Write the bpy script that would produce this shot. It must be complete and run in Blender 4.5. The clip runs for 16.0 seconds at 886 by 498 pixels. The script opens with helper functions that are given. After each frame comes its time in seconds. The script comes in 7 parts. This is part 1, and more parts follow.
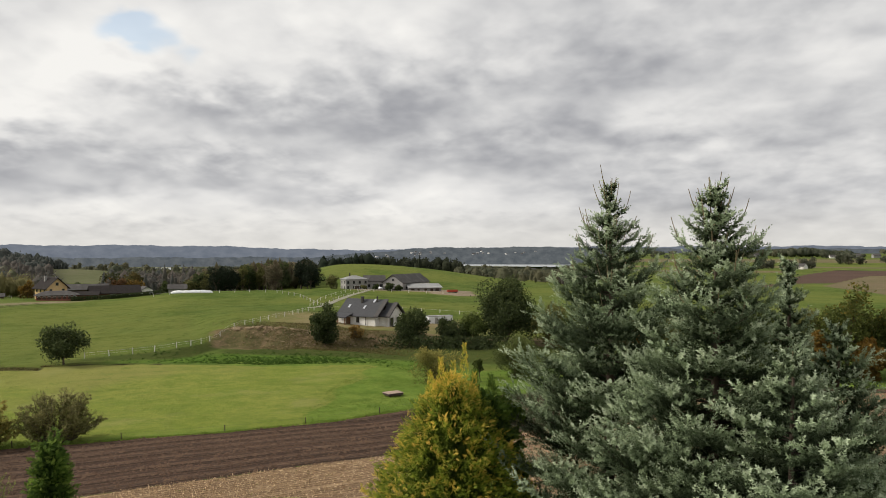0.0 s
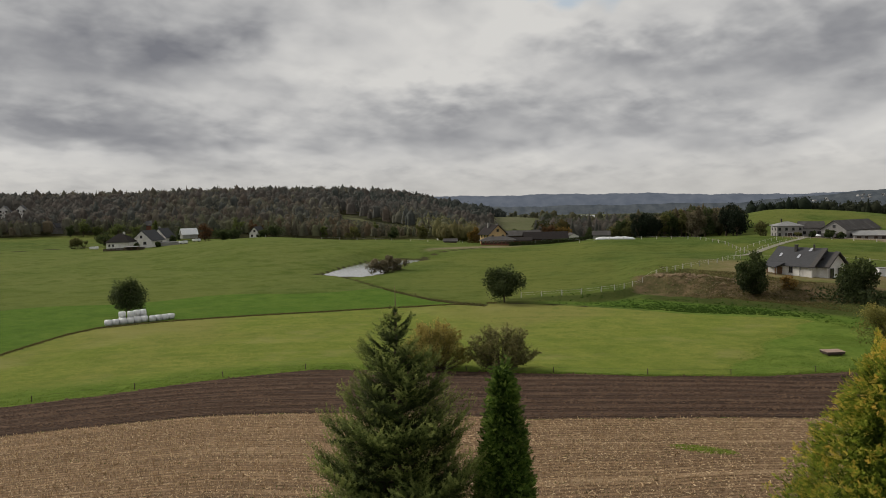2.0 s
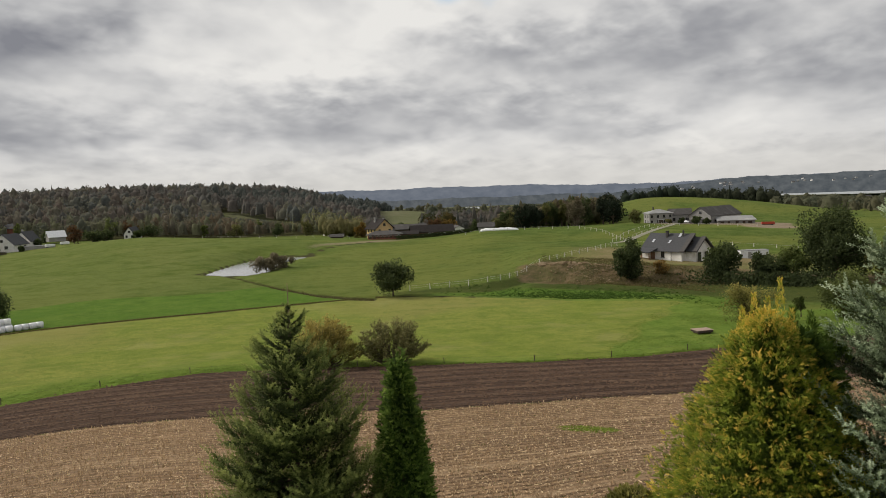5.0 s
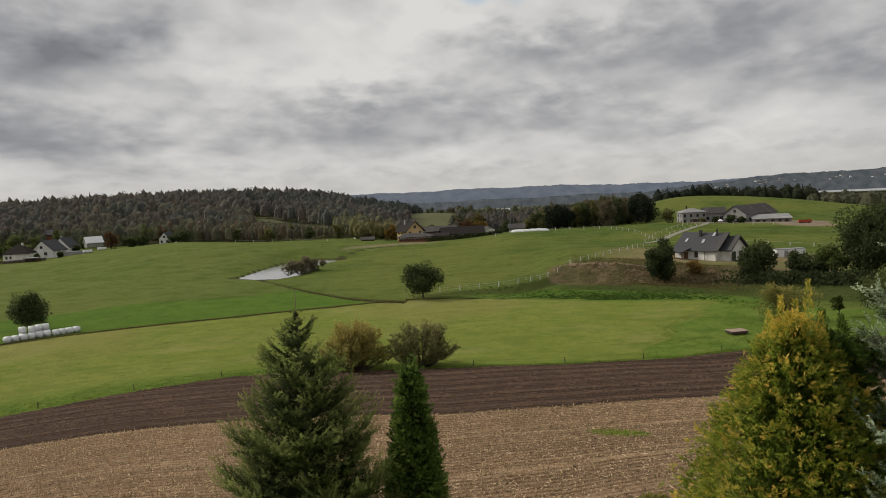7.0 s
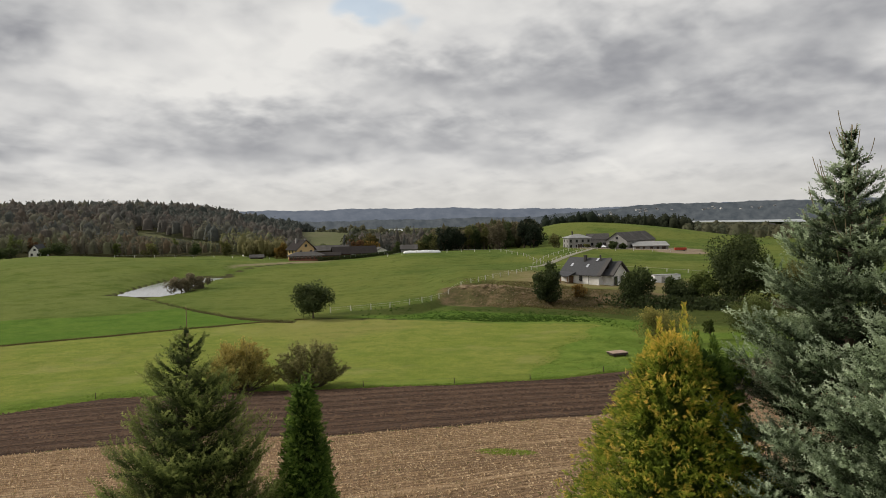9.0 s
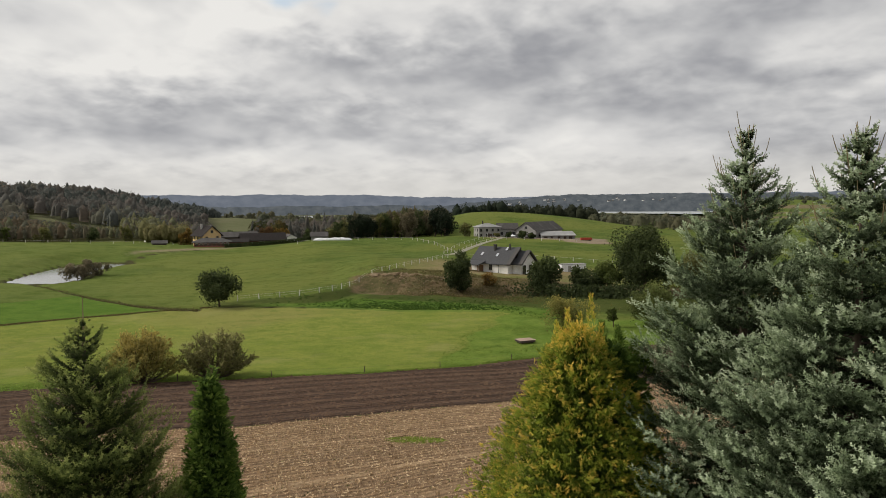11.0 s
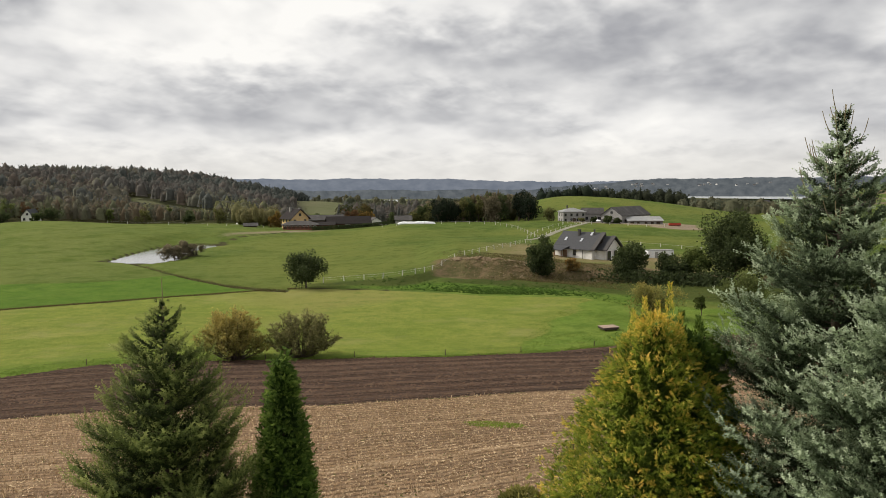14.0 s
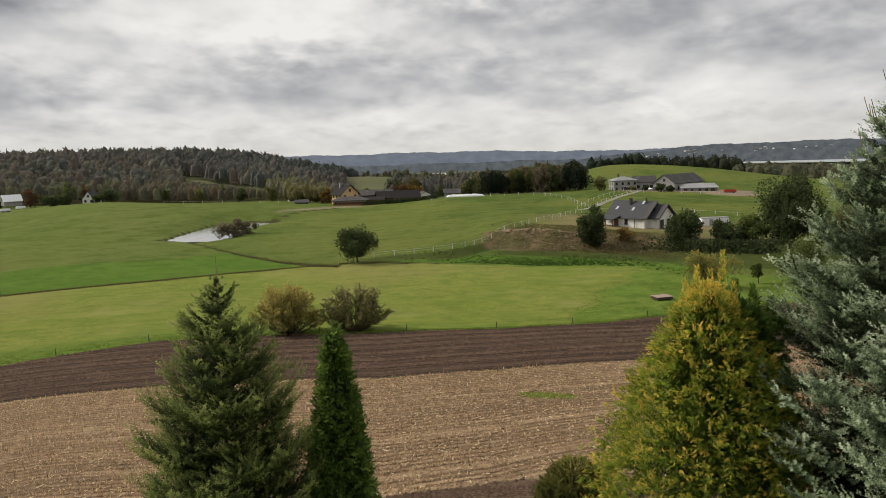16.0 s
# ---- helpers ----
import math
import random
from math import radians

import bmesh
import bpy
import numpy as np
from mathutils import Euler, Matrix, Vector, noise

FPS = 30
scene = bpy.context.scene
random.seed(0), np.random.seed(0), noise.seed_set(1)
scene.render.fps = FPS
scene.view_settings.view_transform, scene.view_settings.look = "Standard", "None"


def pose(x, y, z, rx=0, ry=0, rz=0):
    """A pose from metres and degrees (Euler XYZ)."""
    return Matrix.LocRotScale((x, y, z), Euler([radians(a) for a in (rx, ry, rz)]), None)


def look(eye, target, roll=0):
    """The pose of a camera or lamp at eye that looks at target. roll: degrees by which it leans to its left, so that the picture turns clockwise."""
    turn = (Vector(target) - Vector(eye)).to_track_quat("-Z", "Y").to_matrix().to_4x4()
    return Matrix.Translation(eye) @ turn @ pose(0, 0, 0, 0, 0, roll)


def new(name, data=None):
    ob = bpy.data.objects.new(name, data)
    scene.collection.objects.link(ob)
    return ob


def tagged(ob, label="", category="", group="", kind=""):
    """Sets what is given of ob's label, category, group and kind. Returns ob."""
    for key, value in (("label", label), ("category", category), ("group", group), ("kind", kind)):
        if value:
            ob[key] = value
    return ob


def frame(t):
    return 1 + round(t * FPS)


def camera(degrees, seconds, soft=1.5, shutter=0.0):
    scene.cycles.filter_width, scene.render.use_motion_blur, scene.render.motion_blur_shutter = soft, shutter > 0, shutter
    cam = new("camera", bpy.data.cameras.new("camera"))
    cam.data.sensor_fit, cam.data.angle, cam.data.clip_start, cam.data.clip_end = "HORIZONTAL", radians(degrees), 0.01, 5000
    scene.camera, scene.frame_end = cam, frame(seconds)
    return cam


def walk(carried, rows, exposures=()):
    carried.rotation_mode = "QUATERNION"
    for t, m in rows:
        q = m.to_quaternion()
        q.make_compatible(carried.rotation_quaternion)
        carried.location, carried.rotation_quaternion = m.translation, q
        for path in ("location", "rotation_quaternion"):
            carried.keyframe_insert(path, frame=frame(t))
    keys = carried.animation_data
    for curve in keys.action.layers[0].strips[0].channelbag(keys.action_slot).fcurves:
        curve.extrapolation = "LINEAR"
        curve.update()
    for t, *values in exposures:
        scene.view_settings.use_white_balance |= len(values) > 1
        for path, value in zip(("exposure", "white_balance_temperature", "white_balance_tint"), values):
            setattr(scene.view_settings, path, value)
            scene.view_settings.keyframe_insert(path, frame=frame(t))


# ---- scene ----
cam = camera(60.3, 16.0, soft=0.9)
CAM_Z = 22.0
PATH = [
    (0.0, pose(-0.006, 0.009, 21.997, 90.000, 0.000, 0.000)),
    (0.5, pose(-0.064, -0.226, 22.073, 89.257, 0.557, 10.885)),
    (1.0, pose(-0.120, -0.198, 22.059, 87.997, 1.372, 20.241)),
    (1.5, pose(-0.072, -0.329, 22.055, 86.808, 1.467, 27.589)),
    (2.0, pose(0.044, -0.422, 22.042, 86.339, 1.259, 30.861)),
    (2.5, pose(0.202, -0.478, 22.043, 86.429, 1.753, 26.413)),
    (3.0, pose(0.261, -0.462, 22.053, 86.004, 2.146, 20.361)),
    (3.5, pose(0.197, -0.535, 22.046, 85.626, 1.922, 17.508)),
    (4.0, pose(0.082, -0.695, 22.065, 85.469, 1.799, 17.548)),
    (4.5, pose(0.027, -0.726, 22.060, 85.285, 2.164, 20.565)),
    (4.7, pose(0.022, -0.689, 22.050, 85.438, 2.187, 21.632)),
    (6.8, pose(0.218, -0.091, 22.038, 85.979, 2.749, 23.707)),
    (7.0, pose(0.232, -0.095, 22.045, 85.870, 3.104, 24.606)),
    (7.5, pose(0.254, -0.173, 22.067, 86.189, 2.565, 23.356)),
    (8.0, pose(0.253, -0.210, 22.031, 87.780, 1.482, 18.655)),
    (8.2, pose(0.263, -0.211, 21.996, 87.936, 1.437, 17.690)),
    (10.3, pose(0.061, -0.469, 22.095, 85.390, 1.052, 15.074)),
    (10.5, pose(0.068, -0.412, 22.077, 85.610, 0.966, 14.084)),
    (11.0, pose(0.150, -0.224, 22.084, 86.104, 0.443, 9.956)),
    (11.5, pose(0.127, -0.131, 22.071, 85.507, 0.228, 4.171)),
    (12.0, pose(0.038, -0.135, 22.081, 84.650, 1.305, 0.794)),
    (12.5, pose(0.041, -0.178, 22.104, 85.332, 2.622, 4.821)),
    (13.0, pose(0.206, -0.078, 22.078, 85.620, 2.170, 11.728)),
    (13.5, pose(0.279, -0.049, 22.093, 84.833, 0.494, 14.987)),
    (14.0, pose(0.335, 0.020, 22.087, 84.960, 0.375, 16.253)),
    (14.5, pose(0.515, 0.059, 22.089, 86.292, 1.660, 19.770)),
    (15.0, pose(0.587, 0.073, 22.097, 85.366, 2.633, 22.453)),
    (15.5, pose(0.541, 0.028, 22.087, 84.109, 2.976, 22.050)),
    (16.0, pose(0.394, 0.014, 22.092, 82.984, 1.954, 19.856)),
]

EXPOSURES = [(0.0, 0.2), (0.5, 0.1), (1.0, -0.03), (2.0, -0.3), (2.5, -0.3), (3.0, 0.0), (3.5, 0.0), (4.7, 0.03), (7.0, -0.2), (7.5, -0.2), (8.0, -0.05), (10.5, 0.03), (11.5, 0.15), (12.0, 0.3), (13.0, 0.22), (13.5, 0.18), (14.0, 0.3), (14.5, 0.14), (15.5, 0.1), (16.0, 0.12)]
walk(cam, PATH, exposures=EXPOSURES)

# ---- light ----
SUN_AZ, SUN_EL = -88.0, 36.0
sun_data = bpy.data.lights.new("sun", "SUN")
sun_data.energy, sun_data.angle, sun_data.color = 3.4, radians(16), (1.0, 0.93, 0.82)
sun = new("sun", sun_data)
_a, _e = radians(SUN_AZ), radians(SUN_EL)
sun.matrix_world = look((0, 0, 0), (-math.sin(_a) * math.cos(_e), -math.cos(_a) * math.cos(_e), -math.sin(_e)))

world = bpy.data.worlds.new("overcast_sky")
scene.world = world
world.use_nodes = True


def build_sky():
    nt = world.node_tree
    nt.nodes.clear()
    N, L = nt.nodes.new, nt.links.new
    out, bg = N("ShaderNodeOutputWorld"), N("ShaderNodeBackground")
    tc, sep = N("ShaderNodeTexCoord"), N("ShaderNodeSeparateXYZ")
    L(tc.outputs["Generated"], sep.inputs[0])

    def m(op, a, b=None, c=None, clamp=False):
        n = N("ShaderNodeMath")
        n.operation, n.use_clamp = op, clamp
        for i, v in enumerate((a, b, c)):
            if v is None:
                continue
            if isinstance(v, (int, float)):
                n.inputs[i].default_value = v
            else:
                L(v, n.inputs[i])
        return n.outputs[0]

    up = m("MAXIMUM", sep.outputs[2], 0.0)
    den = m("ADD", up, 0.30)
    com = N("ShaderNodeCombineXYZ")
    L(m("DIVIDE", sep.outputs[0], den), com.inputs[0])
    L(m("DIVIDE", sep.outputs[1], den), com.inputs[1])

    def cloud(scale, detail, rough, off, dist=0.0, sx=1.0):
        mp = N("ShaderNodeMapping")
        mp.inputs["Location"].default_value = off
        mp.inputs["Rotation"].default_value = (0, 0, 0.35)
        mp.inputs["Scale"].default_value = (sx, 1, 1)
        L(com.outputs[0], mp.inputs[0])
        n = N("ShaderNodeTexNoise")
        n.inputs["Scale"].default_value, n.inputs["Detail"].default_value = scale, detail
        n.inputs["Roughness"].default_value, n.inputs["Distortion"].default_value = rough, dist
        L(mp.outputs[0], n.inputs["Vector"])
        return n.outputs[0]

    big = cloud(1.45, 2.5, 0.45, SKY_OFF, 0.1, 1.1)
    mid = cloud(3.2, 3.0, 0.48, (4.2, 1.7, 0.4), 0.15, 1.2)
    fine = cloud(8.0, 3.5, 0.48, (1.1, 9.3, 2.0), 0.15, 1.1)
    # bearing and height in the sky, in degrees, frayed by the cloud's own grain
    az = m("MULTIPLY", m("ARCTAN2", sep.outputs[0], sep.outputs[1]), 57.2958)
    el = m("MULTIPLY", m("ARCSINE", sep.outputs[2]), 57.2958)
    place = N("ShaderNodeCombineXYZ")
    L(m("ADD", az, m("MULTIPLY", m("SUBTRACT", mid, 0.5), 12.0)), place.inputs[0])
    L(m("ADD", el, m("ADD", m("MULTIPLY", m("SUBTRACT", mid, 0.5), -4.5), m("MULTIPLY", m("SUBTRACT", fine, 0.5), 4.0))), place.inputs[1])

    def bank_of(a, e, wa, we):
        """A bank of cloud: 1 at its middle, fading outward."""
        v = N("ShaderNodeVectorMath")
        v.operation = "MULTIPLY_ADD"
        L(place.outputs[0], v.inputs[0])
        v.inputs[1].default_value = (1 / wa, 1 / we, 0)
        v.inputs[2].default_value = (-a / wa, -e / we, 0)
        d = N("ShaderNodeVectorMath")
        d.operation = "DOT_PRODUCT"
        L(v.outputs[0], d.inputs[0])
        L(v.outputs[0], d.inputs[1])
        return m("POWER", 0.37, d.outputs["Value"])

    dens = m("ADD", m("MULTIPLY", big, 0.4), m("ADD", m("MULTIPLY", mid, 0.45), m("MULTIPLY", fine, 0.42)))
    dens = m("SUBTRACT", dens, 0.01)
    dens = m("MULTIPLY_ADD", dens, 1.25, -0.15)
    for a, e, wa, we, w in DARK_BANKS:
        dens = m("MULTIPLY_ADD", bank_of(a, e, wa * 0.78, we * 0.78), -0.215 * w, dens)
    for a, e, wa, we, w in THIN_BANKS:
        dens = m("MULTIPLY_ADD", bank_of(a, e, wa * 0.78, we * 0.78), 0.20 * w, dens)
    ramp = N("ShaderNodeValToRGB")
    e = ramp.color_ramp.elements
    e[0].position, e[0].color = 0.10, (0.23, 0.235, 0.262, 1)
    e[1].position, e[1].color = 0.92, (0.80, 0.785, 0.755, 1)
    for p, c in ((0.32, (0.355, 0.358, 0.375, 1)), (0.50, (0.50, 0.50, 0.505, 1)), (0.68, (0.655, 0.648, 0.638, 1))):
        x = e.new(p)
        x.color = c
    L(dens, ramp.inputs[0])
    # thinner, warmer cloud low over the horizon
    low = N("ShaderNodeMapRange")
    low.inputs["From Min"].default_value, low.inputs["From Max"].default_value = 0.0, 0.075
    low.inputs["To Min"].default_value, low.inputs["To Max"].default_value = 0.62, 0.0
    low.interpolation_type = "SMOOTHSTEP"
    L(up, low.inputs[0])
    mix = N("ShaderNodeMix")
    mix.data_type = "RGBA"
    L(low.outputs[0], mix.inputs[0])
    L(ramp.outputs[0], mix.inputs[6])
    mix.inputs[7].default_value = (0.655, 0.632, 0.585, 1)
    # gaps with blue sky behind the cloud
    sky = N("ShaderNodeTexSky")
    sky.sky_type, sky.sun_disc = "NISHITA", False
    sky.sun_elevation, sky.sun_rotation = radians(SUN_EL), radians(SUN_AZ)
    skys = N("ShaderNodeMix")
    skys.data_type, skys.blend_type = "RGBA", "MULTIPLY"
    skys.inputs[0].default_value = 1.0
    L(sky.outputs[0], skys.inputs[6])
    skys.inputs[7].default_value = (0.16, 0.15, 0.135, 1)
    gap = N("ShaderNodeMapRange")
    gap.inputs["From Min"].default_value, gap.inputs["From Max"].default_value = 0.35, 0.8
    gap.interpolation_type = "SMOOTHSTEP"
    L(bank_of(-20.8, 14.6, 3.2, 1.9), gap.inputs[0])
    mix2 = N("ShaderNodeMix")
    mix2.data_type = "RGBA"
    L(m("MULTIPLY", gap.outputs[0], 0.6), mix2.inputs[0])
    L(mix.outputs[2], mix2.inputs[6])
    L(skys.outputs[2], mix2.inputs[7])
    L(mix2.outputs[2], bg.inputs[0])
    bg.inputs[1].default_value = SKY_STRENGTH
    L(bg.outputs[0], out.inputs[0])


SKY_OFF, SKY_STRENGTH = (0.0, 0.0, 0.0), 1.0
# banks of cloud: bearing, height, width and depth in degrees, and weight
DARK_BANKS = ((-16.7, 9.3, 9.0, 2.6, 0.9), (-6.9, 10.9, 6.5, 3.4, 1.2), (2.8, 11.5, 9.4, 3.2, 0.8), (11.1, 13.5, 5.0, 5.4, 0.8), (-0.6, 6.8, 8.7, 2.3, 0.9), (6.2, 7.8, 6.5, 2.9, 0.6),
              (-14.3, 5.6, 5.1, 1.4, 0.8), (-26.9, 5.5, 10.8, 2.2, 0.7), (-9.4, 4.4, 4.3, 1.0, 0.5), (18.1, 4.6, 13.0, 4.5, 0.85), (23.6, 12.5, 12.0, 5.0, 0.75),
              (-50.9, 10.1, 12.7, 3.6, 1.7), (-59.8, 12.5, 9.0, 4.0, 0.5), (-55.0, 5.8, 12.3, 2.3, 1.4), (-48.5, 4.1, 8.7, 1.6, 0.5), (-31.6, 12.9, 7.9, 2.5, 0.5), (-30.0, 6.6, 9.0, 2.6, 0.6))
THIN_BANKS = ((-18.6, 14.0, 8.9, 2.5, 0.85), (-28.2, 11.5, 5.8, 2.9, 0.7), (-14.7, 12.0, 9.5, 1.6, 0.6), (-6.9, 16.8, 14.4, 3.2, 0.6), (18.3, 10.0, 5.5, 3.8, 0.5), (-21.6, 2.6, 16.6, 1.5, 0.9), (-2.3, 2.9, 9.2, 1.2, 0.8),
              (-39.0, 10.2, 7.0, 4.3, 0.85), (-32.1, 9.2, 8.7, 1.8, 1.0), (-58.8, 3.4, 9.9, 1.8, 1.4), (-24.8, 12.4, 5.8, 3.3, 0.8), (-41.4, 2.9, 10.8, 1.0, 0.6), (-45.7, 6.6, 6.5, 2.0, 0.4))
build_sky()


# ---- tools ----


def sstep(a, b, x):
    t = np.clip((x - a) / (b - a), 0, 1)
    return t * t * (3 - 2 * t)


def polar(az, r):
    """A place in the plan from its bearing in degrees and its distance."""
    return r * np.sin(np.radians(az)), r * np.cos(np.radians(az))


def mesh_np(name, V, faces, tint=None, smooth=False, extra=None):
    """A mesh from arrays: vertices, one or more arrays of faces, and a tint per vertex."""
    V = np.asarray(V, np.float32)
    if isinstance(faces, np.ndarray):
        faces = [faces]
    faces = [np.asarray(f, np.int32) for f in faces if len(f)]
    me = bpy.data.meshes.new(name)
    me.vertices.add(len(V))
    me.vertices.foreach_set("co", V.ravel())
    loops = np.concatenate([f.ravel() for f in faces])
    sizes = np.concatenate([np.full(len(f), f.shape[1], np.int32) for f in faces])
    starts = np.concatenate([[0], np.cumsum(sizes)[:-1]]).astype(np.int32)
    me.loops.add(len(loops))
    me.loops.foreach_set("vertex_index", loops)
    me.polygons.add(len(sizes))
    me.polygons.foreach_set("loop_start", starts)
    if smooth:
        me.polygons.foreach_set("use_smooth", np.ones(len(sizes), bool))
    for key, val in (("tint", tint), *((extra or {}).items())):
        if val is not None:
            at = me.attributes.new(key, "FLOAT", "POINT")
            at.data.foreach_set("value", np.asarray(val, np.float32))
    me.update(calc_edges=True)
    me.validate()
    return me


def join(pieces):
    """Joins (V, F) pairs with faces of one size."""
    Vs, Fs, n = [], [], 0
    for V, F in pieces:
        Vs.append(V)
        Fs.append(np.asarray(F) + n)
        n += len(V)
    return np.concatenate(Vs), np.concatenate(Fs)


def thing(name, loc, label, category, group="", rz=0.0, kind=""):
    ob = tagged(new(name), label, category, group, kind)
    ob.empty_display_size = 0.3
    ob.matrix_world = pose(*loc, 0, 0, rz)
    return ob


def part(name, data, material, parent, label="", m=None):
    """One mesh object under a thing or a part, from a mesh or a bmesh in the parent's own coordinates."""
    if isinstance(data, bmesh.types.BMesh):
        me = bpy.data.meshes.new(name)
        data.to_mesh(me)
        data.free()
        data = me
    if not data.materials:
        data.materials.append(material)
    ob = new(name, data)
    ob.parent = parent
    if m is not None:
        ob.matrix_basis = m
    return tagged(ob, label) if label else ob


def unit(v):
    return v / np.maximum(np.linalg.norm(v, axis=-1, keepdims=True), 1e-9)


def frames_of(d):
    """Two unit vectors square to each of the directions d."""
    ref = np.where(np.abs(d[:, 2:3]) > 0.9, [[1.0, 0, 0]], [[0, 0, 1.0]])
    a = unit(np.cross(d, ref))
    return a, np.cross(d, a)


def tube(pts, radii, sides=6):
    """A tapered tube along points."""
    pts, radii = np.asarray(pts, float), np.asarray(radii, float)
    d = unit(np.gradient(pts, axis=0))
    a, b = frames_of(d)
    ang = np.linspace(0, 2 * np.pi, sides, endpoint=False)
    ring = a[:, None] * np.cos(ang)[None, :, None] + b[:, None] * np.sin(ang)[None, :, None]
    V = (pts[:, None] + ring * radii[:, None, None]).reshape(-1, 3)
    i = np.arange(len(pts) - 1)[:, None] * sides
    j = np.arange(sides)[None]
    k = (j + 1) % sides
    F = np.stack([i + j, i + k, i + sides + k, i + sides + j], -1).reshape(-1, 4)
    return V, F


def noise3(p, f, seed=0):
    """Cheap smooth noise in about -1 to 1, from a few sine waves."""
    rs = np.random.default_rng(seed)
    out = np.zeros(len(p))
    for k in range(6):
        w = rs.normal(size=p.shape[1])
        w *= f * (0.6 + 0.3 * k) / np.linalg.norm(w)
        out += np.sin(p @ w + rs.uniform(0, 6.28)) / (1 + 0.4 * k)
    return out / 2.2


def box(bm, x0, x1, y0, y1, z0, z1):
    vs = [bm.verts.new((x, y, z)) for z in (z0, z1) for x, y in ((x0, y0), (x1, y0), (x1, y1), (x0, y1))]
    for f in ((3, 2, 1, 0), (4, 5, 6, 7), (0, 1, 5, 4), (1, 2, 6, 5), (2, 3, 7, 6), (3, 0, 4, 7)):
        bm.faces.new([vs[i] for i in f])
    return bm


def boxes(*bs):
    bm = bmesh.new()
    for b in bs:
        box(bm, *b)
    return bm


def prism(bm, poly, x0, x1):
    """A prism along x from a polygon of (y, z) that runs anticlockwise seen from +x."""
    a = [bm.verts.new((x0, y, z)) for y, z in poly]
    b = [bm.verts.new((x1, y, z)) for y, z in poly]
    bm.faces.new(a[::-1])
    bm.faces.new(b)
    n = len(poly)
    for i in range(n):
        bm.faces.new((a[i], a[(i + 1) % n], b[(i + 1) % n], b[i]))
    return bm


# ---- materials ----
def material(name, c1, c2=None, scale=1.0, rough=0.8, bump=0.0, bump_scale=None, metal=0.0, detail=5.0, third=None, stretch=(1, 1, 1), spec=0.3, piece=0.0):
    """A surface of two colours mixed by noise at two scales, with fine relief."""
    ma = bpy.data.materials.new(name)
    ma.use_nodes = True
    nt = ma.node_tree
    N, L = nt.nodes.new, nt.links.new
    p = nt.nodes["Principled BSDF"]
    p.inputs["Roughness"].default_value, p.inputs["Metallic"].default_value = rough, metal
    p.inputs["Specular IOR Level"].default_value = spec
    tc, mp = N("ShaderNodeTexCoord"), N("ShaderNodeMapping")
    mp.inputs["Scale"].default_value = stretch
    L(tc.outputs["Object"], mp.inputs[0])
    c2 = c2 or tuple(v * 0.75 for v in c1)

    def nz(s, d):
        n = N("ShaderNodeTexNoise")
        n.inputs["Scale"].default_value, n.inputs["Detail"].default_value = s, d
        L(mp.outputs[0], n.inputs["Vector"])
        return n.outputs[0]

    def ramp(src, a, b):
        r = N("ShaderNodeMapRange")
        r.inputs["From Min"].default_value, r.inputs["From Max"].default_value = a, b
        L(src, r.inputs[0])
        return r.outputs[0]

    def mix(f, a, b, mode="MIX"):
        x = N("ShaderNodeMix")
        x.data_type, x.blend_type = "RGBA", mode
        for i, v in ((0, f), (6, a), (7, b)):
            if isinstance(v, tuple):
                x.inputs[i].default_value = (*v, 1)
            elif isinstance(v, float):
                x.inputs[i].default_value = v
            else:
                L(v, x.inputs[i])
        return x.outputs[2]

    col = mix(ramp(nz(scale, detail), 0.35, 0.65), c1, c2)
    col = mix(0.35, col, mix(ramp(nz(scale * 9, 3), 0.3, 0.7), tuple(v * 0.6 for v in c1), tuple(min(v * 1.3, 0.9) for v in c1)))
    if third:
        col = mix(ramp(nz(scale * 0.37, 3), 0.52, 0.68), col, third)
    if piece:
        oi = N("ShaderNodeObjectInfo")
        r = N("ShaderNodeMapRange")
        r.inputs["To Min"].default_value, r.inputs["To Max"].default_value = 1 - piece, 1 + piece
        L(oi.outputs["Random"], r.inputs[0])
        hsv = N("ShaderNodeHueSaturation")
        L(r.outputs[0], hsv.inputs["Value"])
        L(col, hsv.inputs["Color"])
        col = hsv.outputs[0]
    L(col, p.inputs["Base Color"])
    if bump:
        b = N("ShaderNodeBump")
        b.inputs["Strength"].default_value, b.inputs["Distance"].default_value = bump, 0.02
        L(nz(bump_scale or scale * 6, 6), b.inputs["Height"])
        L(b.outputs[0], p.inputs["Normal"])
    return ma


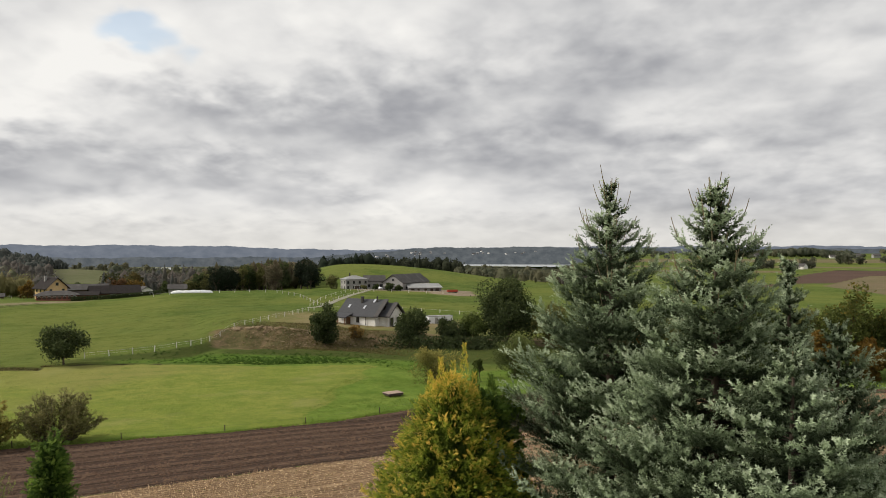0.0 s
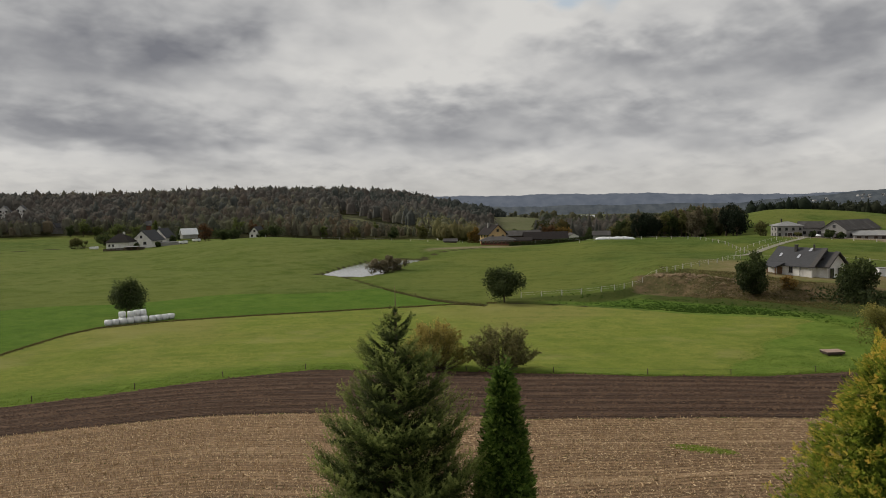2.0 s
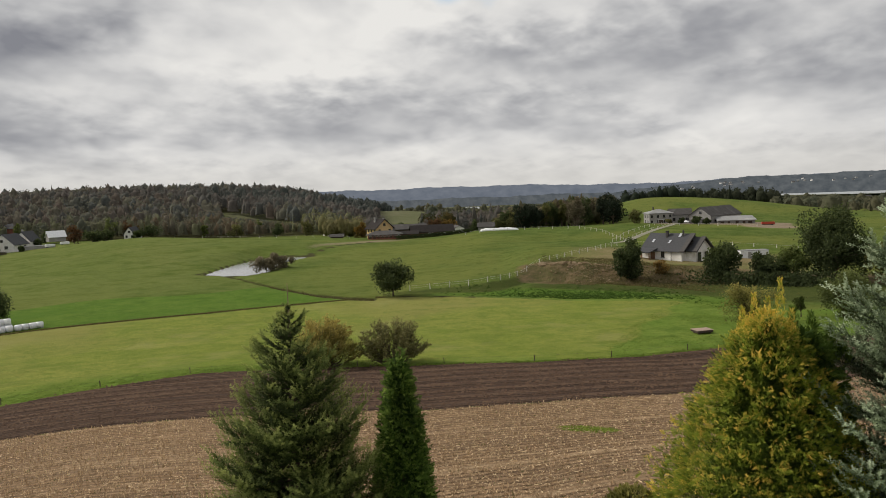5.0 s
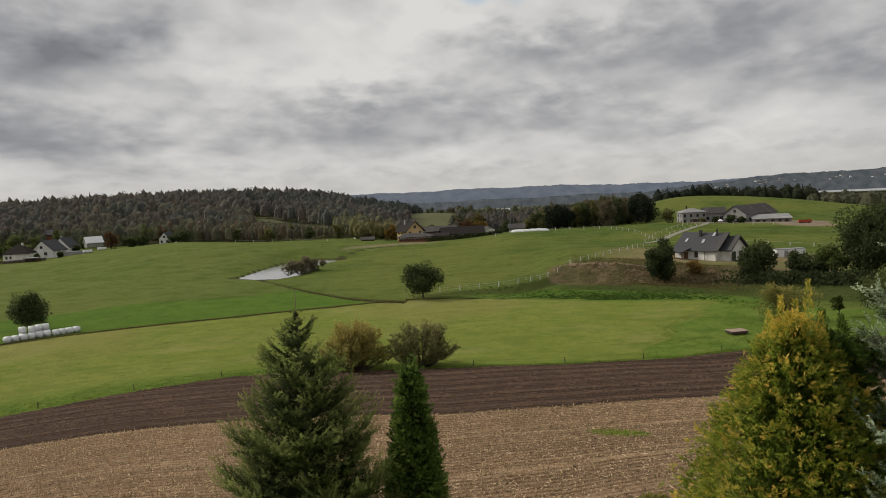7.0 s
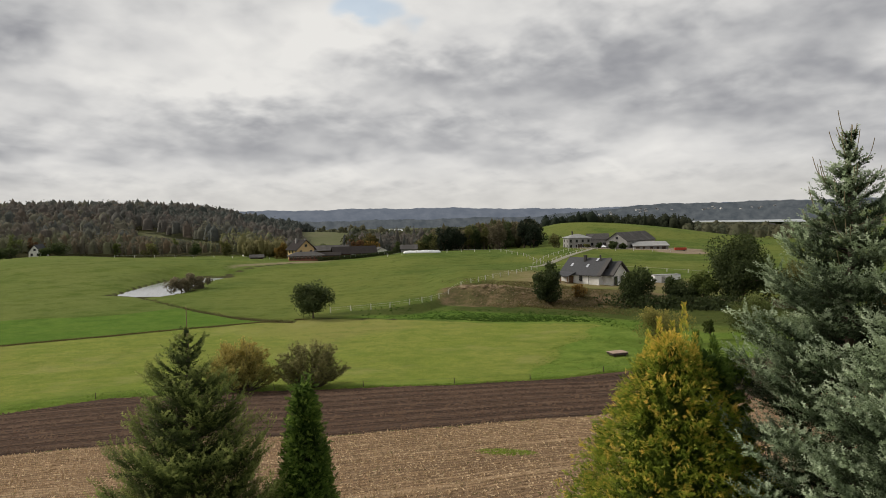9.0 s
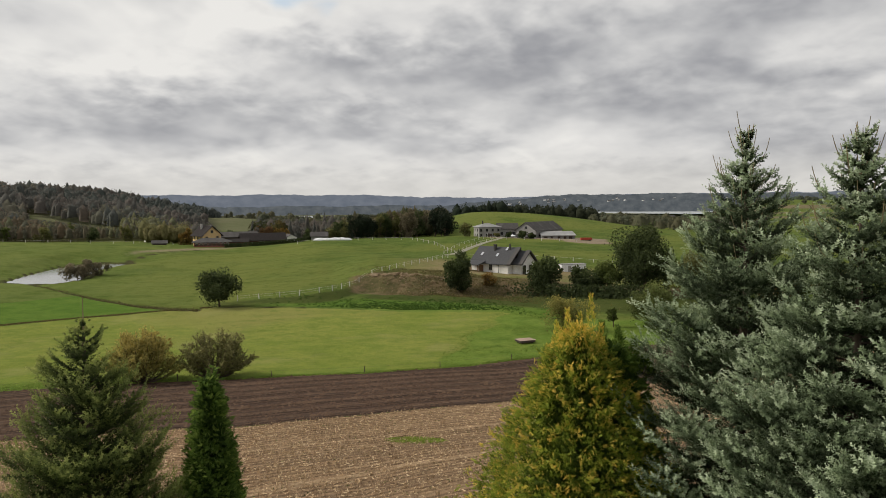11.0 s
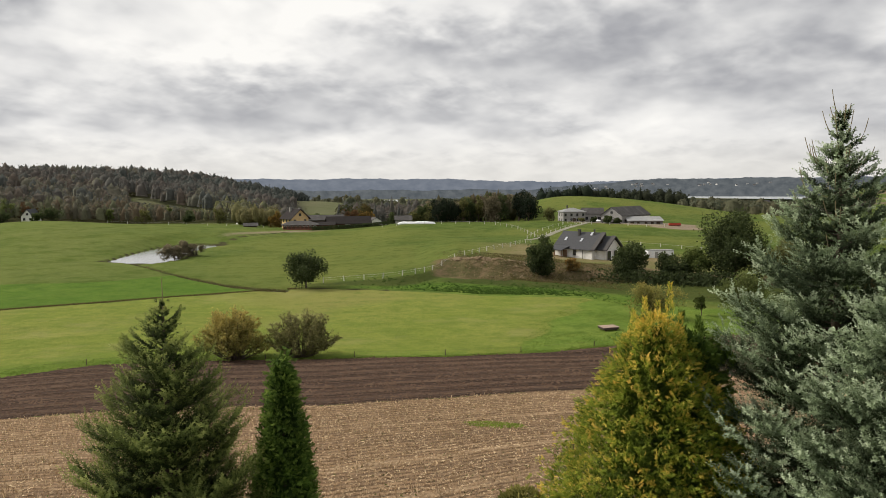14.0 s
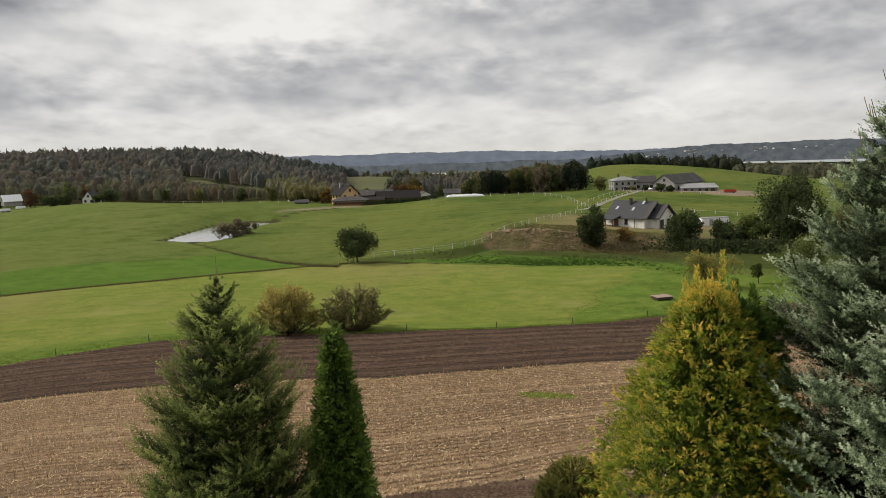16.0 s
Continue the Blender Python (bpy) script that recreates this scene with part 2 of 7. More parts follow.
def foliage(name, dark, light, tip=None, through_light=0.25, rough=0.7, vary=0.25):
    """Leaves and needles: colour by the tint kept on each leaf, dark for old growth and painted crown shade, pale for
    young tips, with some light passing through.
    """
    ma = bpy.data.materials.new(name)
    ma.use_nodes = True
    nt = ma.node_tree
    N, L = nt.nodes.new, nt.links.new
    p, out = nt.nodes["Principled BSDF"], nt.nodes["Material Output"]
    at = N("ShaderNodeAttribute")
    at.attribute_name = "tint"
    r = N("ShaderNodeValToRGB")
    e = r.color_ramp.elements
    e[0].color, e[1].color = (*dark, 1), (*(tip or light), 1)
    if tip:
        x = e.new(0.55)
        x.color = (*light, 1)
    L(at.outputs["Fac"], r.inputs[0])
    tc, n = N("ShaderNodeTexCoord"), N("ShaderNodeTexNoise")
    n.inputs["Scale"].default_value, n.inputs["Detail"].default_value = 1.7, 4
    L(tc.outputs["Object"], n.inputs["Vector"])
    mr = N("ShaderNodeMapRange")
    mr.inputs["From Min"].default_value, mr.inputs["From Max"].default_value = 0.3, 0.7
    mr.inputs["To Min"].default_value, mr.inputs["To Max"].default_value = 1 - vary, 1 + vary
    L(n.outputs[0], mr.inputs[0])
    h = N("ShaderNodeHueSaturation")
    L(mr.outputs[0], h.inputs["Value"])
    L(r.outputs[0], h.inputs["Color"])
    L(h.outputs[0], p.inputs["Base Color"])
    p.inputs["Roughness"].default_value, p.inputs["Specular IOR Level"].default_value = rough, 0.1
    tr, mx = N("ShaderNodeBsdfTranslucent"), N("ShaderNodeMixShader")
    L(h.outputs[0], tr.inputs[0])
    mx.inputs[0].default_value = through_light
    L(p.outputs[0], mx.inputs[1])
    L(tr.outputs[0], mx.inputs[2])
    L(mx.outputs[0], out.inputs[0])
    return ma


BARK = material("bark", (0.10, 0.075, 0.055), (0.06, 0.045, 0.035), 6, 0.95, 0.6, stretch=(1, 1, 0.25))
CANDLE = material("pale_candle_shoots", (0.27, 0.21, 0.12), (0.18, 0.145, 0.085), 9, 0.9, 0.3)
DRY_TWIG = material("dry_twig", (0.06, 0.048, 0.036), (0.045, 0.035, 0.028), 9, 0.95, 0.3)
# first colour: old growth deepened by painted inner shade; last: young tips
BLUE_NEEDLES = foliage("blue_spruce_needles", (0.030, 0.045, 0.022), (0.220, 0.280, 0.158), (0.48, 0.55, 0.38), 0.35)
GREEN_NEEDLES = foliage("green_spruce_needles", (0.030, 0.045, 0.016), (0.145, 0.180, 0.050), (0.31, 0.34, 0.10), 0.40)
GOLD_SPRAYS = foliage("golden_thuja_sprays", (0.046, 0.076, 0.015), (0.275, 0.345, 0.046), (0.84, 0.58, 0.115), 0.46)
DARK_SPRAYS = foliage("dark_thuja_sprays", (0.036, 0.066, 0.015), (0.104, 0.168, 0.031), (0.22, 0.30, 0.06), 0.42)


WHITE_WALL = material("white_render", (0.74, 0.72, 0.69), (0.65, 0.63, 0.60), 0.8, 0.9, 0.15, 20, third=(0.55, 0.53, 0.49))
GREY_WALL = material("pale_grey_render", (0.30, 0.292, 0.28), (0.25, 0.243, 0.232), 0.6, 0.9, 0.15, 20, third=(0.22, 0.213, 0.20))
STABLE_WALL = material("red_brown_boarding", (0.125, 0.060, 0.042), (0.085, 0.042, 0.032), 0.8, 0.9, 0.4, 9, stretch=(6, 6, 0.4))
YELLOW_WALL = material("yellow_render", (0.62, 0.44, 0.22), (0.54, 0.385, 0.19), 0.6, 0.9, 0.15, 20)
SLATE_ROOF = material("anthracite_roof_tiles", (0.052, 0.053, 0.058), (0.038, 0.039, 0.043), 1.5, 0.8, 0.5, 9, stretch=(1, 3, 3))
GREY_ROOF = material("weathered_grey_roof", (0.082, 0.077, 0.074), (0.060, 0.056, 0.054), 0.7, 0.95, 0.4, 6, third=(0.11, 0.104, 0.10), spec=0.15)
PALE_ROOF = material("pale_sheet_roof", (0.24, 0.24, 0.235), (0.185, 0.185, 0.18), 0.5, 0.5, 0.2, 8, third=(0.33, 0.32, 0.31))
BROWN_ROOF = material("dark_brown_roof", (0.034, 0.029, 0.028), (0.024, 0.021, 0.020), 0.8, 0.95, 0.4, 7, spec=0.1)
BRICK = material("red_brickwork", (0.27, 0.10, 0.070), (0.19, 0.075, 0.052), 1.2, 0.9, 0.4, 12)
TIMBER = material("brown_timber", (0.20, 0.115, 0.065), (0.13, 0.075, 0.045), 2.0, 0.8, 0.4, 14, stretch=(1, 1, 0.3))
DARK_WOOD = material("weathered_dark_wood", (0.075, 0.055, 0.042), (0.05, 0.038, 0.03), 1.5, 0.85, 0.4, 12)
GREY_WOOD = material("weathered_grey_wood", (0.36, 0.265, 0.22), (0.26, 0.185, 0.15), 2.0, 0.9, 0.5, 16, stretch=(1, 6, 6), piece=0.2)
GLASS = material("dark_window_glass", (0.02, 0.022, 0.026), (0.03, 0.032, 0.036), 0.5, 0.06, spec=0.8)
SKYLIGHT = material("skylight_glass", (0.85, 0.86, 0.88), (0.85, 0.86, 0.88), 0.5, 0.08, metal=1.0)
FRAME_WHITE = material("white_frames", (0.72, 0.72, 0.70), (0.62, 0.62, 0.60), 2, 0.6)
FRAME_DARK = material("dark_frames", (0.05, 0.045, 0.042), (0.035, 0.032, 0.03), 2, 0.6)
FILM_WHITE = material("white_plastic_film", (0.78, 0.79, 0.80), (0.66, 0.68, 0.70), 1.6, 0.35, 0.5, 5)
RED_PAINT = material("faded_red_paint", (0.42, 0.06, 0.03), (0.30, 0.045, 0.025), 1.0, 0.6, 0.2, 6, third=(0.22, 0.06, 0.04))
WHITE_POST = material("white_fence_post", (0.52, 0.51, 0.47), (0.40, 0.385, 0.35), 3, 0.8, 0.3, 12, piece=0.12)
RUBBER = material("black_rubber", (0.025, 0.025, 0.025), (0.035, 0.034, 0.032), 3, 0.85)


# ---- the lie of the land ----
def edge_plough(az):
    """Distance of the upper edge of the ploughed strip, by bearing."""
    return np.interp(az, [-66, -56, -49, -41, -33.5, -25, -16, -8, -3.6, 3, 10, 20, 32], [97.5, 96.5, 99, 101, 97.7, 93.4, 93, 98, 103, 113, 122, 132, 140])


def edge_stubble(az):
    return np.interp(az, [-62, -56, -49, -41, -33.4, -25, -16, -6, 0, 8, 20, 32], [77, 75, 73.5, 70, 66.6, 63.7, 65.7, 71, 77, 92, 124, 137])


def edge_near(az):
    return np.interp(az, [-60, -35, -25, -20.5, -16, -8, 10, 32], [26, 27, 30.5, 33.5, 35.6, 36.8, 38, 38])


def edge_meadow(az):
    return np.interp(az, [-66, -61.7, -59.7, -57.6, -55.5, -51, -41, -33, -28.6, -26.4, -21, -13, -5.5, -2.9, 3, 12, 32], [122, 133, 140, 148, 153, 154.5, 155, 158, 161, 161, 156, 147, 146, 137, 132, 142, 152])


def ditch_r(az):
    return np.interp(az, [-38.2, -36.5, -34.7, -32.1, -29.6, -28], [224, 203, 187, 171, 163, 160])


def pond_low(az):
    return np.interp(az, [-40, -38.5, -37, -35.5, -34.3, -32.6], [238, 230, 228, 236, 268, 283])


def pond_high(az):
    return np.interp(az, [-40, -38.5, -37, -36, -34, -32.6], [239, 259, 277, 286, 288, 285])


def in_pond(az, r):
    """Metres inside the pond's bank line; negative outside."""
    s = np.minimum(r - pond_low(az), pond_high(az) - r)
    return s - 6 * np.clip(np.abs(az + 36.3) - 3.8, 0, 40)


def fence_r(az):
    """Distance of the pasture fence above the bank."""
    return np.interp(az, [-25.2, -22.6, -20.3, -19.2, -18.1, -17.3, -16.5, -14.9, -12, -11.2, -10.6, -9.6], [168.5, 168, 167.5, 169.75, 173, 179, 184, 189, 210, 214, 222, 232])


def height(x, y):
    x, y = np.asarray(x, float), np.asarray(y, float)
    r, az = np.hypot(x, y), np.degrees(np.arctan2(x, y))
    p = np.stack([x, y], -1).reshape(-1, 2)
    z = np.interp(r, [0, 12, 17, 22, 35, 60, 97, 112], [14.2, 13.8, 13.0, 11.0, 6.2, 3.65, 0.05, -0.1])
    # pasture that rises to a crest, and the house's yard on its bank
    fa = np.interp(az, [-30, -26, -23, -19, -9, 0, 6], [0, 0.05, 0.35, 1, 1, 0.6, 0])
    z += fa * 3.8 * sstep(175, 325, r) * (1 - np.interp(az, [-12, -8], [1, 0.45]) * sstep(335, 400, r))
    yard = np.interp(az, [-18.2, -14.9, -10, -7, -3, 0, 4.5], [0, 3.4, 3.1, 2.2, 2.0, 0.8, 0])
    front = np.interp(az, [-17, -14, -9, 4], [182, 176, 172, 172])
    z += yard * sstep(front, front + 8.5, r) * (1 - sstep(215, 275, r))
    low = np.interp(az, [-26, -22, -19, -16.5, -14.5], [0, 0.7, 1.3, 1.0, 0])
    z += low * sstep(fence_r(az) - 7, fence_r(az) - 0.5, r) * (1 - sstep(205, 300, r))
    face = sstep(front - 6, front, r) * (1 - sstep(front + 11, front + 15, r)) * np.interp(az, [-19, -16, 2, 6], [0, 1, 1, 0])
    z += face * (0.42 * noise3(p, 0.55, 8) + 0.28 * noise3(p, 1.3, 9)).reshape(r.shape)
    # the round hill behind the farm
    hx, hy = polar(-6.5, 520)
    dx, dy = x - hx, y - hy
    z += 15.5 * np.exp(-0.5 * ((dx / np.where(dx > 0, 78, 42)) ** 2 + (dy / np.where(dy < 0, 68, 120)) ** 2))
    # meadows on the left
    z += 2.4 * sstep(200, 420, r) * (1 - sstep(-46, -38, az))
    hx, hy = polar(-42.5, 352)
    z += 5.2 * np.exp(-0.5 * (((x - hx) / 62) ** 2 + ((y - hy) / 52) ** 2)) * np.interp(az, [-57, -52, -47.5, -44], [0, 0.12, 0.75, 1])
    # the wooded hill
    wh = np.interp(az, [-110, -80, -55, -45, -38, -34, -30, -27, -24], [0, 26.5, 27, 30.5, 31, 25, 11.5, 2, 0])
    z += wh * sstep(430, 1000, r)
    # a green knoll in the far valley
    hx, hy = polar(-25.4, 1000)
    z += 11 * np.exp(-0.5 * ((x - hx) ** 2 + (y - hy) ** 2) / 60 ** 2)
    # the far valley with its lake, and the open slope on the right
    valley = np.interp(r, [350, 600, 1000, 1400, 2150, 2600, 3600, 6000], [0, -8, -14, -25, -26, -40, -60, -60])
    slope = np.interp(r, [350, 800, 1500, 2300, 3600, 6000], [0, 1.6, 7, 10, -2, -12])
    wr = sstep(8.5, 14, az) * (az < 100)
    wl = 1 - sstep(-33, -26, az)
    z += valley * (1 - wr) * (1 - wl) + slope * wr + 0.3 * np.minimum(valley, 0) * wl
    n = noise3(p, 0.035, 3).reshape(r.shape)
    z += n * 0.22 * sstep(110, 260, r) * (1 - sstep(-2, 1, in_pond(az, r))) + 0.8 * noise3(p, 0.006, 4).reshape(r.shape) * sstep(420, 800, r)
    z *= 1 - sstep(-30, 0, in_pond(az, r))
    z -= 1.0 * sstep(-2.5, 2.5, in_pond(az, r))
    dr = np.abs(r - ditch_r(az))
    z -= 0.7 * np.exp(-((dr / 2.0) ** 2)) * ((az > -38.3) & (az < -27.8))
    return z


def ground_z(x, y):
    return float(height(np.array([x]), np.array([y]))[0])


def soft(sd, w=2.0):
    return np.clip(0.5 + 0.5 * sd / w, 0, 1)


def ground_zones(az, r):
    """How far each kind of ground reaches: about 1 inside, 0.5 on its edge, 0 outside."""
    z = {}
    z["plough"] = soft(np.minimum(edge_plough(az) - r, r - edge_stubble(az)), 1.5)
    z["stubble"] = soft(np.minimum(edge_stubble(az) - r, r - edge_near(az)), 1.5)
    z["near_soil"] = soft(np.minimum(edge_near(az) - r, r - 21), 1.5)
    side = 1.9 * (-4.6 - (146 - r) * 0.118 - az + 0.5 * np.sin(r * 0.35))
    z["meadow"] = soft(np.minimum(np.minimum(edge_meadow(az) - r, r - edge_plough(az)), side), 3)
    z["rough"] = soft(np.minimum(np.minimum(edge_meadow(az) + 6 - r, r - edge_plough(az)), 1.9 * (az + 16)), 4)
    z["verge"] = soft(np.where(az < -14, np.interp(az, [-62, -50, -30, -16], [11, 9, 4, 5]) - np.abs(r - edge_plough(az)), -9), 7) * 0.8
    left = np.minimum(np.minimum(191 - r + 3 * np.sin(az * 0.5), r - edge_meadow(az)), (ditch_r(az) - r) + np.where(az < -36, 50, 0))
    left = np.where(az < -28, left, -9)
    weeds = np.minimum(np.minimum(r - edge_meadow(az), np.interp(az, [-24, -16, -8, 0], [163, 168, 160, 148]) - r), 4 * np.minimum(az + 24, 1 - az))
    z["lush"] = np.maximum(soft(left), soft(weeds, 8) * 0.8)
    ditch = np.where((az > -38.5) & (az < -27.8), 2.0 - np.abs(r - ditch_r(az)), -9)
    line = np.where(az < -20, 0.75 - np.abs(r - edge_meadow(az) - 0.3), -9)
    left_ditch = np.where(az < -55.0, 2.4 - np.abs(r - np.interp(az, [-62, -56], [412, 440])), -9)
    far_ditch = np.where((az > -33) & (az < -27.5), 2.0 - np.abs(r - np.interp(az, [-33, -27.5], [287, 322])), -9)
    pond_rim = 2.5 - np.abs(in_pond(az, r) + 1.5)
    z["ditch"] = np.maximum.reduce([soft(ditch, 1.5), soft(line, 1.0), soft(far_ditch, 1.5), soft(left_ditch, 1.5), soft(pond_rim, 2.0) * (in_pond(az, r) > -8), soft(np.where((az > 14) & (az < 34), 4 - np.abs(r - np.interp(az, [14, 21.5, 27.3, 34], [620, 690, 845, 860])), -9), 3)])
    bank = np.minimum(np.minimum(r - np.interp(az, [-17, -15, -12, -8, -3.7, 2.3, 9], [177, 174, 172, 170, 168, 172, 174]), 191 - r - np.interp(az, [-16, -10, 6], [0, 6, 0])), 3 * np.minimum(az + 16.9, 9 - az))
    z["bank"] = soft(bank, 4)
    fr = fence_r(az)
    # dark grass below the fence; at the bank's foot it stands in for shade
    z["wedge"] = np.maximum(soft(np.minimum(np.minimum(fr - r - 0.5, r - fr + np.interp(az, [-27, -21, -15], [2.5, 6, 11])), 3 * np.minimum(az + 26.5, -13 - az)), 2.5), soft(np.minimum(np.minimum(174 - r, r - np.interp(az, [-16, -12, -8, -3, 4, 10], [167, 162, 158, 152, 146, 144])), 3 * np.minimum(az + 16, 11 - az)), 3))
    yard = np.minimum(np.minimum(r - 190, 222 - r), 3.4 * np.minimum(az + 11.8, 2.2 - az))
    z["yard"] = soft(yard, 14)
    farm = np.minimum(np.minimum(r - 345 + np.interp(az, [-6, -1, 2], [0, 3, 10]), 372 - r), 6 * np.minimum(az + 6.8, 2.2 - az))
    heap = 11 - np.hypot((az - 0.8) * 6, r - 338)
    track = np.minimum(np.minimum(r - np.interp(az, [-33, -27, -24], [296, 318, 330]), np.interp(az, [-33, -27, -24], [312, 340, 338]) - r), 5 * np.minimum(az + 33, -23.5 - az))
    z["dirt"] = np.maximum.reduce([soft(farm, 5), soft(heap, 4), soft(track, 9) * 0.62])
    clear = np.minimum(np.minimum(az + 38.6, -32.7 - az) * 10, np.minimum(r - 510, 690 - r))
    z["forest"] = soft(np.minimum(np.where(az < -26, r - np.interp(az, [-62, -53.5, -51, -50, -48, -42, -34, -28, -26], [562, 558, 516, 494, 476, 456, 448, 450, 560]), -9), -clear), 6)
    strip = 14 - np.abs(r - np.interp(az, [22, 24.8], [458, 522]))
    z["far_grass"] = np.maximum(soft(clear, 8), soft(np.where(az < 6, r - 800, -99), 40))
    f1 = np.where((az > 24.6) & (az < 40), np.minimum(r - np.interp(az, [24.6, 27.3, 29.3, 34], [520, 540, 690, 720]), np.interp(az, [24.6, 27.1, 34], [625, 832, 850]) - r), np.where((az > 21.5) & (az <= 24.6), strip, -9))
    f2 = np.where((az > 9) & (az < 40), np.maximum(np.minimum(r - np.interp(az, [9, 24, 34], [905, 905, 930]), 960 - r), np.minimum(r - 1130, 1330 - r)), -9)
    z["dry_grass"] = soft(np.minimum(np.minimum(4 * (-35.5 - az), r - 192 - 4 * np.sin(az * 0.7)), 430 - r), 45)
    z["dark_field"] = soft(f1, 8)
    z["tan_field"] = np.maximum(soft(f2, 8), soft(np.where((az > 26.5) & (az < 40), np.minimum(r - 440 + 20 * (az - 29), np.interp(az, [26.5, 27.3, 29.3, 34], [500, 540, 690, 720]) - r), np.where((az > 12) & (az < 24), np.minimum(r - 740, 800 - r), -9)), 6))
    return z


def build_ground():
    az = np.concatenate([np.arange(-180, -70, 5.0), np.arange(-70, 8, 0.4), np.arange(8, 38, 0.3), np.arange(38, 180.1, 5.0)])
    az[-1] = 180
    r = [2.0]
    while r[-1] < 4900:
        r.append(r[-1] * (1.06 if r[-1] < 30 else 1.0042 if 166 < r[-1] < 192 else 1.0155 if r[-1] < 420 else 1.022))
    r = np.array([0.01] + r)
    A, R = np.meshgrid(az[:-1], r, indexing="ij")
    X, Y = polar(A, R)
    Z = height(X, Y)
    V = np.stack([X, Y, Z], -1).reshape(-1, 3)
    na, nr = A.shape
    i, j = np.meshgrid(np.arange(na), np.arange(nr - 1), indexing="ij")
    i2 = (i + 1) % na
    F = np.stack([i * nr + j, i * nr + j + 1, i2 * nr + j + 1, i2 * nr + j], -1).reshape(-1, 4)[:, ::-1]
    zones = ground_zones(A.ravel(), R.ravel())
    zones["row"] = (R - edge_stubble(A)).ravel()
    me = mesh_np("ground", V, F, smooth=True, extra=zones)
    me.materials.append(ground_material())
    tagged(new("ground", me), "rolling farmland of meadows, pasture, ploughed soil and maize stubble", "ground", kind="structure")


def ground_material():
    ma = bpy.data.materials.new("farmland")
    ma.use_nodes = True
    nt = ma.node_tree
    N, L = nt.nodes.new, nt.links.new
    p = nt.nodes["Principled BSDF"]
    tc = N("ShaderNodeTexCoord")

    def nz(s, d=4.0, rough=0.55, vec=None):
        n = N("ShaderNodeTexNoise")
        n.inputs["Scale"].default_value, n.inputs["Detail"].default_value, n.inputs["Roughness"].default_value = s, d, rough
        L(vec or tc.outputs["Object"], n.inputs["Vector"])
        return n.outputs[0]

    def att(name):
        a = N("ShaderNodeAttribute")
        a.attribute_name = name
        return a.outputs["Fac"]

    def m(op, a, b=0.0, clamp=False):
        n = N("ShaderNodeMath")
        n.operation, n.use_clamp = op, clamp
        for i, v in enumerate((a, b)):
            if isinstance(v, (int, float)):
                n.inputs[i].default_value = v
            else:
                L(v, n.inputs[i])
        return n.outputs[0]

    def rng(src, a, b, c=0.0, d=1.0):
        n = N("ShaderNodeMapRange")
        for k, v in zip(("From Min", "From Max", "To Min", "To Max"), (a, b, c, d)):
            n.inputs[k].default_value = v
        L(src, n.inputs[0])
        return n.outputs[0]

    def mix(f, a, b):
        x = N("ShaderNodeMix")
        x.data_type = "RGBA"
        for i, v in ((0, f), (6, a), (7, b)):
            if isinstance(v, tuple):
                x.inputs[i].default_value = (*v, 1)
            elif isinstance(v, (int, float)):
                x.inputs[i].default_value = v
            else:
                L(v, x.inputs[i])
        return x.outputs[2]

    def two(c1, c2, c3, s, fine):
        """A ground of three hues at a broad and a fine scale."""
        patch = m("MULTIPLY", rng(nz(fine * 0.42, 5, 0.7), 0.44, 0.66), 0.75)
        return mix(m("MULTIPLY", rng(nz(fine * 2.2, 4, 0.65), 0.35, 0.7), 0.5), mix(patch, mix(rng(nz(s, 4), 0.36, 0.64), c1, c2), c3), c3)

    fray = m("MULTIPLY", m("SUBTRACT", nz(0.9, 5, 0.7), 0.5), 0.55)

    def zone(name, blur=0.05):
        return rng(m("ADD", att(name), fray), 0.5 - blur, 0.5 + blur)

    pasture = two((0.094, 0.132, 0.027), (0.120, 0.148, 0.036), (0.052, 0.084, 0.016), 0.035, 0.5)
    pasture = mix(m("MULTIPLY", rng(nz(0.10, 5, 0.65), 0.5, 0.60), 0.75), pasture, (0.056, 0.086, 0.015))
    pasture = mix(m("MULTIPLY", rng(nz(0.014, 4, 0.6), 0.46, 0.58), 0.75), pasture, (0.140, 0.154, 0.036))
    pasture = mix(m("MULTIPLY", rng(nz(0.33, 6, 0.75), 0.52, 0.62), 0.6), pasture, (0.046, 0.076, 0.010))
    pasture = mix(m("MULTIPLY", rng(nz(0.06, 6, 0.75), 0.55, 0.66), 0.5), pasture, (0.140, 0.146, 0.034))
    meadow = two((0.172, 0.205, 0.034), (0.212, 0.226, 0.048), (0.104, 0.146, 0.023), 0.05, 0.55)
    meadow = mix(m("MULTIPLY", rng(nz(0.018, 3), 0.5, 0.62), 0.6), meadow, (0.222, 0.200, 0.066))
    meadow = mix(m("MULTIPLY", rng(nz(0.30, 6, 0.75), 0.53, 0.64), 0.55), meadow, (0.090, 0.130, 0.016))
    meadow = mix(m("MULTIPLY", rng(nz(0.075, 6, 0.7), 0.54, 0.66), 0.5), meadow, (0.250, 0.240, 0.085))
    mead_c = N("ShaderNodeCombineXYZ")
    mead_s = N("ShaderNodeSeparateXYZ")
    L(tc.outputs["Object"], mead_s.inputs[0])
    L(m("MULTIPLY", att("row"), 0.35), mead_c.inputs[0])
    L(m("MULTIPLY", mead_s.outputs[0], 0.03), mead_c.inputs[1])
    swath = nz(1.0, 5, 0.65, mead_c.outputs[0])
    meadow = mix(m("MULTIPLY", rng(swath, 0.50, 0.64), 0.28), meadow, (0.120, 0.158, 0.028))
    meadow = mix(m("MULTIPLY", rng(swath, 0.46, 0.34), 0.25), meadow, (0.232, 0.225, 0.066))
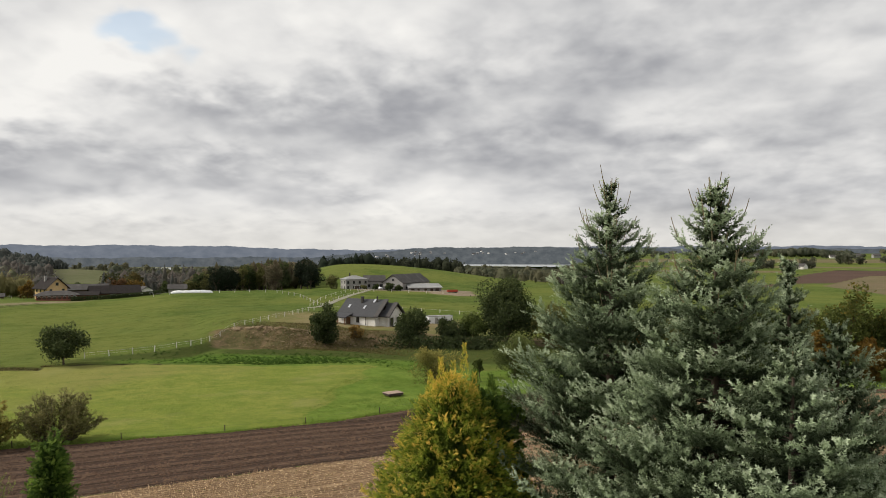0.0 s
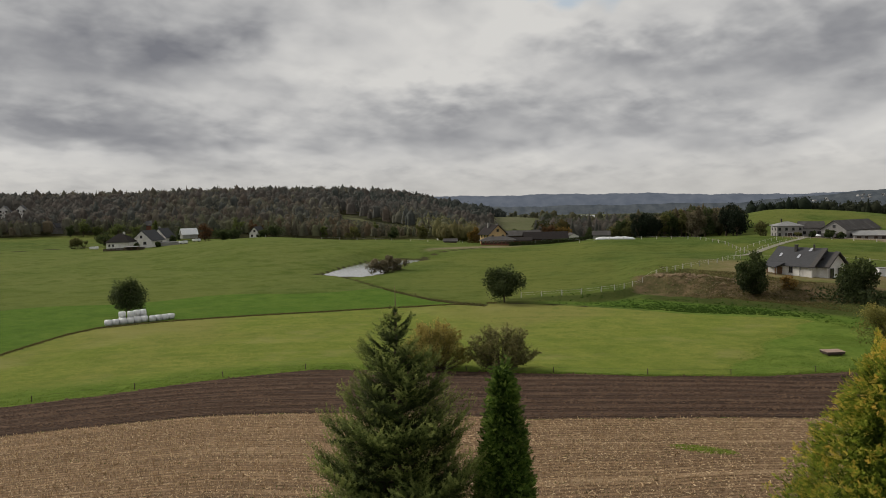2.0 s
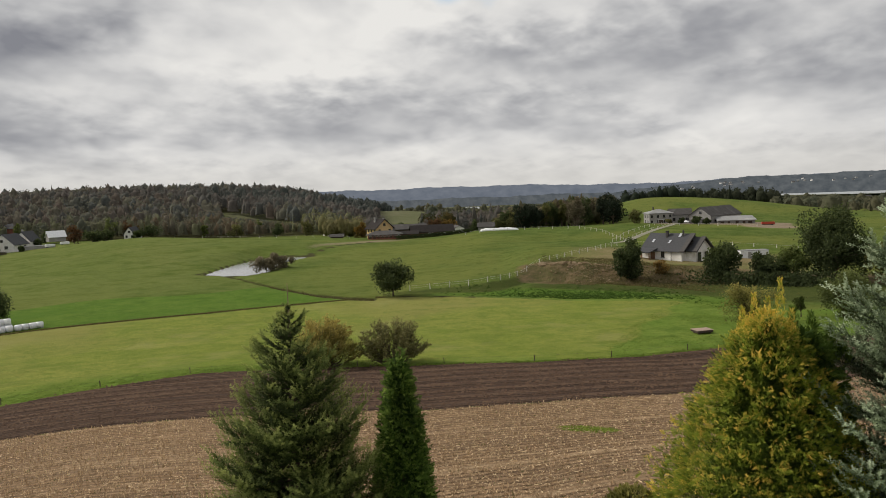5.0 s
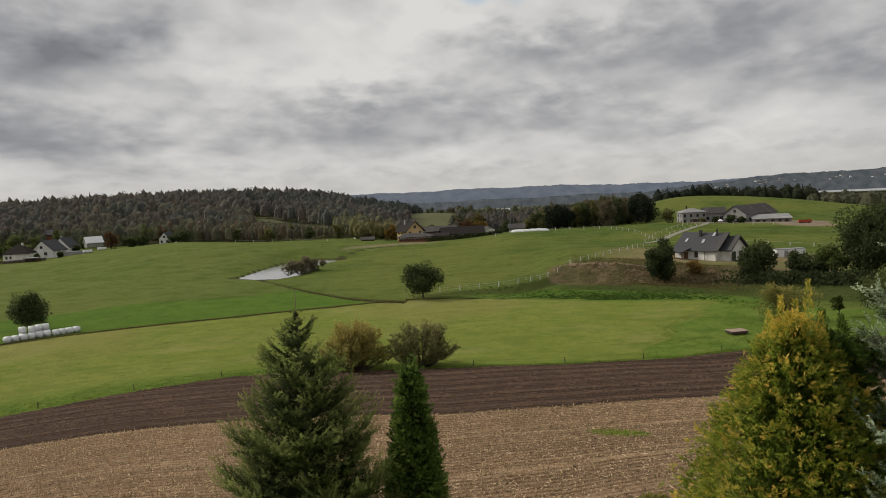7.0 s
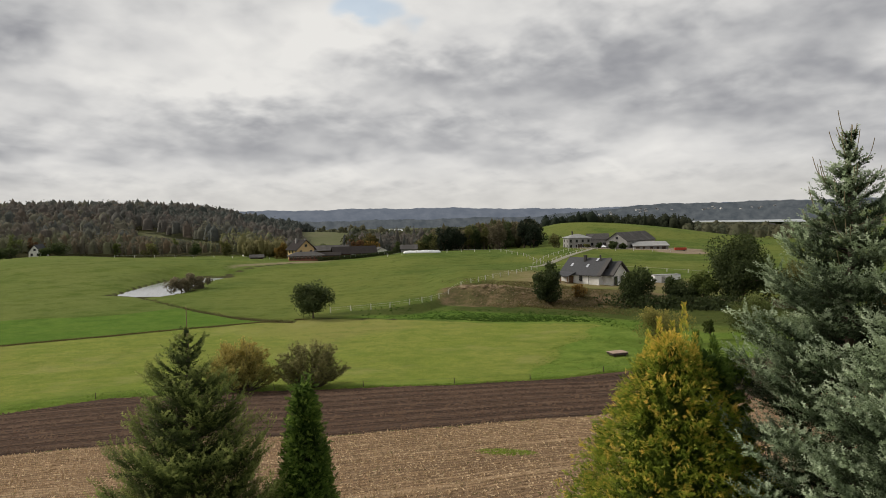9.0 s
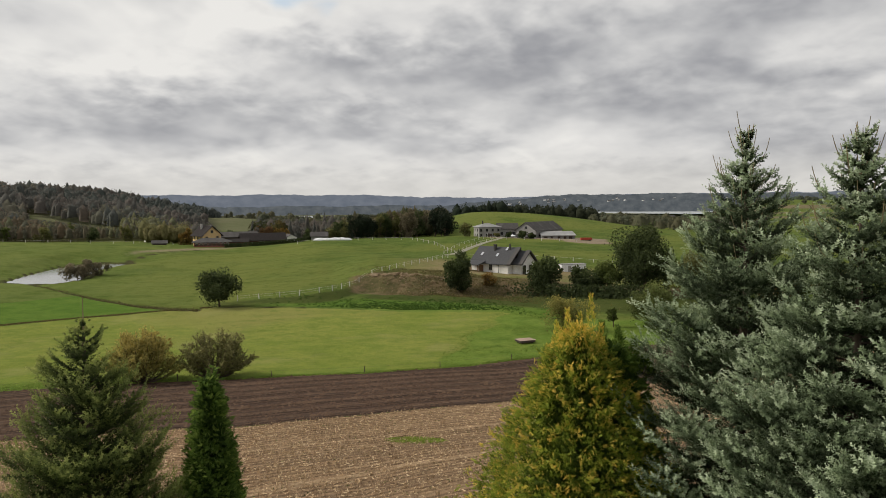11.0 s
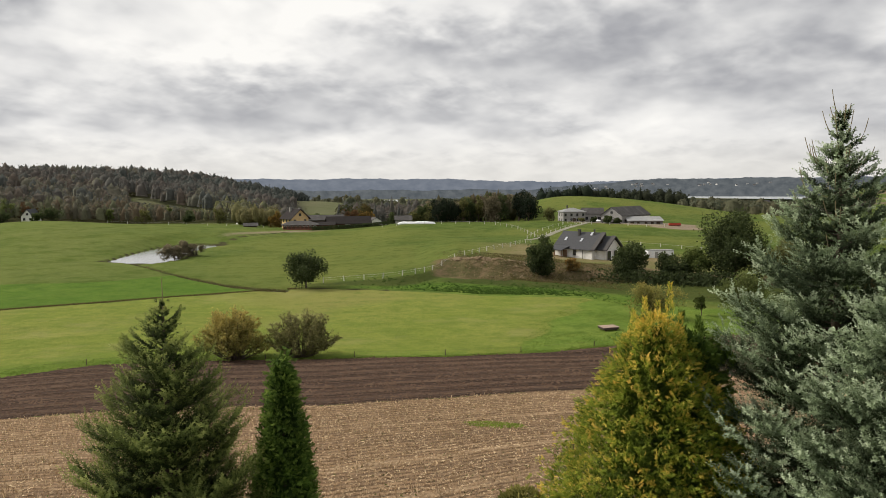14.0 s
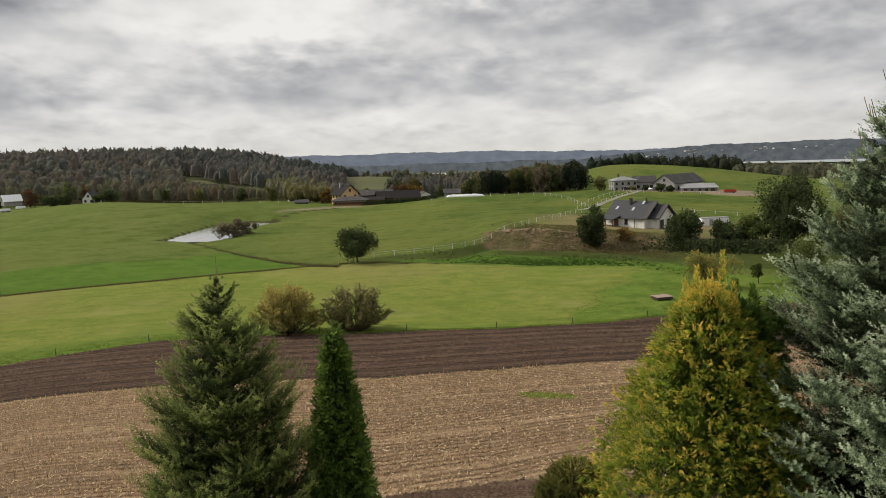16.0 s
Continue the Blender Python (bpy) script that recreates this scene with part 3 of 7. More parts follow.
    pasture = mix(m("MULTIPLY", rng(swath, 0.50, 0.66), 0.4), pasture, (0.060, 0.092, 0.012))
    lush = two((0.082, 0.146, 0.018), (0.106, 0.164, 0.024), (0.056, 0.108, 0.014), 0.09, 0.5)
    ditch = two((0.050, 0.050, 0.020), (0.075, 0.066, 0.030), (0.030, 0.032, 0.014), 0.3, 1.2)
    rough_g = two((0.118, 0.182, 0.026), (0.160, 0.212, 0.036), (0.066, 0.116, 0.016), 0.12, 0.7)
    bank = two((0.125, 0.092, 0.050), (0.066, 0.070, 0.024), (0.185, 0.130, 0.078), 0.16, 0.9)
    bank = mix(m("MULTIPLY", rng(nz(0.22, 6, 0.75), 0.46, 0.6), 0.75), bank, (0.056, 0.058, 0.022))
    yard = two((0.19, 0.15, 0.075), (0.13, 0.13, 0.042), (0.25, 0.19, 0.11), 0.08, 0.6)
    dirt = two((0.22, 0.17, 0.115), (0.15, 0.115, 0.08), (0.28, 0.23, 0.17), 0.2, 1.2)
    row = att("row")
    wob = m("ADD", row, m("MULTIPLY", nz(0.12, 3), 0.5))
    furrow = m("SINE", m("MULTIPLY", wob, 6.2832 / 0.95))
    furrow_w = m("SINE", m("MULTIPLY", wob, 6.2832 / 3.8))
    soil = two((0.104, 0.066, 0.046), (0.080, 0.051, 0.035), (0.145, 0.096, 0.066), 0.3, 3.0)
    com = N("ShaderNodeCombineXYZ")
    sx = N("ShaderNodeSeparateXYZ")
    L(tc.outputs["Object"], sx.inputs[0])
    L(m("MULTIPLY", row, 1.0), com.inputs[0])
    L(m("MULTIPLY", sx.outputs[0], 0.05), com.inputs[1])
    streak = nz(0.8, 5, 0.65, com.outputs[0])
    soil = mix(m("MULTIPLY", rng(streak, 0.47, 0.57), 0.85), soil, (0.056, 0.039, 0.031))
    soil = mix(m("MULTIPLY", rng(m("ADD", furrow_w, m("MULTIPLY", furrow, 0.5)), 0.0, 1.2), 0.95), soil, (0.040, 0.027, 0.020))
    straw = two((0.255, 0.164, 0.093), (0.198, 0.124, 0.070), (0.365, 0.252, 0.147), 0.12, 3.5)
    rows = m("SINE", m("MULTIPLY", m("ADD", row, m("MULTIPLY", nz(0.12, 2), 0.5)), 6.2832 / 0.75))
    straw = mix(m("MULTIPLY", rng(m("ADD", rows, m("MULTIPLY", nz(2.5, 4), 2.0)), 0.5, 1.9), 0.75), straw, (0.120, 0.080, 0.050))
    straw = mix(m("MULTIPLY", rng(streak, 0.5, 0.62), 0.7), straw, (0.175, 0.120, 0.075))
    straw = mix(m("MULTIPLY", rng(streak, 0.46, 0.34), 0.75), straw, (0.40, 0.29, 0.175))
    straw = mix(m("MULTIPLY", rng(nz(1.1, 6, 0.75), 0.50, 0.62), 0.6), straw, (0.140, 0.092, 0.056))
    near_soil = two((0.110, 0.072, 0.048), (0.068, 0.045, 0.031), (0.165, 0.115, 0.078), 0.3, 2.5)
    dark_f = two((0.085, 0.055, 0.045), (0.105, 0.068, 0.052), (0.075, 0.05, 0.04), 0.02, 0.4)
    tan_f = two((0.138, 0.112, 0.064), (0.112, 0.105, 0.050), (0.165, 0.128, 0.080), 0.012, 0.3)
    dry_g = two((0.120, 0.148, 0.034), (0.150, 0.166, 0.046), (0.084, 0.114, 0.025), 0.03, 0.4)
    dry_g = mix(m("MULTIPLY", rng(nz(0.10, 6, 0.7), 0.5, 0.62), 0.6), dry_g, (0.066, 0.100, 0.012))
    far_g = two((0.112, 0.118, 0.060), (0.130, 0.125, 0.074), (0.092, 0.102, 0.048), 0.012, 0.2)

    # wedge: dark grass colour, also used as painted shade under the bank
    wedge = two((0.058, 0.076, 0.018), (0.074, 0.088, 0.022), (0.040, 0.054, 0.014), 0.1, 0.6)
    col = pasture
    for name, c, b in (("forest", ditch, 0.2), ("dry_grass", dry_g, 0.5), ("far_grass", far_g, 0.4), ("tan_field", tan_f, 0.2), ("dark_field", dark_f, 0.1), ("lush", lush, 0.12), ("wedge", wedge, 0.2), ("bank", bank, 0.14), ("yard", yard, 0.25), ("dirt", dirt, 0.12),
                       ("rough", rough_g, 0.12), ("meadow", meadow, 0.06), ("verge", rough_g, 0.2), ("ditch", ditch, 0.2), ("plough", soil, 0.04), ("stubble", straw, 0.06), ("near_soil", near_soil, 0.06)):
        col = mix(zone(name, b), col, c)
    tone = N("ShaderNodeHueSaturation")
    tone.inputs["Saturation"].default_value = 0.97
    L(col, tone.inputs["Color"])
    L(tone.outputs[0], p.inputs["Base Color"])
    p.inputs["Roughness"].default_value, p.inputs["Specular IOR Level"].default_value = 1.0, 0.02
    b1, b2 = N("ShaderNodeBump"), N("ShaderNodeBump")
    b1.inputs["Strength"].default_value, b1.inputs["Distance"].default_value = 0.8, 0.25
    L(nz(0.7, 6, 0.7), b1.inputs["Height"])
    b2.inputs["Strength"].default_value, b2.inputs["Distance"].default_value = 1.0, 0.16
    hgt = m("MULTIPLY", m("ADD", m("MULTIPLY", furrow, 0.5), furrow_w), zone("plough", 0.1))
    L(m("ADD", hgt, m("MULTIPLY", nz(3.0, 5, 0.7), 1.2)), b2.inputs["Height"])
    b3 = N("ShaderNodeBump")
    b3.inputs["Strength"].default_value, b3.inputs["Distance"].default_value = 0.7, 2.2
    L(nz(0.07, 5, 0.6), b3.inputs["Height"])
    L(b3.outputs[0], b1.inputs["Normal"])
    L(b1.outputs[0], b2.inputs["Normal"])
    L(b2.outputs[0], p.inputs["Normal"])
    return ma


build_ground()


def water(name, label, az0, az1, low, high, z, n=60, mat_w=None):
    az = np.linspace(az0, az1, n)
    lo, hi = low(az), high(az)
    Vs = []
    for t in np.linspace(0, 1, 5):
        x, y = polar(az, lo + (hi - lo) * t)
        Vs.append(np.stack([x, y, np.full(n, z)], -1))
    V = np.concatenate(Vs)
    j, i = np.meshgrid(np.arange(4), np.arange(n - 1), indexing="ij")
    F = np.stack([j * n + i, j * n + i + 1, (j + 1) * n + i + 1, (j + 1) * n + i], -1).reshape(-1, 4)[:, ::-1]
    me = mesh_np(name, V, F)
    me.materials.append(mat_w or WATER)
    tagged(new(name, me), label, "water", kind="structure")


# pale bases put part of the sky's reflection into the water's colour
WATER = material("still_water", (0.26, 0.27, 0.27), (0.22, 0.23, 0.23), 0.05, 0.12, 0.03, 0.8, spec=0.9)
RIPPLED = material("wind_rippled_water", (0.30, 0.32, 0.33), (0.25, 0.27, 0.28), 0.05, 0.5, 0.1, 0.8, spec=0.8)
water("pond", "still pond reflecting the grey sky", -40.4, -32.2, lambda a: pond_low(a) - 2.5, lambda a: pond_high(a) + 2.5, -0.35)
water("lake_arm", "arm of the distant lake between the woods", -20.95, -19.4, lambda a: 0 * a + 1620, lambda a: 0 * a + 1830, -20.0, 12, RIPPLED)
water("lake", "distant lake reflecting the bright sky", 0.3, 40, lambda a: np.interp(a, [-60, 0, 8, 40], [1930, 1930, 1800, 1800]), lambda a: 0 * a + 2075, -20.0, 120, RIPPLED)


# ---- trees ----
def needles(pos, d, length, width, k, spread=1.05, tint=None, seed=0, slim=0.34):
    """Shoots set with needles: k thin triangles round each axis. Returns vertices, faces and tints."""
    rs = np.random.default_rng(seed)
    n = len(pos)
    a, b = frames_of(d)
    u = (np.arange(k) + 0.5) / k
    ph = np.arange(k) * 2.39996 + rs.uniform(0, 6.28, (n, 1))
    uu = np.clip(u[None] + rs.uniform(-0.04, 0.04, (n, k)), 0, 1)
    root = pos[:, None] + d[:, None] * (uu * length[:, None])[..., None]
    rad = a[:, None] * np.cos(ph)[..., None] + b[:, None] * np.sin(ph)[..., None]
    taper = 0.55 + 0.45 * np.sin(np.pi * np.clip(uu * 0.85 + 0.12, 0, 1))
    nd = unit(rad * np.sin(spread) + d[:, None] * np.cos(spread) + rs.normal(0, 0.12, (n, k, 3)))
    tipv = root + nd * (width[:, None] * taper)[..., None]
    side = np.cross(nd, d[:, None] + 0.01) * (width[:, None] * slim)[..., None]
    V = np.stack([root - side, root + side, tipv], 2).reshape(-1, 3)
    F = np.arange(len(V)).reshape(-1, 3)
    t = np.zeros(n) if tint is None else tint
    T = np.clip(t[:, None, None] + uu[..., None] * 0.12 + np.array([-0.08, -0.08, 0.1]), 0, 1).reshape(-1)
    return V, F, T


def spruce(name, loc, h, spread, label, mat_n, seed, n_whorl=24, per=7, k=26, visible=0.0, shoot=0.26, fat=0.055, leader=0.6, shape=(0.2, 0.35), droop=0.25, tops=1, top_shoots=5, group="", lift=0.0, upturn=0.22, vary=0.16, bare_tips=0.0, close=13.0, rises=(0.45, 0.30, 0.20, 0.12), spire=0.35):
    """A spruce: a straight trunk, whorls of boughs that rise at their tips, and needle-clad side shoots."""
    rs = np.random.default_rng(seed)
    root = thing(name, loc, label, "tree", group)
    tz = np.linspace(0, h - leader, 12)
    V, F = tube(np.stack([0.02 * np.sin(tz), 0.02 * np.cos(tz * 1.3), tz], -1), np.interp(tz, [0, h], [0.017 * h, 0.015]), 8)
    part("trunk", mesh_np("trunk", V, F, smooth=True), BARK, root, "straight brown trunk")
    P, D, Ln, W, T, bark, candle, tips = [], [], [], [], [], [], [], []
    zs = h - leader * spire - (h - leader * spire - 0.4) * (np.linspace(0, 1, n_whorl) ** (1.12 if spire < 1 else 0.9))
    for wi, z in enumerate(zs):
        f = (h - z) / h
        L0 = min(spread, shape[0] + shape[1] * max(h - z - leader * 0.5, 0.0))
        dense = 1.0 if z > visible else 0.35
        m = max(4, int(round(per * (0.75 + 0.5 * f if spire < 1 else min(1.0, 0.3 + 3.0 * f)) * (1.0 if z > visible else 0.6))))
        a0 = rs.uniform(0, 6.28)
        for b in range(m):
            az = a0 + b * 6.2832 / m + rs.normal(0, 0.3)
            L = max(L0 * rs.uniform(0.72 - vary, 1.16 + vary), 0.08)
            zz = z + rs.normal(0, 0.05 + 0.10 * min(1.0, f * 2.5))
            bright = rs.normal(0, 0.12)
            s = np.linspace(0, 1, 9)
            rise = np.interp(f, [0, 0.12, 0.4, 1], rises) + rs.normal(0, 0.06)
            out = L * s
            zc = zz + L * (rise * s - droop * f * np.sin(np.pi * s * 0.8) + upturn * s ** 3)
            side_bend = L * rs.normal(0, 0.16) * s ** 2
            axis = np.stack([np.cos(az) * out - np.sin(az) * side_bend, np.sin(az) * out + np.cos(az) * side_bend, zc], -1)
            bark.append(tube(axis, np.linspace(0.008 + 0.012 * L, 0.004, 9), 4))
            dax = unit(np.gradient(axis, axis=0))
            # side shoots, in two ranks, longer towards the middle of the bough
            ns = int(max(5, L * close * dense))
            for side in (-1, 1):
                u = np.clip(np.linspace(0.22, 0.98, ns) ** 0.9 + rs.uniform(-0.03, 0.03, ns), 0.1, 1)
                base = np.stack([np.interp(u, s, axis[:, i]) for i in range(3)], -1)
                ad = unit(np.stack([np.interp(u, s, dax[:, i]) for i in range(3)], -1))
                lat = np.array([-np.sin(az), np.cos(az), 0.0]) * side
                twl = np.minimum(0.42 * L, 0.52) * np.sin(np.pi * (0.2 + 0.75 * (1 - u) ** 0.7)) * rs.uniform(0.6, 1.2, ns) + 0.06
                tdir = unit(ad * 0.75 + lat * rs.uniform(0.5, 1.3, (ns, 1)) + np.array([0, 0, 1]) * rs.normal(lift, 0.22, (ns, 1)))
                reps = np.maximum(1, np.ceil(twl / (shoot * 0.72))).astype(int)
                for q in range(int(reps.max())):
                    sel = reps > q
                    st = base[sel] + tdir[sel] * (q * shoot * 0.72)
                    dd = unit(tdir[sel] + rs.normal(0, 0.2, (sel.sum(), 3)) + np.array([0, 0, 0.14 * q]))
                    P.append(st), D.append(dd)
                    ll = shoot * min(1.0, max(0.45 if spire < 1 else 0.3, L / 0.5)) * rs.uniform(0.75, 1.15, sel.sum())
                    Ln.append(ll), W.append(fat * rs.uniform(0.85, 1.15, sel.sum()))
                    # shade between the boughs put into dark inner tints; young tips stay pale
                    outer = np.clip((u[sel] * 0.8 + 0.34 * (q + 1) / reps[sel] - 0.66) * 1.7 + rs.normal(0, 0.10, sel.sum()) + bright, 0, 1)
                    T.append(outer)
            # the bough's own tip and top
            u = np.linspace(0.12, 1.0, max(3, int(L * 13 * dense)))
            base = np.stack([np.interp(u, s, axis[:, i]) for i in range(3)], -1)
            dd = unit(np.stack([np.interp(u, s, dax[:, i]) for i in range(3)], -1) + rs.normal(0, 0.1, (len(u), 3)) + [0, 0, 0.15])
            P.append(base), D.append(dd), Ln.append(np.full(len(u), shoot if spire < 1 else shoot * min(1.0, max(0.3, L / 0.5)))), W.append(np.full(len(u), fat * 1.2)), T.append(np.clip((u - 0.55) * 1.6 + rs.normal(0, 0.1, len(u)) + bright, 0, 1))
            # bare young shoots standing up from the ends of the top boughs
            if bare_tips and h - z < bare_tips and rs.uniform() < 0.42:
                ll = rs.uniform(0.2, 0.5)
                t = np.linspace(0, 1, 5)[:, None]
                o = np.array([np.cos(az), np.sin(az), 0.0])
                ax = axis[-1] + o * (ll * 0.45 * t ** 0.7) + np.array([0, 0, 1.0]) * (ll * t ** 1.3)
                tips.append(tube(ax, np.linspace(0.010, 0.006, 5), 4))
    # leader and the upright shoots round it
    for q in range(tops):
        dx, dy = (0, 0) if q == 0 else rs.normal(0, 0.11, 2)
        top = h - (0 if q == 0 else rs.uniform(0.05, 0.35) * leader)
        z = np.linspace(h - leader - 0.15, top, 6)
        candle.append(tube(np.stack([dx * np.linspace(0.3, 1, 6), dy * np.linspace(0.3, 1, 6), z], -1), np.linspace(0.016, 0.006, 6) * (1.0 if tops == 1 else 0.9), 5))
        n = 6
        zz = np.linspace(h - leader, top - (0.08 if spire < 1 else 0.75 * leader), n)
        P.append(np.stack([np.full(n, dx), np.full(n, dy), zz], -1)), D.append(unit(np.tile([0.0, 0, 1], (n, 1)) + rs.normal(0, 0.02, (n, 3))))
        Ln.append(np.full(n, leader / n * 1.1)), W.append(np.full(n, fat * 0.42)), T.append(rs.uniform(0.25, 0.6, n))
    for q in range(top_shoots):
        a, zb = rs.uniform(0, 6.28), h - leader * rs.uniform(0.9, 3.4)
        ll, rad = leader * rs.uniform(0.35, 0.65), (h - zb) * rs.uniform(0.14, 0.34)
        s = np.linspace(0, 1, 6)
        ax = np.stack([np.cos(a) * rad * (0.4 + s ** 0.6), np.sin(a) * rad * (0.4 + s ** 0.6), zb + ll * s ** 1.3], -1)
        candle.append(tube(ax, np.linspace(0.010, 0.006, 6), 4))
        n = 5
        base = np.stack([np.interp(np.linspace(0, 0.9, n), s, ax[:, i]) for i in range(3)], -1)
        dd = unit(np.stack([np.interp(np.linspace(0, 0.9, n), s, np.gradient(ax, axis=0)[:, i]) for i in range(3)], -1))
        P.append(base), D.append(dd), Ln.append(np.full(n, ll / n * 1.15)), W.append(np.full(n, fat * 0.45)), T.append(rs.uniform(0.2, 0.5, n))
    P, D, Ln, W, T = (np.concatenate(q) for q in (P, D, Ln, W, T))
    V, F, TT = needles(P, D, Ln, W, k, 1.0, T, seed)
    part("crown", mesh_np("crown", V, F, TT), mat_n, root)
    V, F = join(bark)
    part("bough", mesh_np("bough", V, F), DRY_TWIG, root, "thin brown boughs")
    for V, F in candle:
        part("leader", mesh_np("leader", V, F), CANDLE, root, "pale bare leader shoot")
    for V, F in tips:
        part("tip_shoot", mesh_np("tip_shoot", V, F), CANDLE, root, "thin bare upright shoot")
    return root


def thuja(name, loc, h, width, label, mat_f, seed, n, size, power=0.75, lean_out=0.45, gold_top=0.0, frond=9, tip_shoots=0, ragged=0.12, belly=0.0, low=0.25, clump=0.0, fleck=0.0, blade=0.12, rise=1.0, broad=0.32, boughs=0, reach=0.32):
    """A cone or column of flat, upright scale-leaf sprays over a hidden trunk."""
    rs = np.random.default_rng(seed)
    root = thing(name, loc, label, "tree")
    tz = np.linspace(0, h * 0.93, 8)
    V, F = tube(np.stack([0 * tz, 0 * tz, tz], -1), np.interp(tz, [0, h], [0.09, 0.012]), 7)
    part("trunk", mesh_np("trunk", V, F, smooth=True), BARK, root, "reddish brown trunk")
    zf = rs.uniform(low, 1, n) ** 0.9
    prof = lambda q: width / 2 * np.clip(1 - q, 0, 1) ** power * (1 + belly * np.sin(np.pi * q))
    a = rs.uniform(0, 6.2832, n)
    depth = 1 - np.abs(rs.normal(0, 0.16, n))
    lump = 1 + ragged * noise3(np.stack([np.cos(a) * 2, np.sin(a) * 2, zf * h * 1.6], -1), 2.2, seed) + ragged * 0.5 * rs.normal(size=n)
    R = prof(zf) * np.clip(depth, 0.3, 1) * lump
    pos = np.stack([np.cos(a) * R, np.sin(a) * R, zf * h], -1)
    outv = np.stack([np.cos(a), np.sin(a), 0 * a], -1)
    d = unit(outv * lean_out * rs.uniform(0.4, 1.5, (n, 1)) + np.array([0, 0, 1.0]) * rs.uniform(2 * rise - 1, 1, (n, 1)) + rs.normal(0, 0.2 + 0.25 * (lean_out > 0.5), (n, 3)))
    sz = size * rs.uniform(0.5, 1.3 + ragged, n) * np.clip(0.5 + (1 - zf) * 1.5, 0.5, 1)
    relief = noise3(pos, 3.4, seed + 1)
    pos -= outv * (clump * np.clip(0.35 - relief, 0, 1.2) * prof(zf))[:, None]
    # depth and recesses darken the tint, painting the shade inside the crown
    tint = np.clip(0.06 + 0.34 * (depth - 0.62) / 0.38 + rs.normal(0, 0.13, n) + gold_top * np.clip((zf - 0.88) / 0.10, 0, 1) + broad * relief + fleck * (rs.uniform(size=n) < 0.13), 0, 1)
    if boughs:
        # sprays gathered on short boughs that stand out from the crown, pale or rusty towards their ends
        own = rs.integers(0, boughs, n)
        zb = 1 - rs.uniform(0, 1, boughs) ** 0.6 * (1 - low)
        ab = rs.uniform(0, 6.2832, boughs)
        ob = np.stack([np.cos(ab), np.sin(ab), 0 * ab], -1)
        bd = unit(ob + np.array([0, 0, 1.0]) * rs.uniform(0.0, 1.2, (boughs, 1)) + rs.normal(0, 0.28, (boughs, 3)))
        bl = reach * rs.uniform(0.5, 1.2, boughs) * np.clip(0.35 + 1.3 * (1 - zb), 0.35, 1)
        bp = ob * (prof(zb) * rs.uniform(0.70, 0.94, boughs) * (1 + ragged * 0.5 * rs.normal(size=boughs)))[:, None] + np.stack([0 * zb, 0 * zb, zb * h - 0.1], -1)
        hue, rusty = rs.normal(0, 0.13, boughs), np.where(rs.uniform(size=boughs) < 0.3, rs.uniform(0.2, 0.55, boughs), 0.0)
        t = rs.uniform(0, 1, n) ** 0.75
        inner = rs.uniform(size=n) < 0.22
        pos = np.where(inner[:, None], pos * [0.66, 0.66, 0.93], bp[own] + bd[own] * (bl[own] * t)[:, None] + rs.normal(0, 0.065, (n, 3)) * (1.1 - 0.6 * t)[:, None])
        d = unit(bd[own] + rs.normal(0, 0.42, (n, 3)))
        # inner sprays and bough roots tinted dark as painted shade; gold tips are growth
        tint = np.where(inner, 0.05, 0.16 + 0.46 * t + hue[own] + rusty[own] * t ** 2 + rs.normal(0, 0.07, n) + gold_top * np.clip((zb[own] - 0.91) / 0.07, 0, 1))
        sz = size * rs.uniform(0.6, 1.2, n) * np.where(inner, 2.0, 1.0)
    if tip_shoots:
        for cx, cy, ch, cn in tip_shoots:
            zq = rs.uniform(0, 1, cn)
            rad = 0.15 * (1 - zq) ** 1.1 + 0.02
            an = rs.uniform(0, 6.28, cn)
            pos = np.concatenate([pos, np.stack([cx + np.cos(an) * rad, cy + np.sin(an) * rad, h * 0.84 + zq * (ch - h * 0.84)], -1)])
            d = np.concatenate([d, unit(np.stack([np.cos(an) * 0.45, np.sin(an) * 0.45, 0 * an + 1], -1) + rs.normal(0, 0.2, (cn, 3)))])
            sz = np.concatenate([sz, size * rs.uniform(0.45, 0.8, cn)])
            tint = np.concatenate([tint, np.clip(rs.normal(0.55 + 0.4 * gold_top, 0.2, cn), 0, 1)])
    n = len(pos)
    # each spray: a flat fan of narrow leaflets
    s1, s2 = frames_of(d)
    th = rs.uniform(0, 6.28, (n, 1))
    flat = s1 * np.cos(th) + s2 * np.sin(th)
    nor = np.cross(d, flat)
    j = np.arange(frond)
    u = j / frond
    side = np.where(j % 2 == 0, 1.0, -1.0)
    rootp = pos[:, None] + d[:, None] * (u[None] * sz[:, None])[..., None]
    ld = unit(d[:, None] * 1.0 + flat[:, None] * (side * (0.85 - 0.5 * u))[None, :, None] + nor[:, None] * rs.normal(0, 0.18, (n, frond, 1)))
    ll = sz[:, None] * (0.62 - 0.3 * u)[None]
    wv = np.cross(ld, nor[:, None]) * (sz[:, None] * blade)[..., None]
    V = np.stack([rootp - wv, rootp + ld * ll[..., None], rootp + wv], 2).reshape(-1, 3)
    F = np.arange(len(V)).reshape(-1, 3)
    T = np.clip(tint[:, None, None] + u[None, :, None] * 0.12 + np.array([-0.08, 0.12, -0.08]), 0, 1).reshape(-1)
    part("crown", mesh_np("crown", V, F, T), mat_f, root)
    return root


def garden(az, r):
    x, y = polar(az, r)
    return float(x), float(y), ground_z(x, y) - 0.05


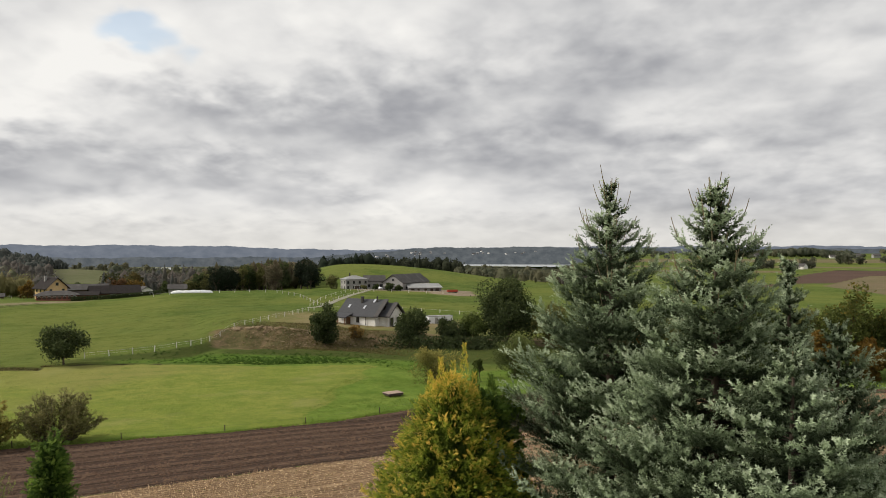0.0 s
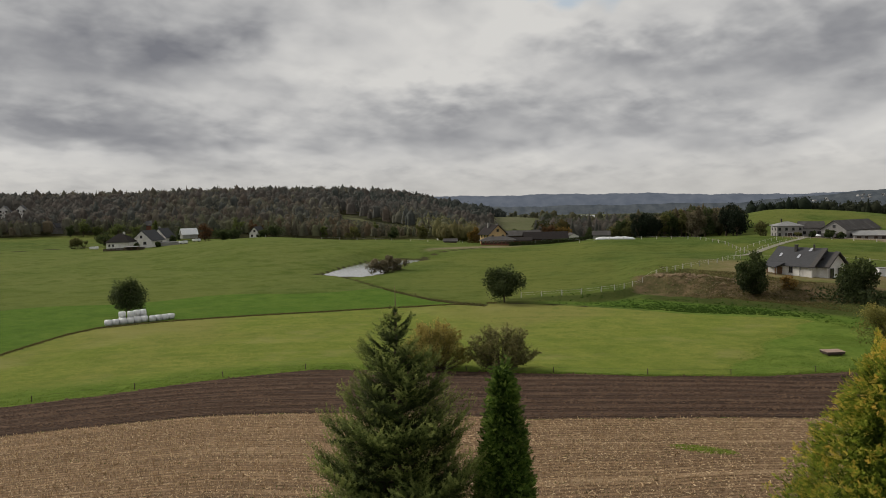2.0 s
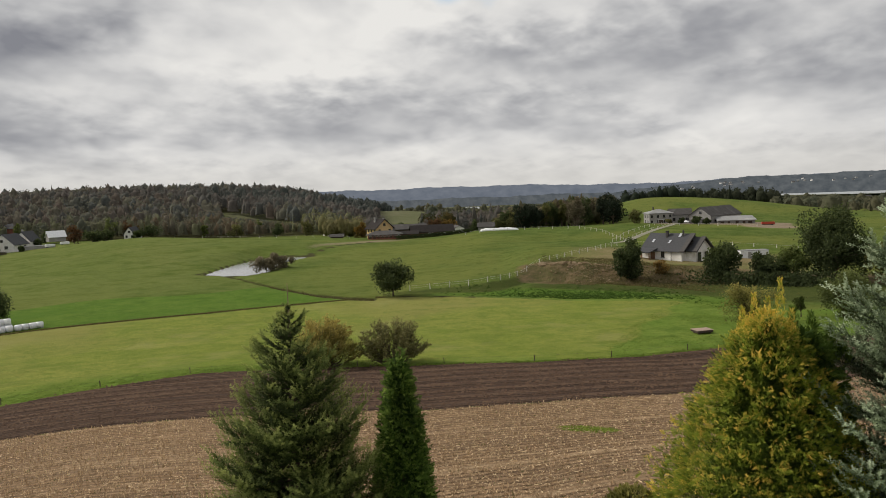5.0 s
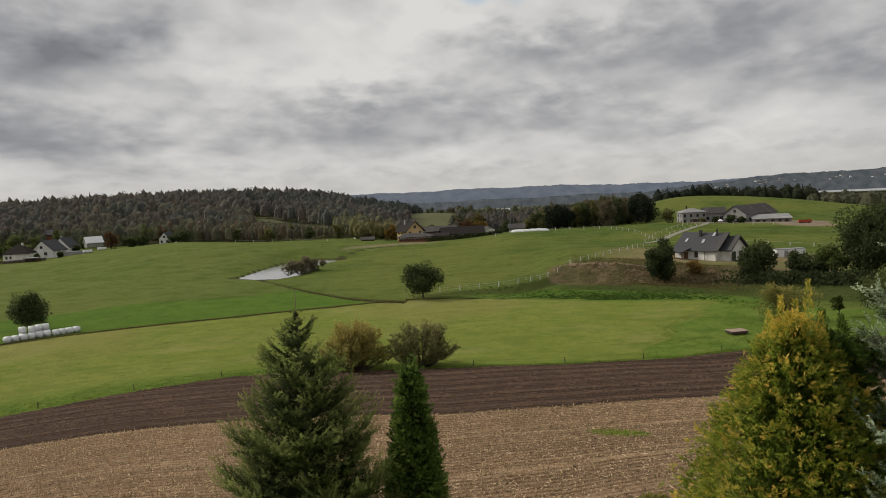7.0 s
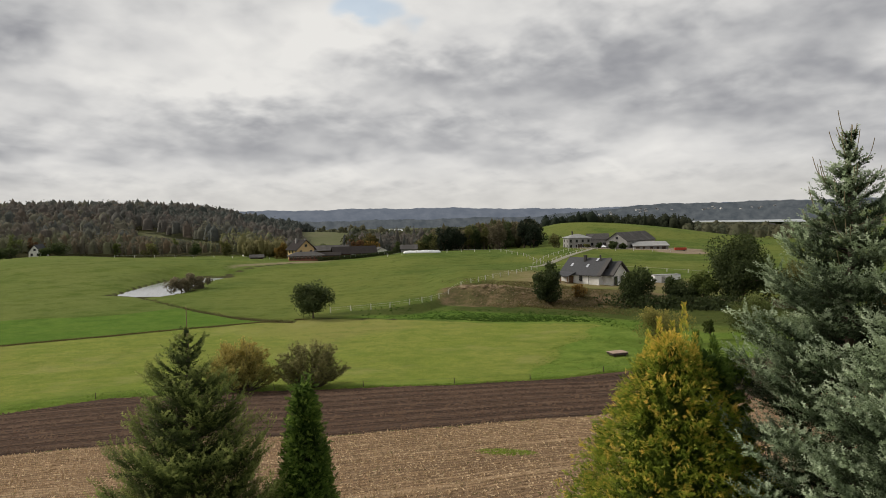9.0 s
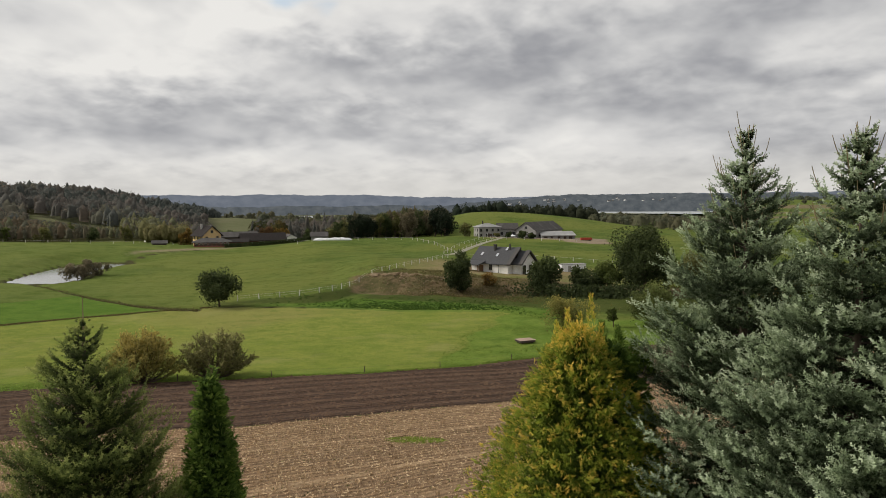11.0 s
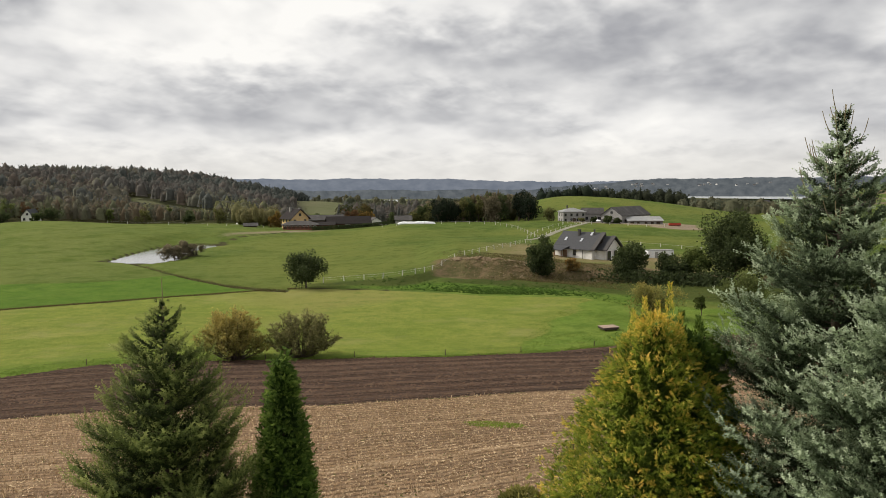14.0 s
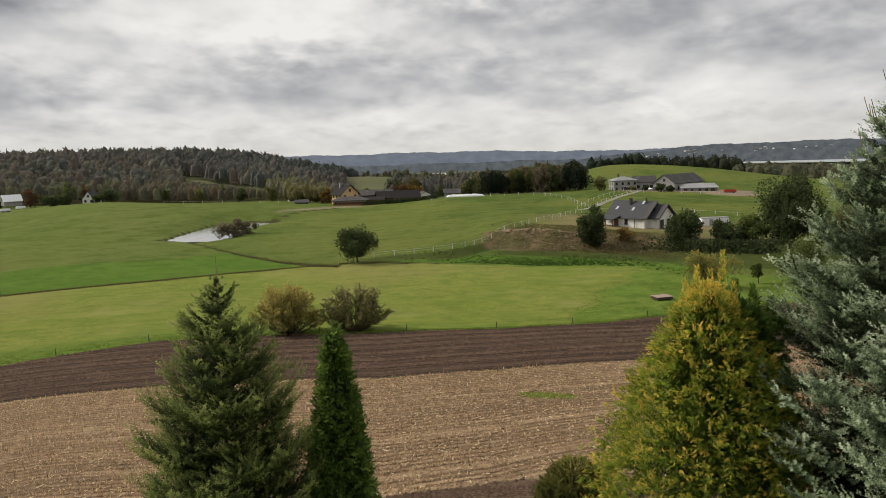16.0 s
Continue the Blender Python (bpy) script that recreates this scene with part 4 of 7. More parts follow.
def build_garden():
    g = garden(12.35, 16.5)
    top = CAM_Z + 0.0867 * 16.5
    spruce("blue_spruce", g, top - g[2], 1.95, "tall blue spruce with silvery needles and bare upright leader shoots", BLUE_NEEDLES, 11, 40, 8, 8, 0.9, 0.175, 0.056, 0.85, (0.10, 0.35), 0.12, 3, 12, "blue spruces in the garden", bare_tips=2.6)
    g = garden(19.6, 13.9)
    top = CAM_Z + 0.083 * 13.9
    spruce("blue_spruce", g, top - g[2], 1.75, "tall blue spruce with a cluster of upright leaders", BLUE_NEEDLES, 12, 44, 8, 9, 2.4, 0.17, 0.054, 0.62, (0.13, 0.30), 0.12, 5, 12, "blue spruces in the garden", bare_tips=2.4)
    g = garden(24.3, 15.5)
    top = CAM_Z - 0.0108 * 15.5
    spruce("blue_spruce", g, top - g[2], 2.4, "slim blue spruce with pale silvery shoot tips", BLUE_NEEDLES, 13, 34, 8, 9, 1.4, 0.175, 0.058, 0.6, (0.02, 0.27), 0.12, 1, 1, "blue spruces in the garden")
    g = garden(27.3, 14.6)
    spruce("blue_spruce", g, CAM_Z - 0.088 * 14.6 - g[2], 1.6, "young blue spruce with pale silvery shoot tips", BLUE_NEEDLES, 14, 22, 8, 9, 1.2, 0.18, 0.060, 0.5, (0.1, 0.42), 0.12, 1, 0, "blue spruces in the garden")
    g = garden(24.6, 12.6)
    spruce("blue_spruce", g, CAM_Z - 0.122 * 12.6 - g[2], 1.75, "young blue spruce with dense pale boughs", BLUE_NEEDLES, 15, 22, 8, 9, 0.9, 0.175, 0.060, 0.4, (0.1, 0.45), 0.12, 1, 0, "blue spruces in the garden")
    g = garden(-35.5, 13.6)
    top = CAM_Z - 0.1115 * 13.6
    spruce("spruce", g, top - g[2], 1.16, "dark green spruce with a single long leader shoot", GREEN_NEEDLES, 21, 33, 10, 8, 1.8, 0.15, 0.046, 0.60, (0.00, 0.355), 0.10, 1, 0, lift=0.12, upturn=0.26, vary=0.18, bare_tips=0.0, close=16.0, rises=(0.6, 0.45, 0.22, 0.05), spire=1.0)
    g = garden(0.6, 16.4)
    top = CAM_Z - 0.1235 * 16.4
    hh = top - g[2]
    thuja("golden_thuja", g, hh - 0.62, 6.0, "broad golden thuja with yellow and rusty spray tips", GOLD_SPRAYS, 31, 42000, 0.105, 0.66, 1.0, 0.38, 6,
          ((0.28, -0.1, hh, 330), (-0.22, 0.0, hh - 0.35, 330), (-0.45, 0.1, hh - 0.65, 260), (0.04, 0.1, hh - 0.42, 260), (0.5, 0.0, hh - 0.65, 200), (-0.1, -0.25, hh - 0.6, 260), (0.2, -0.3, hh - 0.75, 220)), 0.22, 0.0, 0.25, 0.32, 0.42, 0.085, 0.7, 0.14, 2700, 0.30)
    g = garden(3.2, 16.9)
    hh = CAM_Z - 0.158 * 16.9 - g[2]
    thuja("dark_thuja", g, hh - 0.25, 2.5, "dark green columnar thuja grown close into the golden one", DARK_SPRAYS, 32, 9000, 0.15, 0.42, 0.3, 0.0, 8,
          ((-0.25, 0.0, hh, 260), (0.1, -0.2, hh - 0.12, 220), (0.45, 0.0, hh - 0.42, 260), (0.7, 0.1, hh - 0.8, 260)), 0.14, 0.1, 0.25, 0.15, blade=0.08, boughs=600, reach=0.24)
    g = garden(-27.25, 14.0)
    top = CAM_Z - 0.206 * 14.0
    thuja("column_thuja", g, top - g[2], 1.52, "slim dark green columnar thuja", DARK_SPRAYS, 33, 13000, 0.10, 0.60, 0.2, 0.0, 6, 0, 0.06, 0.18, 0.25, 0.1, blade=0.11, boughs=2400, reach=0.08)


build_garden()


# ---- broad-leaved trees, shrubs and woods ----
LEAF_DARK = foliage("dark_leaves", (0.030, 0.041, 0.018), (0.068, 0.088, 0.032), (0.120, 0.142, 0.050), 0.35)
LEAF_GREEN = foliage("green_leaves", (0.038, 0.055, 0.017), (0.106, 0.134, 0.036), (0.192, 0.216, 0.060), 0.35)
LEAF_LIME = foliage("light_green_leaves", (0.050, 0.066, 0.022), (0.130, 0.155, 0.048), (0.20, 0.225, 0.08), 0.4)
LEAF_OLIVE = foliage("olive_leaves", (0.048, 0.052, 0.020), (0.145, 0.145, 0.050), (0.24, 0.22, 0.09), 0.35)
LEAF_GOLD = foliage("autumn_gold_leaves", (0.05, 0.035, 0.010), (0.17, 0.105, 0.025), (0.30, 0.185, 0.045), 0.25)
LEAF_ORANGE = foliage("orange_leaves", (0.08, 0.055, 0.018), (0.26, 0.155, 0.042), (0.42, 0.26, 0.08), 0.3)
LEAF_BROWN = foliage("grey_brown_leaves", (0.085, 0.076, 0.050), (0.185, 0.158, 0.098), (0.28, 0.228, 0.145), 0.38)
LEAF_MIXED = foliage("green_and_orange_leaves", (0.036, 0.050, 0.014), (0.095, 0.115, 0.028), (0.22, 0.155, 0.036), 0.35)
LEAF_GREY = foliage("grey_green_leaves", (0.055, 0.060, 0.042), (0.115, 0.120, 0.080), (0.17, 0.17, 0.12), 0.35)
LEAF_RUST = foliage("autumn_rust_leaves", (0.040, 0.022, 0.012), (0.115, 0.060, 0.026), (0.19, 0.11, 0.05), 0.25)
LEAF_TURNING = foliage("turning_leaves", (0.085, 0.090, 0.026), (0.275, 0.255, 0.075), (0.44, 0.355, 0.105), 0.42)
PINE_DARK = foliage("dark_pine", (0.009, 0.014, 0.009), (0.022, 0.032, 0.017), (0.042, 0.055, 0.028), 0.1)


def leaf_quads(pos, size, seed, tint):
    rs = np.random.default_rng(seed)
    n = len(pos)
    a = unit(rs.normal(size=(n, 3)))
    b = unit(np.cross(a, unit(rs.normal(size=(n, 3)))))
    a, b = a * size[:, None], b * (size * 0.55)[:, None]
    V = np.stack([pos - a * 0.5, pos + b * 0.5 - a * 0.05, pos + a * 0.5, pos - b * 0.5 - a * 0.05], 1).reshape(-1, 3)
    T = np.repeat(np.clip(tint, 0, 1), 4) + np.tile([-0.06, 0, 0.06, 0], n)
    return V, np.arange(4 * n).reshape(-1, 4), np.clip(T, 0, 1)


def broadleaf(name, loc, h, w, label, mat_l, seed, n=2600, leaf=0.42, bare=0.18, lobes=16, category="tree", group="", wl=None, hang=0.0):
    """A tree: tapered trunk, forking limbs, and a crown of many leaf clumps gathered in uneven lobes."""
    rs = np.random.default_rng(seed)
    root = thing(name, loc, label, category, group)
    wl, lobes = wl or w, int(lobes * 1.5)
    cz, rz = h * (1 + bare) / 2, h * (1 - bare) / 2
    limbs = []
    cs, rr = [], []
    for q in range(lobes):
        d = unit(rs.normal(size=(1, 3)))[0]
        s = rs.uniform(0.30, 0.95)
        c = np.array([d[0] * w / 2 * s, d[1] * wl / 2 * s, cz + d[2] * rz * s])
        shrink = 1 - 0.35 * max(0, (c[2] - cz) / rz)
        cs.append(c), rr.append(rs.uniform(0.12, 0.31) * min(w, 2 * rz) * shrink)
        t = np.linspace(0, 1, 6)[:, None]
        start = np.array([0, 0, h * rs.uniform(0.12, 0.35)])
        midp = (start + c) / 2 + [0, 0, 0.08 * h]
        limbs.append(tube((1 - t) ** 2 * start + 2 * t * (1 - t) * midp + t * t * c, np.linspace(0.014 * h, 0.012, 6), 5))
    tz = np.linspace(-0.2, h * 0.72, 8)
    wob = rs.normal(0, 0.012 * h, (8, 2)) * np.linspace(0, 1, 8)[:, None]
    V, F = tube(np.column_stack([wob, tz]), np.linspace(0.026 * h, 0.006 * h, 8), 7)
    part("trunk", mesh_np("trunk", V, F, smooth=True), BARK, root, "dark rough trunk")
    V, F = join(limbs)
    part("limb", mesh_np("limb", V, F), BARK, root)
    cs, rr = np.array(cs), np.array(rr)
    n = int(n * 2.4)
    leaf = leaf * 1.4
    k = rs.integers(0, lobes, n)
    d = unit(rs.normal(size=(n, 3)))
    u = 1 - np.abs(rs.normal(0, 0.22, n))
    pos = cs[k] + d * (rr[k] * np.clip(u, 0.2, 1.1))[:, None]
    pos = pos + rs.normal(0, 0.035 * min(w, 2 * rz), (n, 3))
    pos[:, 2] -= hang * rs.uniform(0, 1, n) ** 2 * h * 0.3
    pos[:, 2] = np.maximum(pos[:, 2], 0.05 * h)
    # tint carries the crown's shade: darker inside and below, lighter on top
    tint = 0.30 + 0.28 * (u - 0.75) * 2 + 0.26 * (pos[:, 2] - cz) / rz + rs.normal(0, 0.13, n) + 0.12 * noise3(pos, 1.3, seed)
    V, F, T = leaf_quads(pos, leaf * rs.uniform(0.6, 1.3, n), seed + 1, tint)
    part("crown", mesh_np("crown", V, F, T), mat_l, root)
    return root


def shrub(name, loc, h, w, label, mat_l, seed, stems=70, n=5200, leaf=0.2, rust=0.3):
    """A many-stemmed shrub that fans out from a dense foot, thin-twigged at its rim."""
    rs = np.random.default_rng(seed)
    root = thing(name, loc, label, "shrub")
    tw, pos, tint = [], [], []
    n, leaf = int(n * 3.0), leaf * 1.5
    per = n // stems
    for q in range(stems):
        az, t = rs.uniform(0, 6.28), rs.uniform(0.1, 1) ** 0.6
        reach = w / 2 * t * rs.uniform(0.8, 1.12)
        top = h * (1 - 0.66 * t ** 3.0) * rs.uniform(0.84, 1.04)
        s = np.linspace(0, 1, 8)
        b0 = np.array([np.cos(az), np.sin(az)]) * 0.055 * w * t
        ax = np.column_stack([b0[0] + np.cos(az) * reach * s ** 0.75, b0[1] + np.sin(az) * reach * s ** 0.75, top * (0.85 * s + 0.15 * s ** 2)])
        ax[1:-1] += rs.normal(0, 0.03 * w / 4, (6, 3))
        tw.append(tube(ax, np.linspace(0.075, 0.012, 8), 4))
        for f in range(3):
            u0 = rs.uniform(0.45, 0.9)
            p0 = np.array([np.interp(u0, s, ax[:, i]) for i in range(3)])
            p1 = p0 + unit(np.array([[np.cos(az) + rs.normal(0, 0.9), np.sin(az) + rs.normal(0, 0.9), rs.uniform(0.2, 1.3)]]))[0] * h * rs.uniform(0.1, 0.2)
            tw.append(tube(np.linspace(p0, p1, 3), np.linspace(0.02, 0.008, 3), 3))
            pp = p0 + (p1 - p0) * rs.uniform(0.1, 1, (per // 6, 1)) + rs.normal(0, 0.07, (per // 6, 3)) * h / 5
            pos.append(pp), tint.append(np.full(len(pp), 0.5 + 0.25 * u0))
        u = rs.uniform(0.22, 1.0, per - 3 * (per // 6)) ** 0.8
        pp = np.stack([np.interp(u, s, ax[:, i]) for i in range(3)], -1) + rs.normal(0, 0.045 * w / 2, (len(u), 3))
        pos.append(pp), tint.append(u * 0.7)
    pos, tint = np.concatenate(pos), np.concatenate(tint)
    pos[:, 2] = np.maximum(pos[:, 2], 0.08)
    # tint rises along each stem and, by rust, with height
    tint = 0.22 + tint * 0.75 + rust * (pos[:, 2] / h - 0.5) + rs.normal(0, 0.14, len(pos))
    V, F = join(tw)
    part("stem", mesh_np("stem", V, F), BARK, root, "dark fanning stems")
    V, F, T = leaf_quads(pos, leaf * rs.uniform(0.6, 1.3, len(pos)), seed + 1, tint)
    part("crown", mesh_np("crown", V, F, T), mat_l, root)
    return root


def ico(level=1):
    bm = bmesh.new()
    bmesh.ops.create_icosphere(bm, subdivisions=level, radius=1)
    V = np.array([v.co for v in bm.verts])
    F = np.array([[v.index for v in f.verts] for f in bm.faces])
    bm.free()
    return V, F


CORE = ico(1)
_ring = [(np.cos(k * np.pi / 2), np.sin(k * np.pi / 2)) for k in range(4)]
BARREL = (np.array([(x * 0.78, y * 0.78, 0.55) for x, y in _ring] + [(x, y, -0.5) for x, y in _ring] + [(0, 0, 1)], float), np.array([f for k in range(4) for f in ((k, (k + 1) % 4, 8), (k + 4, (k + 1) % 4 + 4, k), ((k + 1) % 4 + 4, (k + 1) % 4, k))]))


def wood_material(name, stops, rough=0.9):
    """Far trees: each crown takes its own hue."""
    ma = bpy.data.materials.new(name)
    ma.use_nodes = True
    nt = ma.node_tree
    N, L = nt.nodes.new, nt.links.new
    p = nt.nodes["Principled BSDF"]
    g, r = N("ShaderNodeAttribute"), N("ShaderNodeValToRGB")
    g.attribute_name = "tint"
    e = r.color_ramp.elements
    e[0].color, e[1].color = (*stops[0], 1), (*stops[-1], 1)
    for i, c in enumerate(stops[1:-1]):
        x = e.new((i + 1) / (len(stops) - 1))
        x.color = (*c, 1)
    L(g.outputs["Fac"], r.inputs[0])
    tc, n, h, mr = N("ShaderNodeTexCoord"), N("ShaderNodeTexNoise"), N("ShaderNodeHueSaturation"), N("ShaderNodeMapRange")
    n.inputs["Scale"].default_value, n.inputs["Detail"].default_value = 0.6, 6
    mr.inputs["From Min"].default_value, mr.inputs["From Max"].default_value = 0.35, 0.65
    mr.inputs["To Min"].default_value, mr.inputs["To Max"].default_value = 0.9, 1.12
    L(tc.outputs["Object"], n.inputs["Vector"])
    L(n.outputs[0], mr.inputs[0])
    L(mr.outputs[0], h.inputs["Value"])
    L(r.outputs[0], h.inputs["Color"])
    L(h.outputs[0], p.inputs["Base Color"])
    tl, ms = N("ShaderNodeBsdfTranslucent"), N("ShaderNodeMixShader")
    L(h.outputs[0], tl.inputs["Color"])
    ms.inputs[0].default_value = 0.4
    L(p.outputs[0], ms.inputs[1])
    L(tl.outputs[0], ms.inputs[2])
    L(ms.outputs[0], nt.nodes["Material Output"].inputs["Surface"])
    b = N("ShaderNodeBump")
    b.inputs["Strength"].default_value, b.inputs["Distance"].default_value = 0.4, 0.6
    L(n.outputs[0], b.inputs["Height"])
    L(b.outputs[0], p.inputs["Normal"])
    p.inputs["Roughness"].default_value, p.inputs["Specular IOR Level"].default_value = rough, 0.1
    return ma


# autumn hues greyed and paled, with the distance haze put into them
MIXED_WOOD = wood_material("hazed_autumn_wood", [(0.070, 0.080, 0.072), (0.088, 0.096, 0.086), (0.122, 0.118, 0.104), (0.128, 0.110, 0.096), (0.098, 0.104, 0.094), (0.136, 0.112, 0.090), (0.150, 0.146, 0.108), (0.092, 0.100, 0.090)])
PINE_WOOD = wood_material("pine_wood", [(0.026, 0.036, 0.024), (0.036, 0.043, 0.026), (0.043, 0.048, 0.029), (0.031, 0.040, 0.026)])
# far woods likewise hold haze in their base colours
FAR_WOOD = wood_material("hazed_far_wood", [(0.074, 0.087, 0.060), (0.095, 0.102, 0.065), (0.111, 0.105, 0.062), (0.081, 0.093, 0.062)])
POPLAR_WOOD = wood_material("yellowing_poplars", [(0.135, 0.138, 0.066), (0.175, 0.166, 0.075), (0.20, 0.175, 0.080), (0.145, 0.146, 0.068)])
EDGE_WOOD = wood_material("wood_edge_trees", [(0.085, 0.092, 0.066), (0.140, 0.142, 0.082), (0.118, 0.113, 0.084), (0.150, 0.116, 0.074), (0.090, 0.098, 0.070), (0.215, 0.215, 0.10), (0.110, 0.108, 0.082)])
CLUMP_WOOD = wood_material("crest_clump_wood", [(0.040, 0.046, 0.028), (0.075, 0.066, 0.042), (0.095, 0.074, 0.044), (0.060, 0.062, 0.036), (0.105, 0.088, 0.046), (0.034, 0.042, 0.026)])
GOLD_WOOD = wood_material("gold_autumn_wood", [(0.10, 0.058, 0.018), (0.060, 0.046, 0.018), (0.13, 0.085, 0.026), (0.07, 0.062, 0.022), (0.040, 0.045, 0.018)])


def woodland(name, label, az, r, tree_h, mat_w, seed, conifer=0.1, slim=0.36, max_top=None, leaves=40, leaf=1.5):
    """A wood of many crowns, too many to count: sprays of leaves round tapered cores, and ragged cones, one mesh."""
    rs = np.random.default_rng(seed)
    x, y = polar(az, r)
    z = height(x, y)
    n = len(x)
    hh = tree_h * np.clip(rs.normal(0.9, 0.22, n), 0.45, 1.4)
    if max_top is not None:
        hh = np.minimum(hh, np.maximum(2.0, max_top(az, r) - z))
    stand = noise3(np.column_stack([x, y]), 0.03, seed + 4)
    con = rs.uniform(size=n) < conifer * (1 + 0.9 * stand)
    patchy = 0.5 + 0.55 * noise3(np.column_stack([x, y]), 0.016, seed + 9)
    crown_hue = np.clip(patchy + rs.normal(0, 0.11, n), 0, 1)
    V, F, tints, off = [], [], [], 0
    core_v, core_f = CORE if leaves > 30 else BARREL
    nc = len(core_v)
    for i in range(n):
        h = hh[i]
        w = h * (0.17 if con[i] else slim * rs.uniform(0.75, 1.3))
        base = np.array([x[i], y[i], z[i]])
        m = leaves
        d = unit(rs.normal(size=(m, 3)))
        if con[i]:
            t = rs.uniform(0.02, 1, m) ** 0.8
            a = rs.uniform(0, 6.28, m)
            q = w * (1.02 - t) * rs.uniform(0.6, 0.95, m)
            c = np.column_stack([np.cos(a) * q, np.sin(a) * q, h * (0.08 + 0.92 * t)])
            size = leaf * (1.15 - t * 0.8) * rs.uniform(0.6, 1.1, m)
            core = core_v * [w * 0.8, w * 0.8, h * 0.46] + [0, 0, h * 0.5]
            core[:, :2] *= np.clip(1.5 - core[:, 2:3] / h * 1.4, 0.06, 1.2)
        else:
            # an egg-shaped crown, its sprays thickest on the upper shell
            up = np.clip(0.56 + 0.33 * d[:, 2], 0.1, 1)
            q = w * np.sqrt(np.clip(1 - d[:, 2] ** 2, 0, 1)) * rs.uniform(0.55, 0.86, m)
            a = np.arctan2(d[:, 1], d[:, 0])
            c = np.column_stack([np.cos(a) * q, np.sin(a) * q, h * np.clip(up + rs.normal(0, 0.03, m), 0.08, 1.0)])
            size = leaf * rs.uniform(0.5, 1.15, m)
            core = core_v * (1 + rs.normal(0, 0.16, (nc, 1))) * [w * 0.66, w * 0.66, h * 0.43] + [0, 0, h * 0.45]
        e = unit(rs.normal(size=(m, 3)) + [0, 0, 0.9])
        f = unit(np.cross(e, rs.normal(size=(m, 3)))) * (size * 0.42)[:, None]
        e = e * (size * 0.5)[:, None]
        quad = np.stack([c - e, c + f, c + e, c - f], 1)
        V.append(core + base)
        V.append(quad.reshape(-1, 3) + base)
        F.append(core_f + off)
        q4 = np.arange(4 * m).reshape(-1, 4) + off + nc
        F.append(q4[:, [0, 1, 2]])
        F.append(q4[:, [2, 3, 0]])
        tints.append(np.full(nc, crown_hue[i]))
        tints.append(np.repeat(np.clip(crown_hue[i] + rs.normal(0, 0.04, m), 0, 1), 4))
        off += nc + 4 * m
    me = mesh_np(name, np.concatenate(V), np.concatenate(F), np.concatenate(tints))
    me.materials.append(mat_w)
    return tagged(new(name, me), label, "trees", kind="stuff")


def scatter(seed, az0, az1, r0, r1, gap, keep=None):
    """Jittered bearings and distances over a stretch of the plan, about gap metres apart."""
    rs = np.random.default_rng(seed)
    out = []
    r = r0
    while r < r1:
        m = max(1, int(radians(az1 - az0) * r / gap))
        a = az0 + (np.arange(m) + rs.uniform(0, 1, m)) * (az1 - az0) / m
        out.append(np.column_stack([a, r + rs.uniform(-0.5, 0.5, m) * gap]))
        r += gap
    q = np.concatenate(out)
    return q[keep(q[:, 0], q[:, 1])] if keep else q


HILL_HOUSES = ((-60.75, 745, 12, WHITE_WALL), (-59.75, 750, 12, WHITE_WALL), (-57.6, 584, 8, GREY_WALL), (-52.0, 572, 7, BRICK), (-47.5, 640, 9, WHITE_WALL), (-45.3, 700, 8, GREY_WALL), (-43.2, 760, 9, WHITE_WALL), (-40.5, 600, 8, GREY_WALL), (-30.8, 440, 7, WHITE_WALL))


def near_house(a, r):
    """Where the wood leaves a gap before a house on the hill."""
    out = np.zeros(np.shape(a), bool)
    for az, rr, L, _ in HILL_HOUSES:
        out |= (np.abs(a - az) < np.degrees((0.75 if az < -59 else 0.45) * L / rr)) & (r > rr - (110 if az < -59 else 60)) & (r < rr + 9)
    return out


